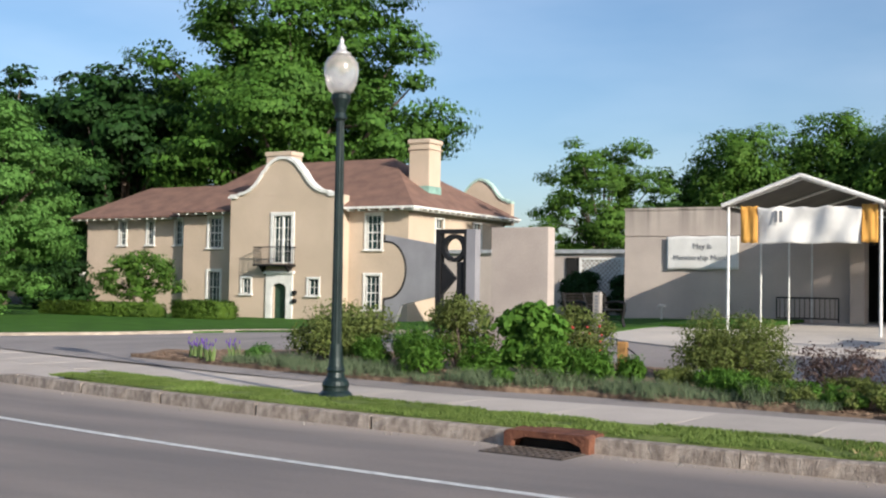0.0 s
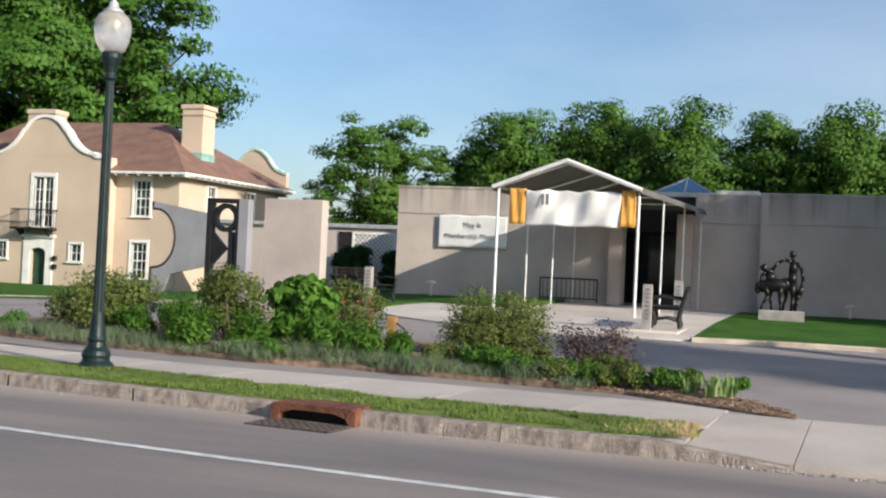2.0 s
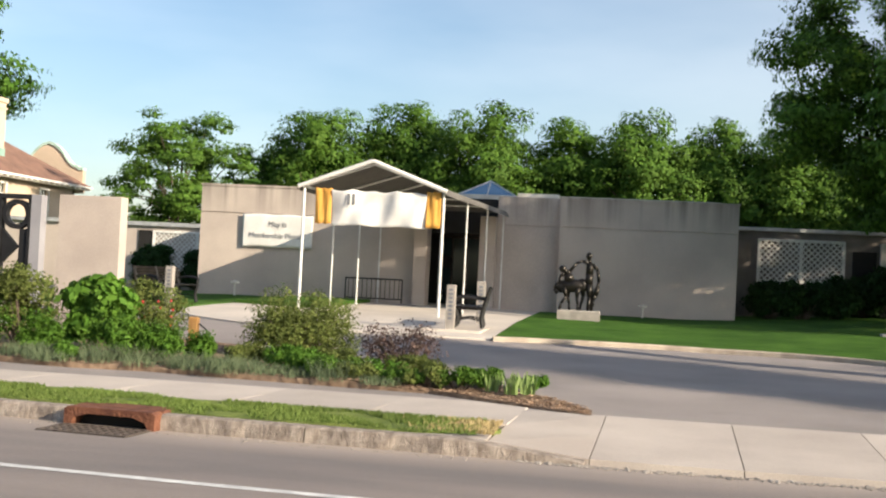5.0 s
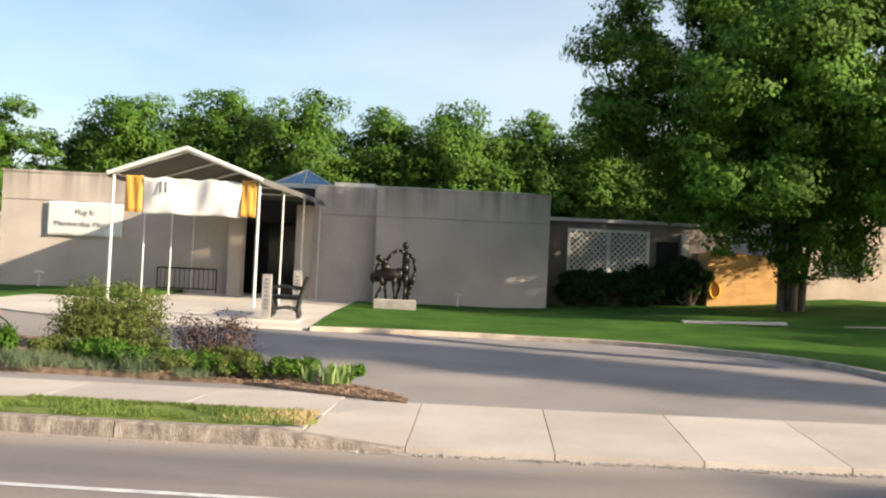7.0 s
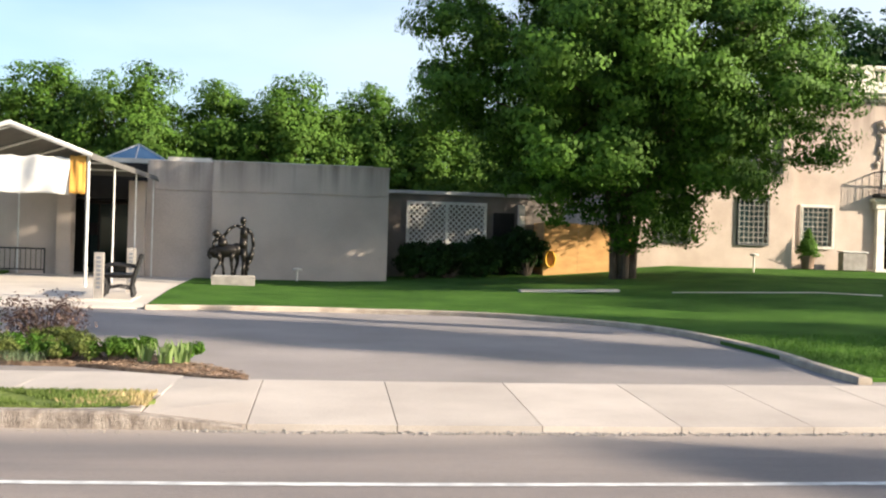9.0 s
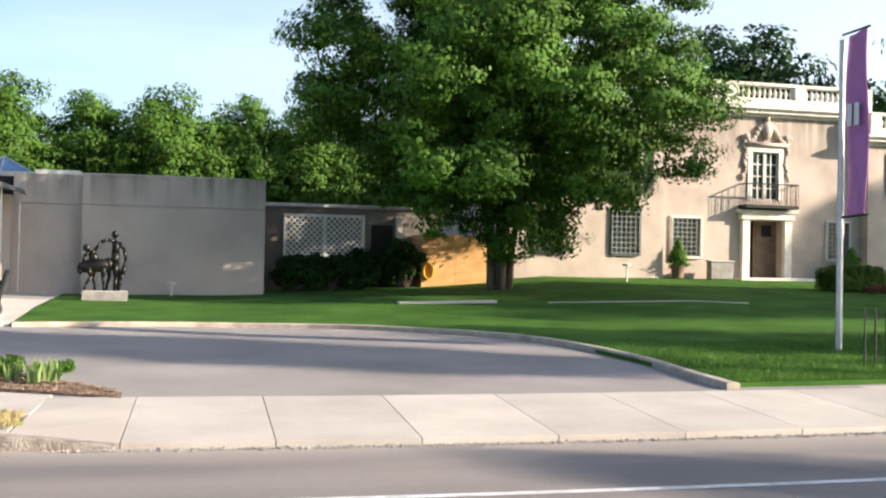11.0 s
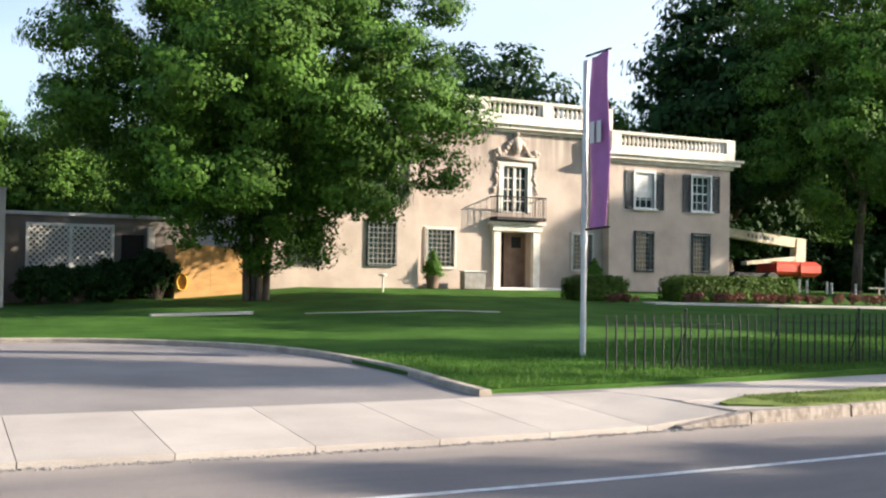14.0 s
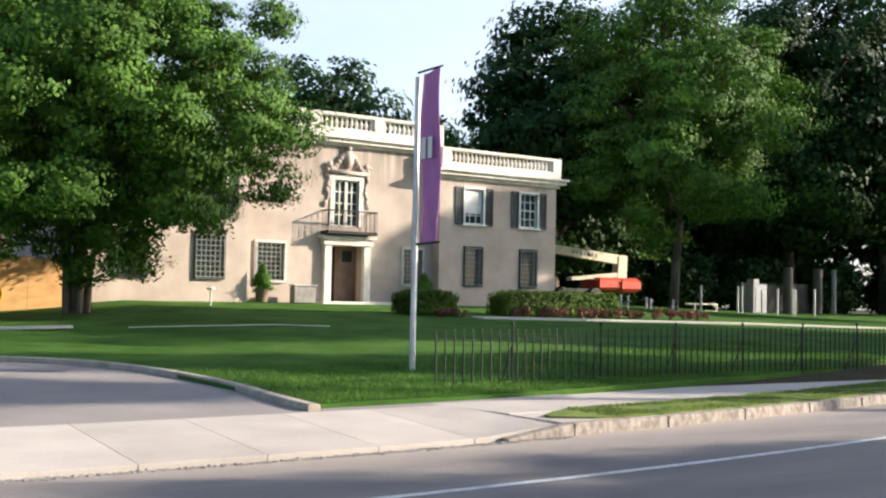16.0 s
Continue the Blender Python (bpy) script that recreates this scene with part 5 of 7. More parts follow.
piece("collar", Geo().lathe((lx, ly, 3.7), [(0.06, 0), (0.085, 0.03), (0.07, 0.07), (0.06, 0.1), (0.075, 0.16), (0.11, 0.24), (0.125, 0.28), (0.125, 0.33), (0.1, 0.36)], 16), LAMP_GREEN, LAMP)
globe = piece("globe", Geo().lathe((lx, ly, 4.05), [(0.12, 0), (0.16, 0.035), (0.2, 0.12), (0.222, 0.24), (0.226, 0.32), (0.212, 0.4), (0.172, 0.46), (0.115, 0.505)], 24), GLOBE, LAMP, "frosted glass acorn globe", True)
piece("cap", Geo().lathe((lx, ly, 4.552), [(0.12, 0), (0.12, 0.018), (0.085, 0.04), (0.06, 0.06), (0.058, 0.1), (0.04, 0.13), (0.02, 0.15), (0.032, 0.175), (0.022, 0.2), (0.004, 0.24)], 14), ALU, LAMP, "pale metal finial cap", True)

# storm drain with cast hood and grate
DRN = house_of("storm_drain", "rusted cast-iron storm drain hood set in the kerb", "storm drain", (-4.7, 10.5, 0.0))
ang = math.atan(0.0144 * (-4.7 - 2.2))
g = Geo()
o_ = [(-0.48, 0.0), (-0.48, 0.15), (-0.44, 0.175), (0.44, 0.175), (0.48, 0.15), (0.48, 0.0), (0.41, 0.0), (0.38, 0.07), (0.24, 0.115), (-0.24, 0.115), (-0.38, 0.07), (-0.41, 0.0)]
g.prism(o_, -0.06, 0.12)
g.box(-0.48, 0.12, 0.11, 0.48, 0.45, 0.175, 0.02)
hood = part("hood", g, RUST, DRN)
hood.location, hood.rotation_euler = (0, -0.02, 0), (0, 0, ang)
# near-black block as the shade under the hood
inn = part("throat", Geo().box(-0.46, 0.13, -0.1, 0.46, 0.45, 0.108), INNER_SHADE, DRN)
inn.location, inn.rotation_euler = (0, -0.02, 0), (0, 0, ang)
g = Geo()
for i in range(11):
    g.box(-0.46 + i * 0.088, -0.56, 0.002, -0.43 + i * 0.088, -0.1, 0.014)
for i in range(5):
    g.box(-0.46, -0.56 + i * 0.1125, 0.003, 0.45, -0.53 + i * 0.1125, 0.013)
gr = part("grate", g, mat("worn_iron", (0.13, 0.105, 0.09), (0.08, 0.065, 0.055), 6, 0.7, 0.4, 0.1, 40), DRN, "worn slotted road grate")
gr.rotation_euler = (0, 0, ang)
# shade below the grate, as a near-black block
part("sump", Geo().box(-0.47, -0.57, -0.02, 0.46, -0.09, 0.0015), INNER_SHADE, DRN).rotation_euler = (0, 0, ang)

# entrance canopy: white tube frame and grey canvas, slightly askew to the wall
CAN = house_of("entrance_canopy", "gabled canvas entrance canopy on thin white metal posts", "canopy", (-6, 32, 0.55))
CL, CR = [(-7.95, 28.5), (-7.62, 37.0)], [(-4.35, 28.5), (-3.62, 37.0)]


def along(pair, t):
    return (pair[0][0] + (pair[1][0] - pair[0][0]) * t, pair[0][1] + (pair[1][1] - pair[0][1]) * t)


EV, PK = 3.72, 4.34
for side in (CL, CR):
    for t in (0, 0.33, 0.66, 0.97):
        x, y = along(side, t)
        piece("post", Geo().tube((x, y, grade(x, y) - 0.05), (x, y, EV), 0.038 if t == 0 else 0.025, n=8), WHITE_POST, CAN)
    piece("eave_rail", Geo().tube((*side[0], EV), (*side[1], EV), 0.035, n=6), WHITE_POST, CAN)
pk0, pk1 = ((CL[0][0] + CR[0][0]) / 2, 28.5, PK), ((CL[1][0] + CR[1][0]) / 2, 37.0, PK)
piece("ridge_rail", Geo().tube(pk0, pk1, 0.035, n=6), WHITE_POST, CAN)
for t in (0, 0.33, 0.66, 0.97):
    a, b = along(CL, t), along(CR, t)
    m = ((a[0] + b[0]) / 2, (a[1] + b[1]) / 2, PK)
    piece("rafter", Geo().tube((*a, EV), m, 0.035, n=6).tube((*b, EV), m, 0.035, n=6), WHITE_POST, CAN)
    if 0 < t < 0.9:
        piece("tie_rail", Geo().tube((*a, EV), (*b, EV), 0.022, n=6), WHITE_POST, CAN)
for side in (CL, CR):
    g = Geo()
    (x0, y0), (x1, y1) = along(side, -0.03), along(side, 1)
    ms, me_ = pk0, pk1
    nn = 12
    for i in range(nn + 1):
        t = i / nn
        ex, ey = x0 + (x1 - x0) * t, y0 + (y1 - y0) * t
        px_, py_ = ms[0] + (me_[0] - ms[0]) * t, y0 + (me_[1] - y0) * t
        sag = 0.04 * math.sin(t * math.pi * 3) ** 2
        ox = -0.12 if side is CL else 0.12
        row = [(ex + ox, ey, EV - 0.12), (ex + ox * 0.4, ey, EV + 0.03), ((ex + px_) / 2, ey, (EV + PK) / 2 + 0.05 - sag), (px_, ey, PK + 0.045)]
        g.v += row + [(a, b, c + 0.02) for a, b, c in row]
    for i in range(nn):
        for k in range(3):
            a = i * 8 + k
            g.f += [(a, a + 8, a + 9, a + 1), (a + 4, a + 5, a + 13, a + 12)]
    for k in range(3):
        g.f += [(k, k + 1, k + 5, k + 4), (nn * 8 + k, nn * 8 + k + 4, nn * 8 + k + 5, nn * 8 + k + 1)]
    piece("canvas", g, AWNING, CAN, "grey canvas roof panel")
piece("gable_edge", Geo().tube((CL[0][0] - 0.1, 28.27, EV - 0.02), (pk0[0], 28.27, PK + 0.06), 0.055, n=6).tube((CR[0][0] + 0.1, 28.27, EV - 0.02), (pk0[0], 28.27, PK + 0.06), 0.055, n=6), CANVAS, CAN, "pale canvas gable edging")
piece("back_gable", Geo().prism([(CL[1][0], EV), (CR[1][0], EV), (pk1[0], PK)], 36.9, 36.93), AWNING, CAN)


def cloth(x0, x1, ztop, zbot, y, nx, nz, seed, wave, thick=0.012, sag=0.0):
    rng = random.Random(seed)
    ph = [rng.uniform(0, 6.28) for _ in range(6)]
    g = Geo()
    for s in (0, thick):
        for i in range(nx + 1):
            u = i / nx
            for k in range(nz + 1):
                w = k / nz
                x = x0 + (x1 - x0) * u
                top_z = ztop - sag * abs(math.sin(u * math.pi * 4.5)) ** 1.5
                z = zbot + (top_z - zbot) * w + 0.012 * math.sin(u * 14 + ph[3])
                d = wave * (math.sin(u * 11 + ph[0] + w * 2) * 0.6 + math.sin(u * 23 + ph[1] - w * 3) * 0.3 + math.sin(u * 5 - w * 4 + ph[2]) * 0.4)
                g.v.append((x, y + d + s, z))
    m = nz + 1
    tot = (nx + 1) * m
    for i in range(nx):
        for k in range(nz):
            a = i * m + k
            g.f += [(a, a + m, a + m + 1, a + 1), (tot + a, tot + a + 1, tot + a + m + 1, tot + a + m)]
    for i in range(nx):
        for k in (0, nz):
            a = i * m + k
            g.f.append((a, a + m, tot + a + m, tot + a))
    for k in range(nz):
        for i in (0, nx):
            a = i * m + k
            g.f.append((a, a + 1, tot + a + 1, tot + a))
    return g


BN = house_of("canopy_banner", "wavy white banner with amber ends hung across the canopy", "banner", (-6.1, 28.4, 2.7))
piece("banner_cloth", cloth(-7.2, -4.77, 3.66, 2.76, 28.4, 70, 16, 3, 0.075, sag=0.035), CANVAS, BN, "creased white cloth", True)
piece("banner_end", cloth(-7.62, -7.2, 3.68, 2.78, 28.4, 10, 8, 4, 0.03), AMBER, BN, "amber cloth end", True)
piece("banner_end", cloth(-4.77, -4.4, 3.68, 2.78, 28.4, 10, 8, 5, 0.03), AMBER, BN, "amber cloth end", True)
for k, (a, b) in enumerate(((-6.78, -6.7), (-6.66, -6.58))):
    piece("mark", Geo().box(a, 28.29, 3.27, b, 28.295, 3.55), INK, BN)

WB = house_of("wall_banner", "white cloth banner reading May Is Membership Month", "banner", (-11.2, 36.9, 2.2))
piece("banner_cloth", cloth(-12.35, -9.95, 3.36, 2.27, 36.9, 36, 12, 8, 0.008), CANVAS, WB, "", True)


def lettering(text, size, x, y, z, parent, material):
    cu = bpy.data.curves.new("lettering", "FONT")
    cu.body, cu.size, cu.align_x, cu.extrude = text, size, "CENTER", 0.002
    tmp = bpy.data.objects.new("lettering", cu)
    scene.collection.objects.link(tmp)
    bpy.context.view_layer.update()
    me = bpy.data.meshes.new_from_object(tmp)
    bpy.data.objects.remove(tmp)
    me.materials.append(material)
    ob = new("lettering", me)
    ob.parent = parent
    o = OFFSET[parent.name]
    ob.location, ob.rotation_euler = (x - o.x, y - o.y, z - o.z), (math.pi / 2, 0, 0)
    return ob


lettering("May Is", 0.25, -11.15, 36.884, 2.95, WB, INK)
lettering("Membership Month!", 0.235, -11.15, 36.884, 2.58, WB, INK)

# bicycle rack by the wall
RK = house_of("bicycle_rack", "low black metal bicycle rack by the wall", "bicycle rack", (-7.6, 36.2, 0.6))
z0 = grade(-7.6, 36) + 0.06
piece("frame", Geo().tube((-8.6, 36.3, z0), (-8.6, 36.3, z0 + 0.75), 0.025, n=6).tube((-6.75, 36.3, z0), (-6.75, 36.3, z0 + 0.75), 0.025, n=6).tube((-8.6, 36.3, z0 + 0.75), (-6.75, 36.3, z0 + 0.75), 0.025, n=6).tube((-8.6, 36.3, z0 + 0.12), (-6.75, 36.3, z0 + 0.12), 0.02, n=6), IRON, RK)
for i in range(12):
    xx = -8.5 + i * 0.15
    piece("bar", Geo().tube((xx, 36.3, z0 + 0.12), (xx, 36.3, z0 + 0.75), 0.012, n=5), IRON, RK)


# benches with granite posts
def bench(x, y, z, turn):
    th = thing("park_bench", "black iron bench with slatted wooden seat", "bench", "benches by the forecourt", (x, y, z))
    th.rotation_euler = (0, 0, turn)
    for yy in (-0.8, 0.0, 0.8):
        g = Geo()
        g.path([(0.3, yy, 0), (0.26, yy, 0.2), (0.3, yy, 0.42), (0.44, yy, 0.88)], [0.05, 0.04, 0.045, 0.035], 6)
        g.path([(-0.3, yy, 0), (-0.24, yy, 0.22), (-0.3, yy, 0.42), (0.3, yy, 0.42)], [0.05, 0.04, 0.04, 0.04], 6)
        if yy:
            g.path([(-0.3, yy, 0.42), (-0.32, yy, 0.62), (-0.1, yy, 0.66), (0.33, yy, 0.62)], [0.035, 0.035, 0.035, 0.03], 6)
        g.path([(0.28, yy, 0.15), (0.0, yy, 0.2), (-0.26, yy, 0.15)], [0.015, 0.015, 0.015], 5)
        part("bench_end", g, IRON, th)
    for i in range(6):
        part("seat_slat", Geo().box(-0.3 + i * 0.1, -0.9, 0.43, -0.22 + i * 0.1, 0.9, 0.46, 0.008), BRONZE, th)
    for i in range(5):
        s = Geo().box(0.315 + i * 0.022, -0.9, 0.5 + i * 0.078, 0.34 + i * 0.022, 0.9, 0.565 + i * 0.078, 0.006)
        part("back_slat", s, BRONZE, th)
    return th


def stone_post(x, y, h=0.95):
    z = grade(x, y) + 0.05
    th = thing("stone_post", "square granite post with carved lettering", "post", "granite posts", (x, y, z))
    part("shaft", Geo().box(-0.09, -0.09, -0.1, 0.09, 0.09, h, 0.015), GRANITE_TOP, th)
    for k in range(8):
        part("carved_bar", Geo().box(-0.045, -0.094, 0.22 + k * 0.085, 0.045, -0.0905, 0.275 + k * 0.085), INK, th)


bench(-3.15, 25.3, grade(-3.15, 25.3) + 0.07, 0.09)
stone_post(-3.42, 24.15)
stone_post(-3.12, 27.0, 0.98)
piece_slab = tagged(part("bench_pad", Geo().box(-4.0, 23.9, 0.3, -2.75, 27.4, grade(-3.3, 25) + 0.045), PLAZA), "low concrete pad under the bench", "pad")
bench(-11.3, 28.1, grade(-11.3, 28.1) + 0.06, math.pi * 0.9)
stone_post(-10.85, 27.1, 0.95)

# bronze group: one plain shape on a low stone plinth
sx, sy = -0.98, 32.25
sz = grade(sx, sy) + 0.08
pl = thing("statue_plinth", "low pale stone plinth on the lawn", "plinth", "", (sx, sy, sz))
part("block", Geo().box(-0.58, -0.4, -0.15, 0.58, 0.4, 0.235, 0.03), GRANITE_TOP, pl)
g = Geo()
z = 0.235
g.ball((-0.2, 0, z + 0.66), 0.2, 12, 9, (2.1, 0.85, 0.95)).ball((0.06, 0.02, z + 0.68), 0.17, 10, 8, (1.1, 0.9, 1.15)).ball((-0.5, 0, z + 0.62), 0.16, 10, 8, (1.1, 0.8, 1.1))
for px_, f_, kick in ((-0.45, -0.1, -0.09), (-0.3, 0.11, 0.03), (-0.05, -0.1, 0.02), (0.06, 0.1, -0.04)):
    g.path([(px_, f_, z + 0.6), (px_ - kick, f_, z + 0.36), (px_ + kick * 0.5, f_, z + 0.16), (px_ + kick, f_, z - 0.01)], [0.085, 0.05, 0.035, 0.04], 7)
g.path([(-0.6, 0, z + 0.68), (-0.68, -0.03, z + 0.55), (-0.62, -0.06, z + 0.42)], [0.1, 0.07, 0.04], 7)
g.path([(-0.3, 0, z + 0.78), (-0.34, 0, z + 0.98), (-0.38, 0, z + 1.08)], [0.15, 0.12, 0.06], 9)
g.ball((-0.5, -0.04, z + 1.12), 0.1, 9, 7, (1.1, 0.95, 1)).path([(-0.38, 0, z + 1.05), (-0.48, -0.03, z + 1.08)], [0.07, 0.06], 7)
g.path([(-0.42, 0, z + 1.02), (-0.55, -0.08, z + 0.9), (-0.58, -0.08, z + 0.72)], [0.05, 0.045, 0.035], 7)
g.path([(-0.3, 0, z + 1.05), (-0.13, 0, z + 1.28), (0.04, 0, z + 1.36), (0.2, 0, z + 1.3)], [0.045, 0.045, 0.045, 0.055], 7)
g.path([(0.24, -0.05, z - 0.01), (0.27, -0.05, z + 0.36), (0.24, -0.02, z + 0.72), (0.25, 0, z + 1.0), (0.25, 0, z + 1.3)], [0.045, 0.06, 0.11, 0.115, 0.1], 9)
g.path([(0.34, 0.07, z - 0.01), (0.32, 0.06, z + 0.38), (0.27, 0, z + 0.74)], [0.045, 0.06, 0.09], 8)
g.ball((0.22, -0.01, z + 1.5), 0.095, 10, 8, (0.95, 1, 1.15)).path([(0.25, 0, z + 1.28), (0.23, 0, z + 1.44)], [0.06, 0.05], 7)
g.path([(0.32, 0, z + 1.28), (0.47, 0, z + 1.12), (0.52, -0.02, z + 0.8), (0.45, -0.04, z + 0.56)], [0.06, 0.05, 0.045, 0.04], 7)
g.path([(0.5, -0.04, z + 0.66), (0.43, -0.05, z + 0.42), (0.36, -0.05, z + 0.28), (0.4, -0.05, z + 0.12)], [0.07, 0.08, 0.05, 0.03], 7)
st = part("statue", g, BRONZE, None, smooth=True)
st.location, st.scale = (sx, sy, sz + 0.012), (1.0, 1.0, 1.0)
tagged(st, "dark bronze figure group of an animal and attendants", "statue")

# abstract sculptures on the island and lawn
SC = house_of("standing_slab", "tall plain cast-concrete slab sculpture", "sculpture", (-9.6, 20, 0.3))
g = Geo().box(-10.2, 19.95, 0.1, -9.0, 20.25, 2.75, 0.012)
piece("slab", g, SLAB, SC)
WD = house_of("wedge_sculpture", "grey steel wedge sculpture with a half-round cut", "sculpture", (-18, 30, 0.2))
arc = [(-19.03 + 0.1 + 0.68 * math.sin(math.pi * i / 16), 2.06 + 0.87 * math.cos(math.pi * i / 16)) for i in range(17)]
pts = [(-19.03, 3.15), (-19.03, 2.93)] + arc + [(-19.03, 1.17), (-19.03, 0.15), (-18.75, 0.15), (-18.4, 1.0), (-17.2, 1.28), (-17.2, 2.85)]
piece("plate", Geo().prism(pts, 30.0, 30.12), SCULPT_GREY, WD)
g = Geo()
rim = [(-19.03, 3.15), (-19.03, 2.93)] + arc + [(-19.03, 1.17), (-19.03, 0.15)]
for i in range(len(rim) - 1):
    a, b = rim[i], rim[i + 1]
    g.tube((a[0], 29.99, a[1]), (b[0], 29.99, b[1]), 0.035, n=6)
piece("edge", g, IRON, WD, "black edge strip")
FS = house_of("ring_sculpture", "black steel frame sculpture holding a ring and diamond", "sculpture", (-12.7, 23, 0.3))
g = Geo().box(-13.2, 23, 0.2, -13.08, 23.2, 2.9).box(-13.08, 23, 2.8, -12.4, 23.2, 2.9).box(-12.47, 23, 0.2, -12.4, 23.2, 2.8)
piece("frame", g, IRON, FS)
piece("side_plate", Geo().box(-12.397, 23.0, 0.2, -12.17, 23.25, 2.9), SCULPT_GREY, FS, "grey steel side plate")
g = Geo()
for i in range(28):
    a, b = 6.2832 * i / 28, 6.2832 * (i + 1) / 28
    vs = []
    for t in (a, b):
        for r, yy in ((0.22, 23.02), (0.32, 23.02), (0.32, 23.18), (0.22, 23.18)):
            vs.append((-12.75 + r * math.cos(t), yy, 2.47 + r * math.sin(t)))
    g.add(vs, [(0, 1, 5, 4), (1, 2, 6, 5), (2, 3, 7, 6), (3, 0, 4, 7)])
piece("ring", g, IRON, FS)
piece("stem", Geo().box(-12.66, 23.04, 0.2, -12.5, 23.16, 2.16), IRON, FS)
piece("diamond", Geo().prism([(-13.06, 2.15), (-12.7, 1.78), (-13.06, 1.4)], 23.05, 23.15).prism([(-12.95, 1.0), (-12.72, 1.55), (-12.5, 1.0)], 23.17, 23.2), IRON, FS)

# timber stake with a black hose, on the island
ST = house_of("timber_stake", "square orange timber stake in the planting", "stake", (-6.38, 17.0, 0.2))
piece("stake", Geo().box(-6.45, 16.95, 0.15, -6.32, 17.08, 0.78, 0.012), WOOD, ST)
hose = Geo().path([(-6.3, 17.0, 0.68), (-6.18, 17.0, 0.6), (-6.1, 17.0, 0.4), (-6.06, 17.0, 0.2)], [0.012] * 4, 5)
piece("hose", hose, IRON, ST)

# flag banner pole
FP = house_of("banner_pole", "galvanised pole carrying a tall purple banner", "banner pole", (11.4, 17.2, 0.3))
piece("pole", Geo().tube((11.4, 17.2, 0.2), (11.4, 17.2, 5.62), 0.055, 0.05, 10), ALU, FP)
g = Geo()
for s in (0, 0.012):
    for k in range(25):
        w = k / 24
        for i in range(7):
            u = i / 6
            g.v.append((11.45 + s + 0.035 * math.sin(u * 5 + w * 7), 17.12 - 0.56 * u, 2.62 + 3.05 * w + 0.03 * u))
for k in range(24):
    for i in range(6):
        a = k * 7 + i
        g.f += [(a, a + 1, a + 8, a + 7), (175 + a, 175 + a + 7, 175 + a + 8, 175 + a + 1)]
for k in range(24):
    for i in (0, 6):
        a = k * 7 + i
        g.f.append((a, a + 7, 175 + a + 7, 175 + a))
ban = piece("banner", g, PURPLE, FP, "purple cloth banner", True)
for k in range(2):
    piece("mark", Geo().box(11.385, 16.9 - k * 0.2, 4.12, 11.392, 17.03 - k * 0.2, 4.5), CANVAS, ban)
for zz in (2.6, 5.7):
    piece("arm", Geo().tube((11.4, 17.2, zz), (11.45, 16.5, zz + 0.03), 0.02, n=6), IRON, FP)
for za, zb in ((2.3, 2.5), (2.75, 2.85)):
    piece("collar", Geo().tube((11.4, 17.2, za), (11.4, 17.2, zb), 0.065, n=10), ALU, FP)

# low iron fence along the sidewalk
FN = house_of("iron_fence", "low black iron picket fence with hooped tops", "fence", (20, 15.3, 0.2))


def fence_at(x):
    return float(np.interp(x, [10.5, 12, 14, 18, 23, 30, 45], [15.1, 15.0, 15.05, 15.3, 15.6, 16.3, 18.2]))


g = Geo()
pk = Geo().tube((0, 0, 0), (0, 0, 0.78), 0.016, n=5)
pk.path([(0, 0, 0.78), (0.02, 0, 0.84), (0, 0, 0.88), (-0.02, 0, 0.84), (0, 0, 0.78)], [0.006] * 5, 4)
pk_me = mesh("picket", pk, IRON)
repeat("picket", pk_me, FN, [(x, fence_at(x), grade(x, fence_at(x)) + 0.06) for x in steps(10.45, 36.01, 0.1755)])
xs = steps(10.45, 36.01, 0.5)
for zz in (0.12, 0.72):
    g = Geo()
    for a, b in zip(xs, xs[1:]):
        g.tube((a, fence_at(a), grade(a, fence_at(a)) + zz + 0.06), (b, fence_at(b), grade(b, fence_at(b)) + zz + 0.06), 0.005, n=4)
    piece("rail", g, IRON, FN)
for x in steps(11.93, 36, 1.93):
    y = fence_at(x)
    z = grade(x, y)
    piece("post", Geo().tube((x, y, z), (x, y, z + 1.0), 0.016, n=6).tube((x - 0.01, y + 0.3, z), (x, y, z + 0.7), 0.012, n=5).ball((x, y, z + 1.02), 0.03, 7, 5), IRON, FN)

# hedges, pots and lights before the mansion
def hedge(label, x0, x1, y0, y1, h, seed, n, material=LEAF_HEDGE, size=0.09):
    z = grade((x0 + x1) / 2, y0)
    th = thing("hedge", label, "hedge", "", ((x0 + x1) / 2, (y0 + y1) / 2, z))
    rng = np.random.default_rng(seed)
    w, d = (x1 - x0) / 2, (y1 - y0) / 2
    g = Geo()
    m = 0.14
    g.box(-w + m, -d + m, -0.1, w - m, d - m, h - m, min(0.2, h * 0.25))
    part("core", g, LEAF_HEDGE, th)
    cs, rs = [], []
    for x in np.arange(-w + 0.2, w - 0.1, 0.24):
        for y in (-d + 0.18, 0, d - 0.18):
            for k in (0.2, h * 0.5, h - 0.2):
                drop = 0.1 * max(0, (abs(x) - w + 0.5)) * 2
                cs.append((x, y, k - (drop if k > h * 0.6 else 0)))
                rs.append(0.21)
    ob = new("foliage", leaf_mesh("foliage", cs, rs, n, size, material, seed, 0.7, (1, 1, 1), 0.1))
    ob.parent = th


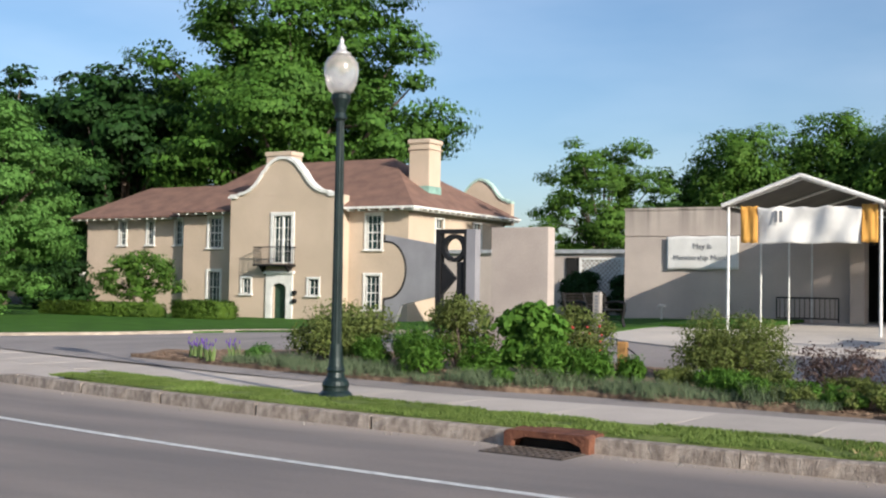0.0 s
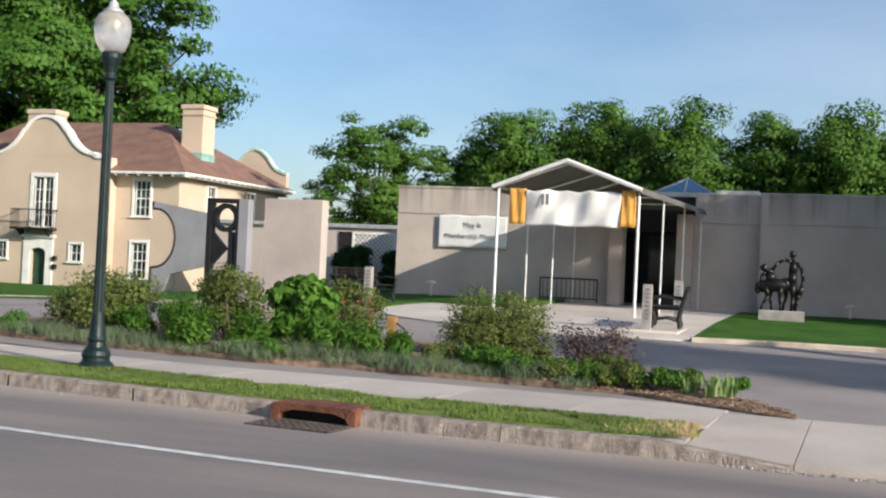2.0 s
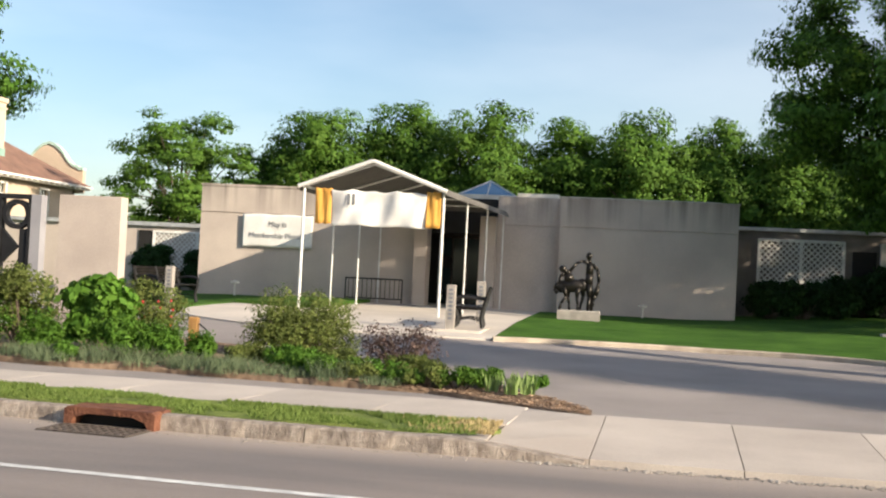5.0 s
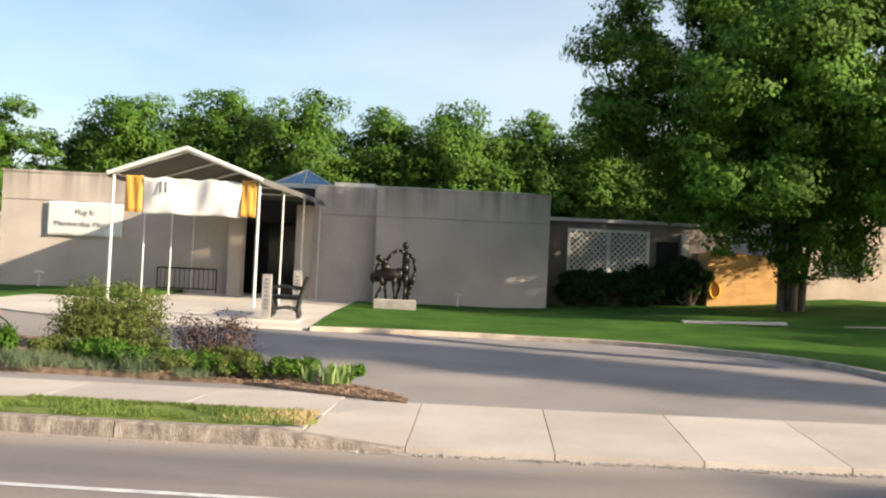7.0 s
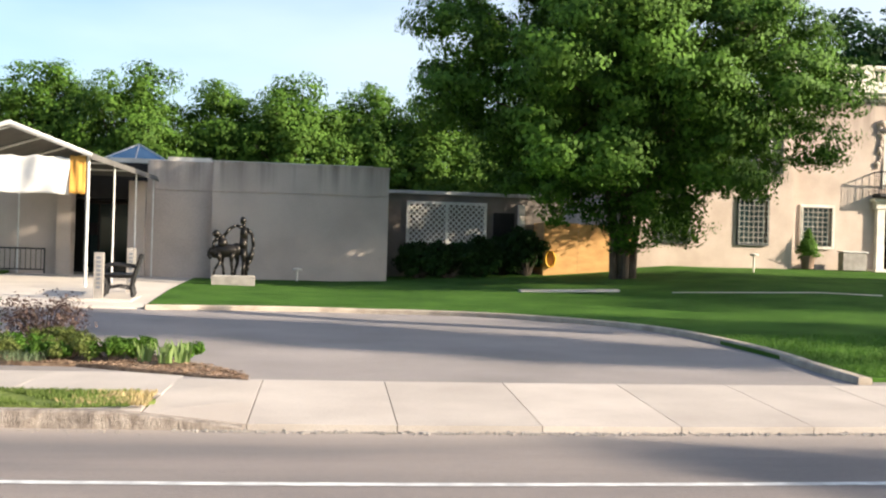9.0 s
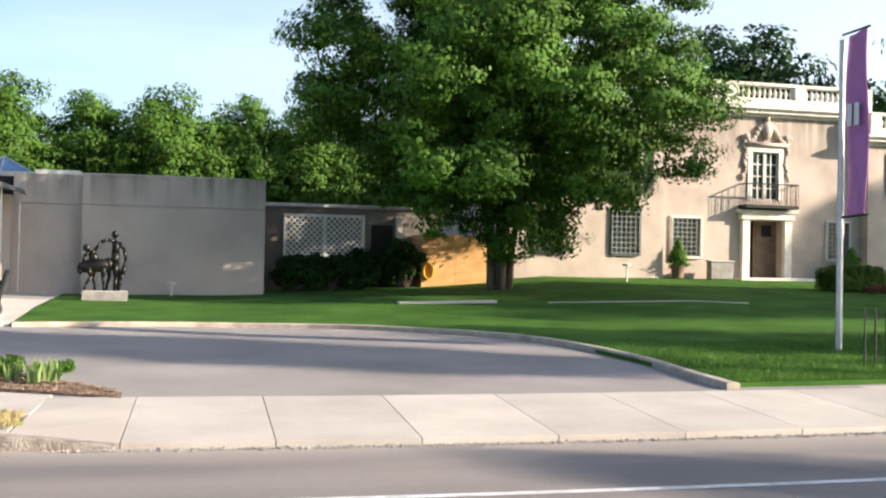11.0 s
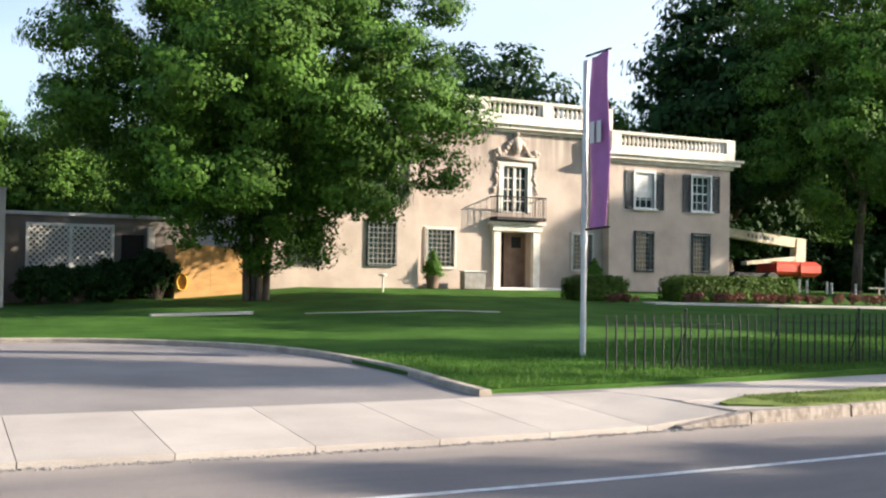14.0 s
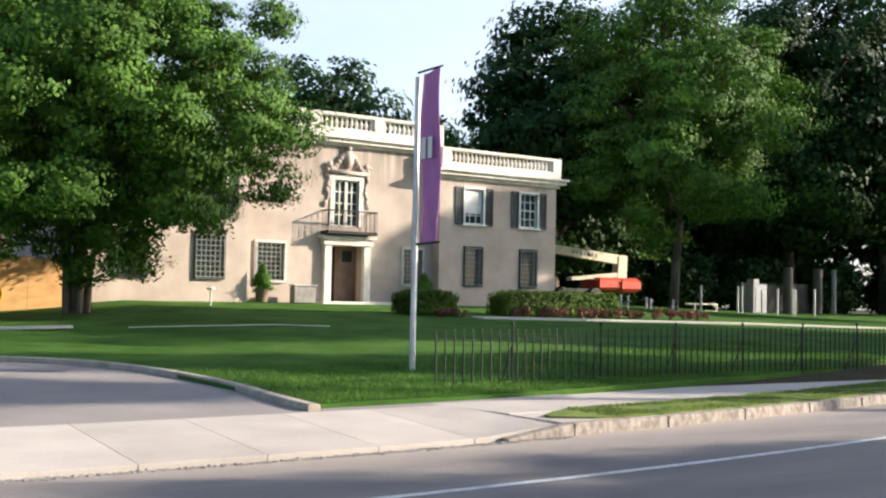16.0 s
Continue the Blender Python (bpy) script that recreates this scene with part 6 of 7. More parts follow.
hedge("clipped low green hedge before the mansion", 21.5, 23.6, 32.6, 33.9, 0.95, 201, 16000)
hedge("clipped long green hedge before the mansion", 25.6, 31.4, 32.6, 33.9, 1.0, 202, 30000)
hedge("clipped low hedge before the tan house", -49.2, -41.1, 43.0, 44.4, 0.78, 203, 18000, size=0.13)
hedge("clipped rounded hedge before the tan house", -40.6, -37.3, 43.8, 45.4, 0.98, 204, 10000, size=0.13)
rr = random.Random(9)
LEAF_RED = leaf_mat("red_bedding", (0.10, 0.05, 0.035), (0.24, 0.10, 0.07))
for i in range(16):
    x = 22.4 + i * 0.62
    if 23.6 < x < 25.0:
        continue
    bush("bedding_plant", "low reddish bedding plant at the hedge's foot", "plant", x, 32.0 + rr.uniform(-0.2, 0.2), grade(x, 32) + 0.07, 0.38, 0.35, 0.32, 260, 0.1, LEAF_RED, 300 + i, 6, "bedding plants")
for i in range(4):
    bush("bedding_plant", "low reddish bedding plant at the hedge's foot", "plant", 32.0 + i * 0.7, 31.6 - i * 0.1, grade(32, 32) + 0.07, 0.45, 0.4, 0.35, 260, 0.1, LEAF_RED, 330 + i, 6, "bedding plants")
sheet("garden_path", steps(23.4, 60, 1.2), lambda x: 31.0 - (x - 23.4) * 0.18, lambda x: 31.7 - (x - 23.4) * 0.18, 1, lambda x, y: grade(x, y) + 0.105, PLAZA, skirt=0.05, label="pale stone garden path across the lawn", category="path")
sheet("lawn_step", steps(6.6, 9.3, 0.6), lambda x: 29.9, lambda x: 30.25, 1, lambda x, y: grade(x, y) + 0.11, PLAZA, skirt=0.06, label="pale stone strip set in the lawn", category="path")


sheet("lawn_step", steps(10.5, 15.4, 0.7), lambda x: 29.1 - (x - 10.5) * 0.37, lambda x: 29.17 - (x - 10.5) * 0.37, 1, lambda x, y: grade(x, y) + 0.075, PLAZA, skirt=0.06, label="thin pale stone edging set in the lawn", category="path")


def cone_pot(x, y, h, seed):
    z = grade(x, y) + 0.08
    th = thing("potted_conifer", "clipped conical evergreen in a brown pot", "plant", "potted evergreens", (x, y, z))
    part("pot", Geo().lathe((0, 0, 0), [(0.2, 0), (0.27, 0.42), (0.3, 0.42), (0.3, 0.48), (0.25, 0.48)], 14), DOOR_BROWN, th)
    cs = [(0.12 * math.cos(k * 2.4) * (1 - k / 14), 0.12 * math.sin(k * 2.4) * (1 - k / 14), 0.55 + k * (h - 0.6) / 14) for k in range(14)]
    rs = [0.32 * (1 - k / 15) ** 0.8 for k in range(14)]
    ob = new("foliage", leaf_mesh("foliage", cs, rs, 3000, 0.08, LEAF_BRIGHT, seed, 0.6, (1, 1, 1), 0.1))
    ob.parent = th


cone_pot(19.25, 39.35, 1.55, 401)
cone_pot(26.55, 39.3, 1.35, 402)
bx = thing("utility_box", "grey weathered metal utility box", "box", "", (20.9, 39.2, grade(20.9, 39.2) + 0.07))
part("body", Geo().box(-0.45, -0.2, 0, 0.45, 0.2, 0.65, 0.02), GRANITE_TOP, bx)
part("lid", Geo().box(-0.5, -0.24, 0.652, 0.5, 0.24, 0.7, 0.01), ALU, bx)


def path_light(x, y, h):
    th = thing("path_light", "small pale metal lawn light", "lamp", "lawn lights", (x, y, grade(x, y) + 0.07))
    part("stem", Geo().tube((0, 0, -0.05), (0, 0, h - 0.08), 0.035, n=8), CREAM, th)
    part("shade", Geo().lathe((0, 0, h - 0.09), [(0.13, 0), (0.15, 0.03), (0.14, 0.07), (0.03, 0.1)], 12), CREAM, th)


path_light(16.0, 36.6, 0.62)
path_light(0.85, 36.3, 0.4)
path_light(-12.2, 36.0, 0.45)

# dark shrubs against the link buildings
for i, (x, y, rx, h) in enumerate(((4.9, 38.4, 0.95, 1.5), (5.9, 38.1, 1.0, 1.4), (7.0, 38.4, 1.0, 1.45), (8.7, 38.6, 0.8, 1.9), (8.0, 39.2, 0.7, 1.6), (-18.2, 43.5, 1.3, 2.2), (-16.4, 43.6, 1.2, 1.9), (-15.0, 43.8, 0.9, 1.6))):
    bush("evergreen_shrub", "dense dark evergreen shrub against the wall", "shrub", x, y, grade(x, y), rx, 0.8, h, 8000, 0.13, LEAF_DIMMED, 420 + i, 22, "dark shrubs")
tree("small_tree", "small spreading tree before the tan house", -45.2, 46.5, -0.35, 3.75, 2.7, 1.8, 0.09, 0.7, 9000, 0.15, LEAF_MID, 440, 30, spread=0.24)

# boom lift beside the mansion
LF = house_of("boom_lift", "red and cream boom lift parked under the trees", "boom lift", (42, 48, 1.3))
lz = grade(42, 48)
piece("chassis", Geo().box(40.2, 47.2, lz + 0.45, 43.6, 48.8, lz + 0.85, 0.05), IRON, LF)
for wx in (40.7, 43.1):
    for wy in (47.1, 48.9):
        wh = piece("wheel", Geo().tube((wx, wy - 0.15, lz + 0.45), (wx, wy + 0.15, lz + 0.45), 0.45, n=18), IRON, LF)
        piece("hub", Geo().tube((wx, wy - 0.17, lz + 0.45), (wx, wy + 0.17, lz + 0.45), 0.2, n=12), LIFT_CREAM, wh)
piece("turntable", Geo().box(43.6, 47.2, lz + 0.8, 45.4, 48.8, lz + 1.5, 0.15), LIFT_RED, LF, "red counterweight and engine cover")
piece("cover", Geo().box(45.2, 47.1, lz + 0.7, 46.65, 48.9, lz + 1.5, 0.2), LIFT_RED, LF)
piece("lower_boom", Geo().prism([(45.4, lz + 1.5), (46.1, lz + 1.5), (46.15, lz + 2.75), (45.5, lz + 2.75)], 47.7, 48.2).prism([(42.0, lz + 1.28), (45.4, lz + 1.55), (45.4, lz + 1.8), (42.0, lz + 1.46)], 47.72, 48.18), LIFT_CREAM, LF)
boom = piece("boom", Geo().prism([(34.5, lz + 3.75), (34.5, lz + 3.3), (45.6, lz + 2.28), (46.15, lz + 2.28), (46.15, lz + 2.78), (45.4, lz + 2.82)], 47.75, 48.15), LIFT_CREAM, LF, "cream telescopic boom")
for k in range(7):
    piece("writing_bar", Geo().box(42.0 + k * 0.28, 47.74, lz + 2.75 - k * 0.025, 42.18 + k * 0.28, 47.746, lz + 2.95 - k * 0.025), INK, boom)

# steel posts, bars, gate piers far off
far_posts = [(46.0, 42, 1.35), (50.6, 43.2, 1.4), (51.8, 42.8, 1.3), (52.4, 42.2, 1.4), (53.5, 42, 1.45), (53.95, 42.2, 1.4), (55.4, 42, 1.5), (49.2, 42.3, 1.4), (40.2, 42, 0.6), (40.7, 42, 0.55), (42.0, 42, 0.55), (42.3, 42, 0.5), (43.9, 42, 0.5)]
for x, y, h in far_posts:
    th = thing("steel_post", "pale upright steel post on the far lawn", "post", "steel posts", (x, y, grade(x, y) + 0.05))
    part("shaft", Geo().tube((0, 0, -0.1), (0, 0, h), 0.06, n=8), ALU, th)
    part("cap", Geo().lathe((0, 0, h), [(0.065, 0), (0.065, 0.03), (0.03, 0.06)], 8), ALU, th)
RL = house_of("low_rail", "low pale metal rail on the far lawn", "rail", (46, 44, 1.3))
piece("rail", Geo().box(45.9, 43.0, 1.68, 48.4, 43.08, 1.76).box(46.6, 43.0, 1.2, 46.68, 43.08, 1.68).box(48.32, 43.0, 1.2, 48.4, 43.08, 1.68).box(46.68, 43.0, 1.28, 48.32, 43.06, 1.35), LIFT_CREAM, RL)
CB = house_of("metal_cabinet", "pale metal cabinet under dark trees", "cabinet", (50.5, 45, 1.2))
piece("body", Geo().box(53.25, 44.6, 1.0, 54.4, 45.3, 2.95, 0.02), SCULPT_GREY, CB)
piece("door", Geo().box(53.4, 44.575, 1.3, 54.25, 44.598, 2.8, 0.008), SCULPT_GREY, CB)
piece("meter", Geo().box(53.4, 44.7, 2.952, 53.85, 45.2, 3.25, 0.02), SCULPT_GREY, CB)
PO = house_of("shaded_porch", "dim house porch with pale columns under trees", "porch", (62, 48, 1.0))
piece("wall", Geo().box(58.5, 50, 0.8, 66, 50.4, 3.2), DIM, PO)
for x in (60.5, 63.5, 65.2):
    piece("column", Geo().tube((x, 47.9, 0.8), (x, 47.9, 4.2), 0.3 if x < 65 else 0.16, n=12), DIM if x < 65 else GRANITE_TOP, PO)

# plants of the island
def spikes(name, label, category, x, y, n, r, h, width, material, seed, group="", lean=0.35, tip=None):
    """Upright blades or flower stalks from one root."""
    rng = random.Random(seed)
    th = thing(name, label, category, group, (x, y, grade(x, y) + 0.05))
    g, q = Geo(), Geo()
    for i in range(n):
        a, k = rng.uniform(0, 6.28), math.sqrt(rng.random()) * r
        bx_, by_ = k * math.cos(a), k * math.sin(a)
        hh = h * rng.uniform(0.6, 1.1)
        lx_, ly_ = rng.uniform(-lean, lean) * hh, rng.uniform(-lean, lean) * hh
        t = rng.uniform(0, 3.14)
        wx, wy = width * math.cos(t) / 2, width * math.sin(t) / 2
        g.add([(bx_ - wx, by_ - wy, 0), (bx_ + wx, by_ + wy, 0), (bx_ + lx_ * 0.45 + wx, by_ + ly_ * 0.45 + wy, hh * 0.6), (bx_ + lx_ * 0.45 - wx, by_ + ly_ * 0.45 - wy, hh * 0.6), (bx_ + lx_, by_ + ly_, hh)], [(0, 1, 2, 3), (3, 2, 4)])
        if tip and rng.random() < 0.7:
            q.ball((bx_ + lx_, by_ + ly_, hh), 0.022, 5, 4, (0.7, 0.7, 1.7))
    part("foliage", g, material, th)
    if tip and q.v:
        part("flower_spray", q, tip, th)
    return th


bush("round_shrub", "broad olive-green shrub in the bed", "shrub", -11.2, 16.2, 0.24, 1.05, 0.75, 1.1, 9000, 0.06, LEAF_OLIVE, 501, 34)
bush("rose_bush", "tall loose shrub with reddish stems", "shrub", -8.6, 15.9, 0.22, 0.62, 0.5, 1.45, 6500, 0.055, LEAF_OLIVE, 502, 28)
bush("large_leaf_shrub", "lush bright green large-leaved shrub", "shrub", -7.45, 15.9, 0.22, 0.62, 0.5, 1.25, 2300, 0.14, LEAF_BRIGHT, 507, 15, wide=0.7)
rose = bush("rose_bush", "loose rose bush with a few red flowers", "shrub", -7.0, 16.9, 0.25, 0.64, 0.5, 1.2, 5000, 0.05, LEAF_OLIVE, 504, 26)
g = Geo()
rr = random.Random(3)
for i in range(14):
    g.ball((rr.uniform(-0.2, 0.55), rr.uniform(-0.5, -0.1), rr.uniform(0.35, 0.8)), 0.019, 6, 4)
part("blossoms", g, PETAL, rose, "small red roses")
for i, (x, y, rx, h) in enumerate(((-8.7, 14.9, 0.5, 0.72), (-7.85, 15.0, 0.33, 0.6), (-6.75, 15.0, 0.45, 0.62), (-6.1, 15.1, 0.4, 0.52), (-9.45, 15.8, 0.5, 0.7), (-5.6, 15.2, 0.22, 0.4), (-10.2, 15.7, 0.35, 0.5))):
    th = bush("leafy_perennial", "dense bright green leafy perennial", "plant", x, y, grade(x, y) + 0.05, rx, rx * 0.8, h * 0.9, 2200, 0.085, LEAF_BRIGHT, 510 + i, 20, "leafy perennials", wide=0.24)
    stalks = Geo()
    prng = random.Random(800 + i)
    for q in range(90):
        a, r_ = prng.uniform(0, 6.28), math.sqrt(prng.random()) * rx * 0.9
        bx_, by_, hh = r_ * math.cos(a), r_ * 0.8 * math.sin(a), h * prng.uniform(0.7, 1.05)
        for lev in range(7):
            z_ = hh * (0.35 + 0.65 * lev / 6)
            b_ = prng.uniform(0, 6.28)
            ux, uy = math.cos(b_) * 0.07, math.sin(b_) * 0.07
            stalks.add([(bx_, by_, z_), (bx_ + ux * 0.5 - uy * 0.17, by_ + uy * 0.5 + ux * 0.17, z_ + 0.035), (bx_ + ux, by_ + uy, z_ + 0.03), (bx_ + ux * 0.5 + uy * 0.17, by_ + uy * 0.5 - ux * 0.17, z_ + 0.035)], [(0, 1, 2, 3)])
    tagged(part("leafy_stalk", stalks, LEAF_BRIGHT, th), kind="stuff")
bush("round_shrub", "rounded olive shrub with twiggy top", "shrub", -4.5, 16.3, 0.24, 0.9, 0.7, 1.12, 19000, 0.04, LEAF_OLIVE, 530, 60)
bush("purple_shrub", "low purple-leaved twiggy shrub", "shrub", -2.9, 15.7, 0.2, 0.7, 0.5, 0.8, 2200, 0.045, LEAF_PURPLE, 531, 30)
for i, (x, y, rx, h) in enumerate(((-3.5, 14.4, 0.5, 0.32), (-2.9, 14.5, 0.45, 0.3), (-2.35, 14.25, 0.5, 0.3), (-1.85, 14.2, 0.4, 0.26), (-3.9, 14.8, 0.4, 0.34), (-2.6, 15.0, 0.5, 0.3), (-12.4, 15.5, 0.45, 0.35), (-7.2, 14.45, 0.2, 0.24), (-3.2, 13.95, 0.4, 0.22), (-2.5, 13.85, 0.4, 0.2), (-4.3, 15.2, 0.5, 0.34), (-3.6, 15.3, 0.45, 0.36), (-1.5, 14.6, 0.4, 0.24), (-1.0, 14.5, 0.3, 0.16), (-5.0, 15.3, 0.4, 0.34))):
    y = max(y, bed_low(x) + rx * 0.6)
    bush("ground_cover", "low leafy green ground cover", "plant", x, y, grade(x, y) + 0.04, rx, rx * 0.7, h * 0.8, 3600, 0.036, LEAF_BRIGHT if i % 3 == 1 else LEAF_OLIVE if i % 3 == 2 else LEAF_MID if i != 6 else LEAF_LIGHT, 540 + i, 14, "ground cover")
lav = random.Random(77)
k = 0
for x, n in [(-12.6 + 0.46 * q, 2 if q % 3 else 1) for q in range(22)]:
    for j in range(n):
        y = bed_low(x) + 0.17 + j * 0.42 + lav.uniform(-0.12, 0.12)
        spikes("lavender", "grey-green lavender clump in the bed", "plant", x + lav.uniform(-0.15, 0.15), y, 300, 0.29, lav.uniform(0.11, 0.27), 0.006, LEAF_GREYGREEN, 600 + k, "lavender clumps", 0.7, None)
        k += 1
for i, (x, y) in enumerate(((-1.2, 13.95), (-1.45, 14.1), (-1.0, 14.05), (-13.2, 15.3), (-13.6, 15.5), (-12.9, 15.6), (-14.0, 15.8))):
    spikes("iris", "clump of upright sword-shaped iris leaves", "plant", x, y, 16, 0.09, 0.27 if x > -5 else 0.33, 0.035, LEAF_IRIS, 700 + i, "irises", 0.3, PETAL_VIOLET if x < -5 else None)
# bits of bark and dry leaves on the bed and along the gutter
g = Geo()
rr = random.Random(21)
for i in range(3400):
    x = rr.uniform(-15, -0.25) if i < 2600 else rr.uniform(-3.5, -0.25)
    lo, hi = bed_low(x), bed_high(x)
    y = lo + (hi - lo) * rr.random() ** 1.6
    z = bed_z(x, y) + 0.008
    a, s = rr.uniform(0, 3.14), rr.uniform(0.02, 0.05)
    g.add([(x - s * math.cos(a), y - s * math.sin(a), z), (x + s * 0.3 * math.sin(a), y - s * 0.3 * math.cos(a), z + 0.012), (x + s * math.cos(a), y + s * math.sin(a), z + 0.006), (x - s * 0.3 * math.sin(a), y + s * 0.3 * math.cos(a), z + 0.014)], [(0, 1, 2, 3)])
tagged(part("bark_mulch", g, mat("bark_bits", (0.36, 0.25, 0.17), (0.20, 0.13, 0.09), 5, 1, 0, 0.2, island=0.6)), "scattered bark chips and dry leaves on the bed", "mulch", kind="stuff")
g = Geo()
for i in range(900):
    x = rr.uniform(-0.8, 9.3)
    y = 10.14 + bend(x) + rr.gauss(0, 0.035)
    s = rr.uniform(0.008, 0.024)
    g.ball((x, y, 0.006), s, 5, 3, (1, 1, 0.5))
for i in range(260):
    x = rr.uniform(-14, -1)
    y = 10.1 + bend(x) - abs(rr.gauss(0, 0.09))
    g.ball((x, y, 0.004), rr.uniform(0.006, 0.016), 5, 3, (1, 1, 0.5))
tagged(part("gutter_gravel", g, GRANITE_TOP), "loose grit along the gutter", "gravel", kind="stuff")


# grass blades on the verge and along the lawn's near edge
def blades(name, label, places, h, material, seed):
    rng = np.random.default_rng(seed)
    p = np.array(places)
    n = len(p)
    a = rng.random(n) * 6.28
    hh = h * (0.5 + rng.random(n))
    w = 0.006 + 0.006 * rng.random(n)
    dx, dy = np.cos(a) * w, np.sin(a) * w
    lx_, ly_ = rng.normal(size=n) * hh * 0.4, rng.normal(size=n) * hh * 0.4
    v = np.stack([p + np.stack([-dx, -dy, 0 * a], 1), p + np.stack([dx, dy, 0 * a], 1), p + np.stack([lx_, ly_, hh], 1)], 1).reshape(-1, 3)
    me = bpy.data.meshes.new(name)
    me.vertices.add(3 * n)
    me.vertices.foreach_set("co", v.ravel())
    me.loops.add(3 * n)
    me.loops.foreach_set("vertex_index", np.arange(3 * n, dtype=np.int32))
    me.polygons.add(n)
    me.polygons.foreach_set("loop_start", np.arange(0, 3 * n, 3, dtype=np.int32))
    me.update(calc_edges=True)
    me.materials.append(material)
    tagged(new(name, me), label, "grass", kind="stuff")


rng = np.random.default_rng(5)
pl_ = []
while len(pl_) < 60000:
    x = rng.uniform(-13.7, -1.2) if rng.random() < 0.62 else rng.uniform(10.4, 30)
    y = 10.41 + bend(x) + rng.random() * 1.1
    if noise.noise((x * 1.6, y * 2.0, 3.0)) > -0.28 + 0.25 * rng.random():
        pl_.append((x, y, 0.165))
blades("verge_grass", "patchy grass blades on the verge", pl_, 0.03, GRASS_BLADE, 6)
pl_ = []
for i in range(45000):
    x = rng.uniform(7.5, 26)
    y = 13.3 + bend(x) + rng.random() ** 1.4 * 5
    pl_.append((x, y, grade(x, y) + 0.06))
blades("lawn_grass", "mown grass blades along the lawn's edge", pl_, 0.05, leaf_mat("lawn_blade", (0.045, 0.11, 0.015), (0.10, 0.20, 0.035), 0.3), 7)
pl_ = []
for i in range(900):
    x = -1.05 - abs(rng.normal()) * 0.3
    y = 10.5 + bend(x) + rng.random() * 0.95
    if x > -2.2:
        pl_.append((x, y, 0.166))
blades("dry_grass", "dry yellow grass at the verge's end", pl_, 0.04, DRY, 8)

# granite kerb stones, sidewalk flags and drive apron, piece by piece
KB = new("street_kerb")
tagged(KB, "rough granite kerb stones along the street", "kerb", kind="structure")
shapes = []
for s in range(5):
    rr = random.Random(900 + s)
    g = Geo()
    n = 10
    for i in range(n + 1):
        x = -0.905 + 1.81 * i / n
        j = lambda a: rr.uniform(-a, a)
        g.v += [(x, -0.005 + j(0.012), -0.12), (x, 0.005 + j(0.014), 0.06 + j(0.01)), (x, 0.012 + j(0.01), 0.135 + j(0.006)), (x, 0.03 + j(0.004), 0.152), (x, 0.155, 0.153), (x, 0.155, -0.12)]
    for i in range(n):
        for k in range(5):
            g.f.append((i * 6 + k, i * 6 + 6 + k, i * 6 + 7 + k, i * 6 + k + 1))
    g.f += [tuple(range(6)), tuple(range(n * 6, n * 6 + 6))]
    shapes.append(mesh("kerb_stone", g, GRANITE))
i = 0
for cx in [-13.41, -11.58, -9.75, -7.92, -6.09, -3.5, -2.05] + [10.3 + 1.83 * k for k in range(18)]:
    ob = new("kerb_stone", shapes[i % 5])
    ob.parent = KB
    ob.location = (cx, 10.2 + bend(cx) + (0.004 if cx == -2.05 else 0), 0)
    ob.rotation_euler = (0, 0, math.atan(0.0144 * (cx - 2.2)))
    if cx in (-3.5, -2.05):
        ob.scale = (0.797, 1, 1)
    i += 1


def drop_kerb(x0, z0, x1, z1):
    g = Geo()
    for x, z in ((x0, z0), (x1, z1)):
        y = 10.2 + bend(x)
        g.v += [(x, y, -0.1), (x, y + 0.01, z - 0.01), (x, y + 0.03, z), (x, y + 0.16, z), (x, y + 0.16, -0.1)]
    g.f = [(k, k + 5, k + 6, k + 1) for k in range(4)] + [(0, 1, 2, 3, 4), (5, 6, 7, 8, 9)]
    part("drop_kerb", g, GRANITE, KB)


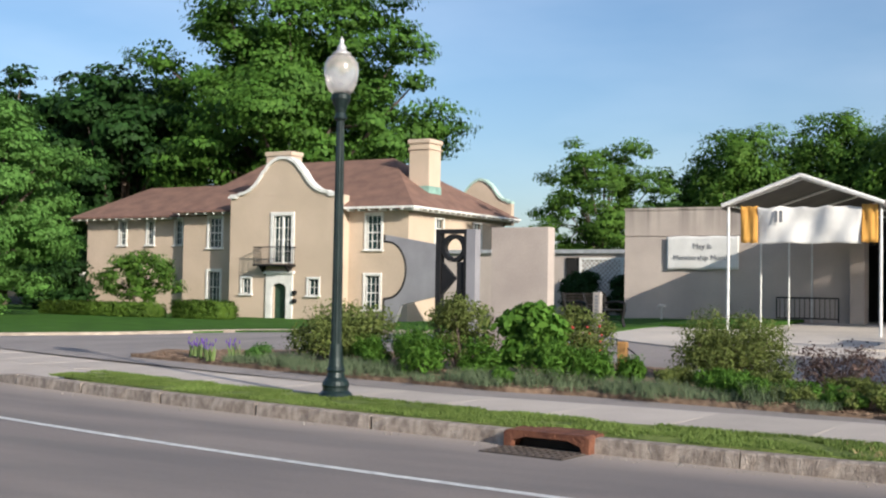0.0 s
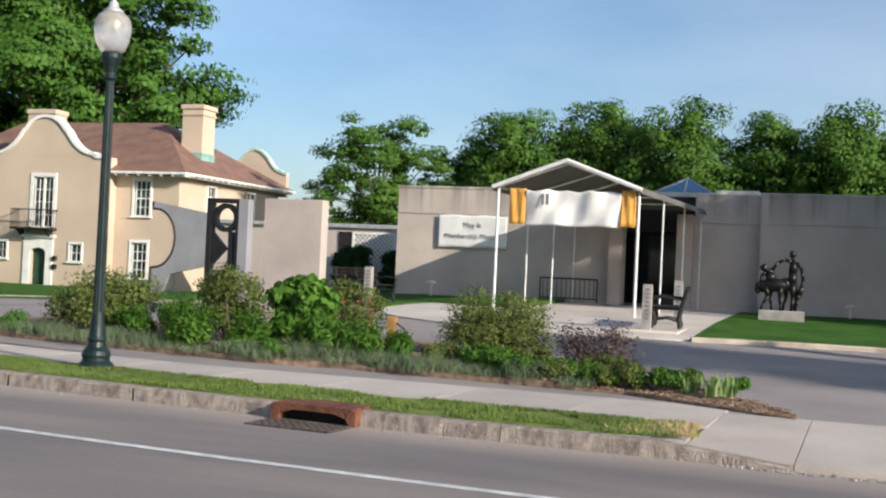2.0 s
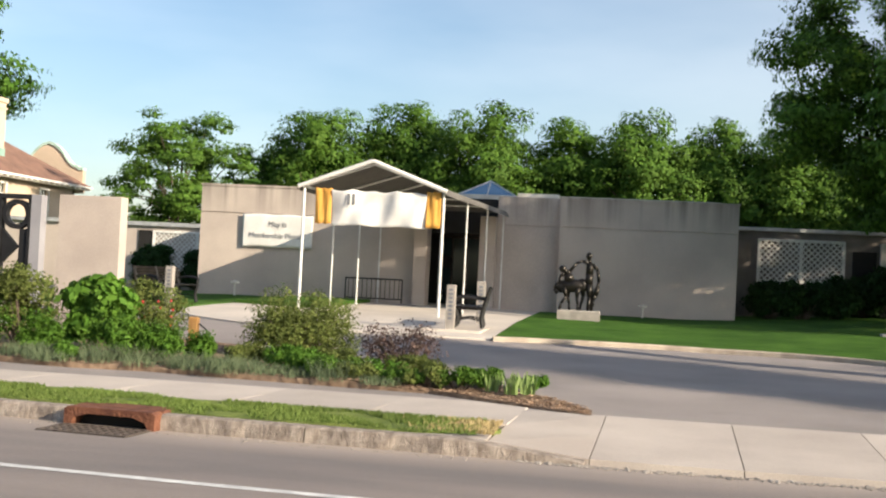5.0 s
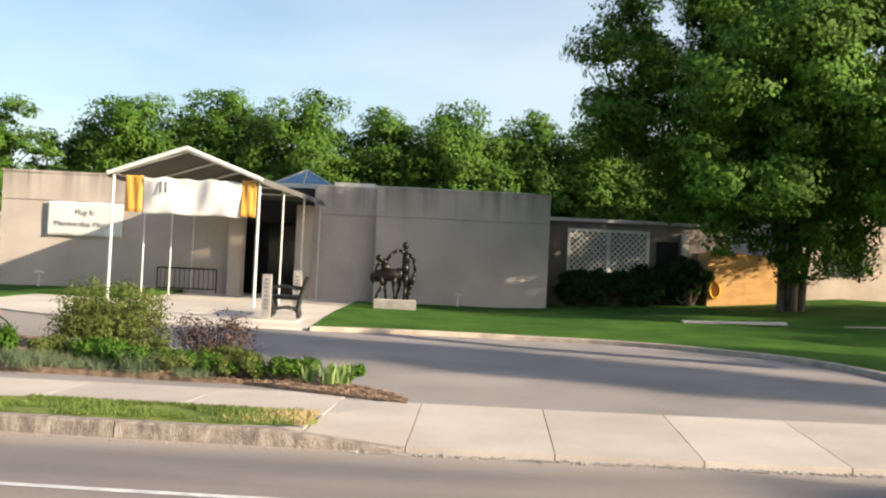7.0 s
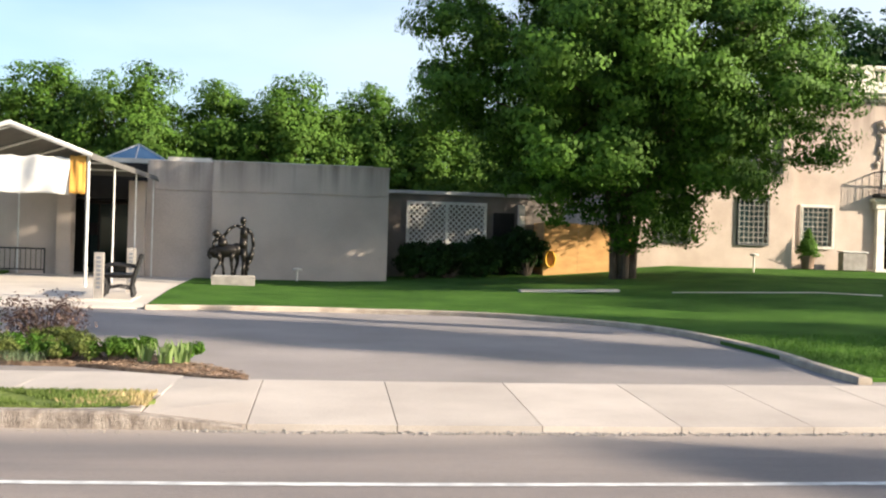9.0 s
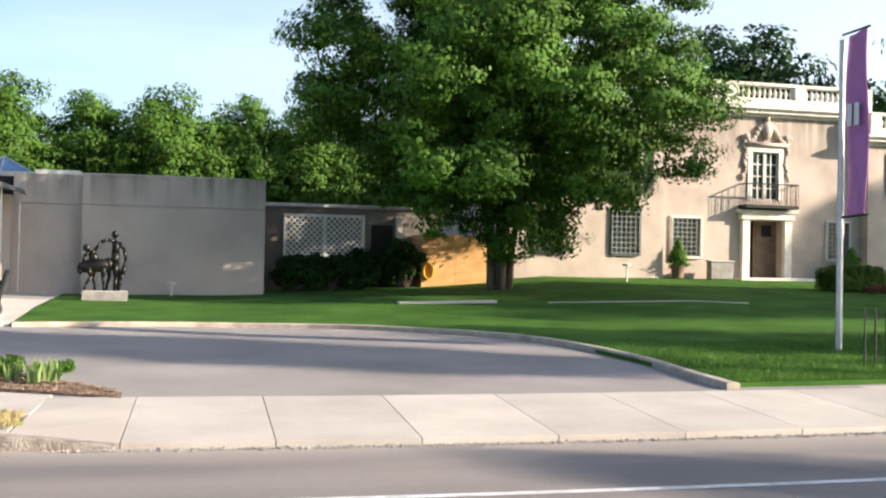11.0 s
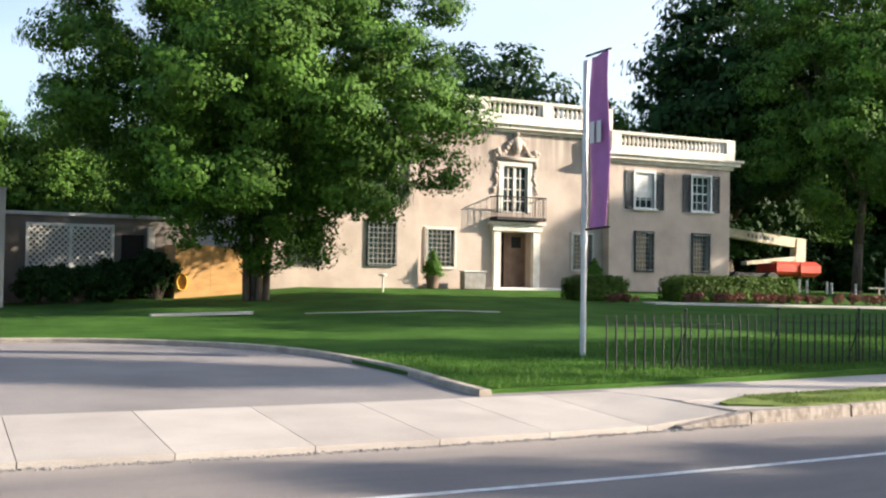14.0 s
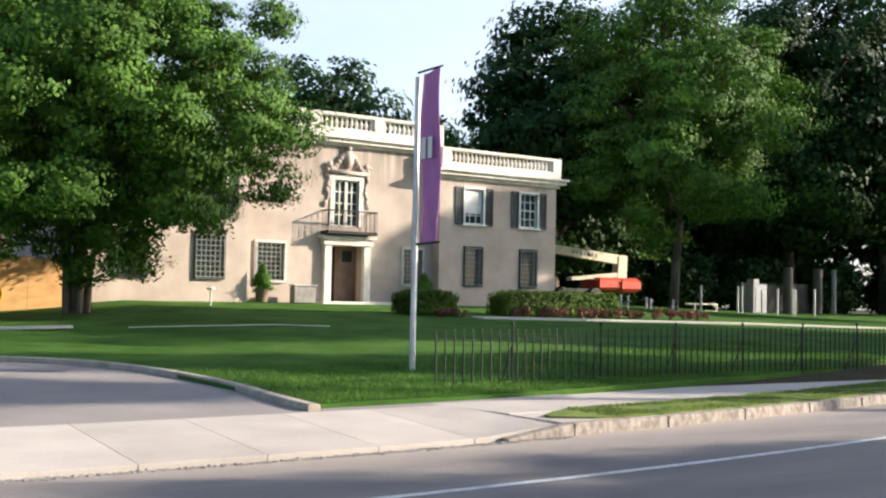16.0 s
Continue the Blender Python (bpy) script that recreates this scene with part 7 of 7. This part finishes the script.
drop_kerb(-1.33, 0.153, -0.2, 0.03)
drop_kerb(9.38, 0.153, 8.3, 0.03)
drop_kerb(-14.32, 0.153, -16.2, 0.03)
PV = new("sidewalk")
tagged(PV, "pale concrete sidewalk of square flags", "sidewalk", kind="structure")
flag = Geo().box(-0.746, -0.0, -0.1, 0.746, 2.25, 0.15, 0.01)
flag_me = mesh("flagstone", flag, CONCRETE)
cx = -40.755
while cx < 44:
    if not (-0.95 < cx + 0.75 and cx - 0.75 < 9.2):
        ob = new("flagstone", flag_me)
        ob.parent = PV
        ob.location = (cx, 11.5 + bend(cx), 0.0)
        ob.rotation_euler = (0, 0, math.atan(0.0144 * (cx - 2.2)) if abs(cx - 2.2) < 22 else math.copysign(math.atan(0.317), cx))
        cx += 1.5
    elif cx < 0:
        cx = 10.16
    else:
        cx += 1.5
edges = [-1.02, -0.1] + [-0.1 + 1.345 * k for k in range(1, 8)]
for a, b in zip(edges, edges[1:]):
    g = Geo()
    for x, e in ((a, 0.005), (b, -0.005)):
        lowz = 0.038 if 0 <= x + 0.3 <= 8.7 else 0.13
        for y, z in ((10.37, lowz), (11.6, lowz + (0.152 - lowz) * 0.5), (12.88, 0.152)):
            xx = x + e + 0.05 * (y - 11.6)
            g.v += [(xx, y + bend(x), z), (xx, y + bend(x), z - 0.15)]
    for k in (0, 2):
        g.f += [(k, k + 2, k + 8, k + 6), (k + 1, k + 7, k + 9, k + 3), (k, k + 1, k + 3, k + 2), (k + 6, k + 8, k + 9, k + 7)]
    g.f += [(0, 6, 7, 1), (4, 5, 11, 10)]
    part("apron_slab", g, CONCRETE, PV)
for a, b in ((-1.8, -1.09), (9.4, 10.4)):
    g = Geo()
    for x in (a, b):
        for y in (10.365, 11.495):
            g.v += [(x, y + bend(x), 0.14), (x, y + bend(x), -0.05)]
    g.f = [(0, 2, 6, 4), (1, 5, 7, 3), (0, 4, 5, 1), (2, 3, 7, 6), (0, 1, 3, 2), (4, 6, 7, 5)]
    part("apron_slab", g, CONCRETE, PV)
sheet("left_apron", steps(-24, -13.8, 0.8), lambda x: 10.37 + bend(x), lambda x: 11.49 + bend(x), 2, lambda x, y: 0.04 + 0.1 * (y - 10.37 - bend(x)) / 1.12, CONCRETE, skirt=0.1, label="concrete apron at the drive's far mouth", category="apron")
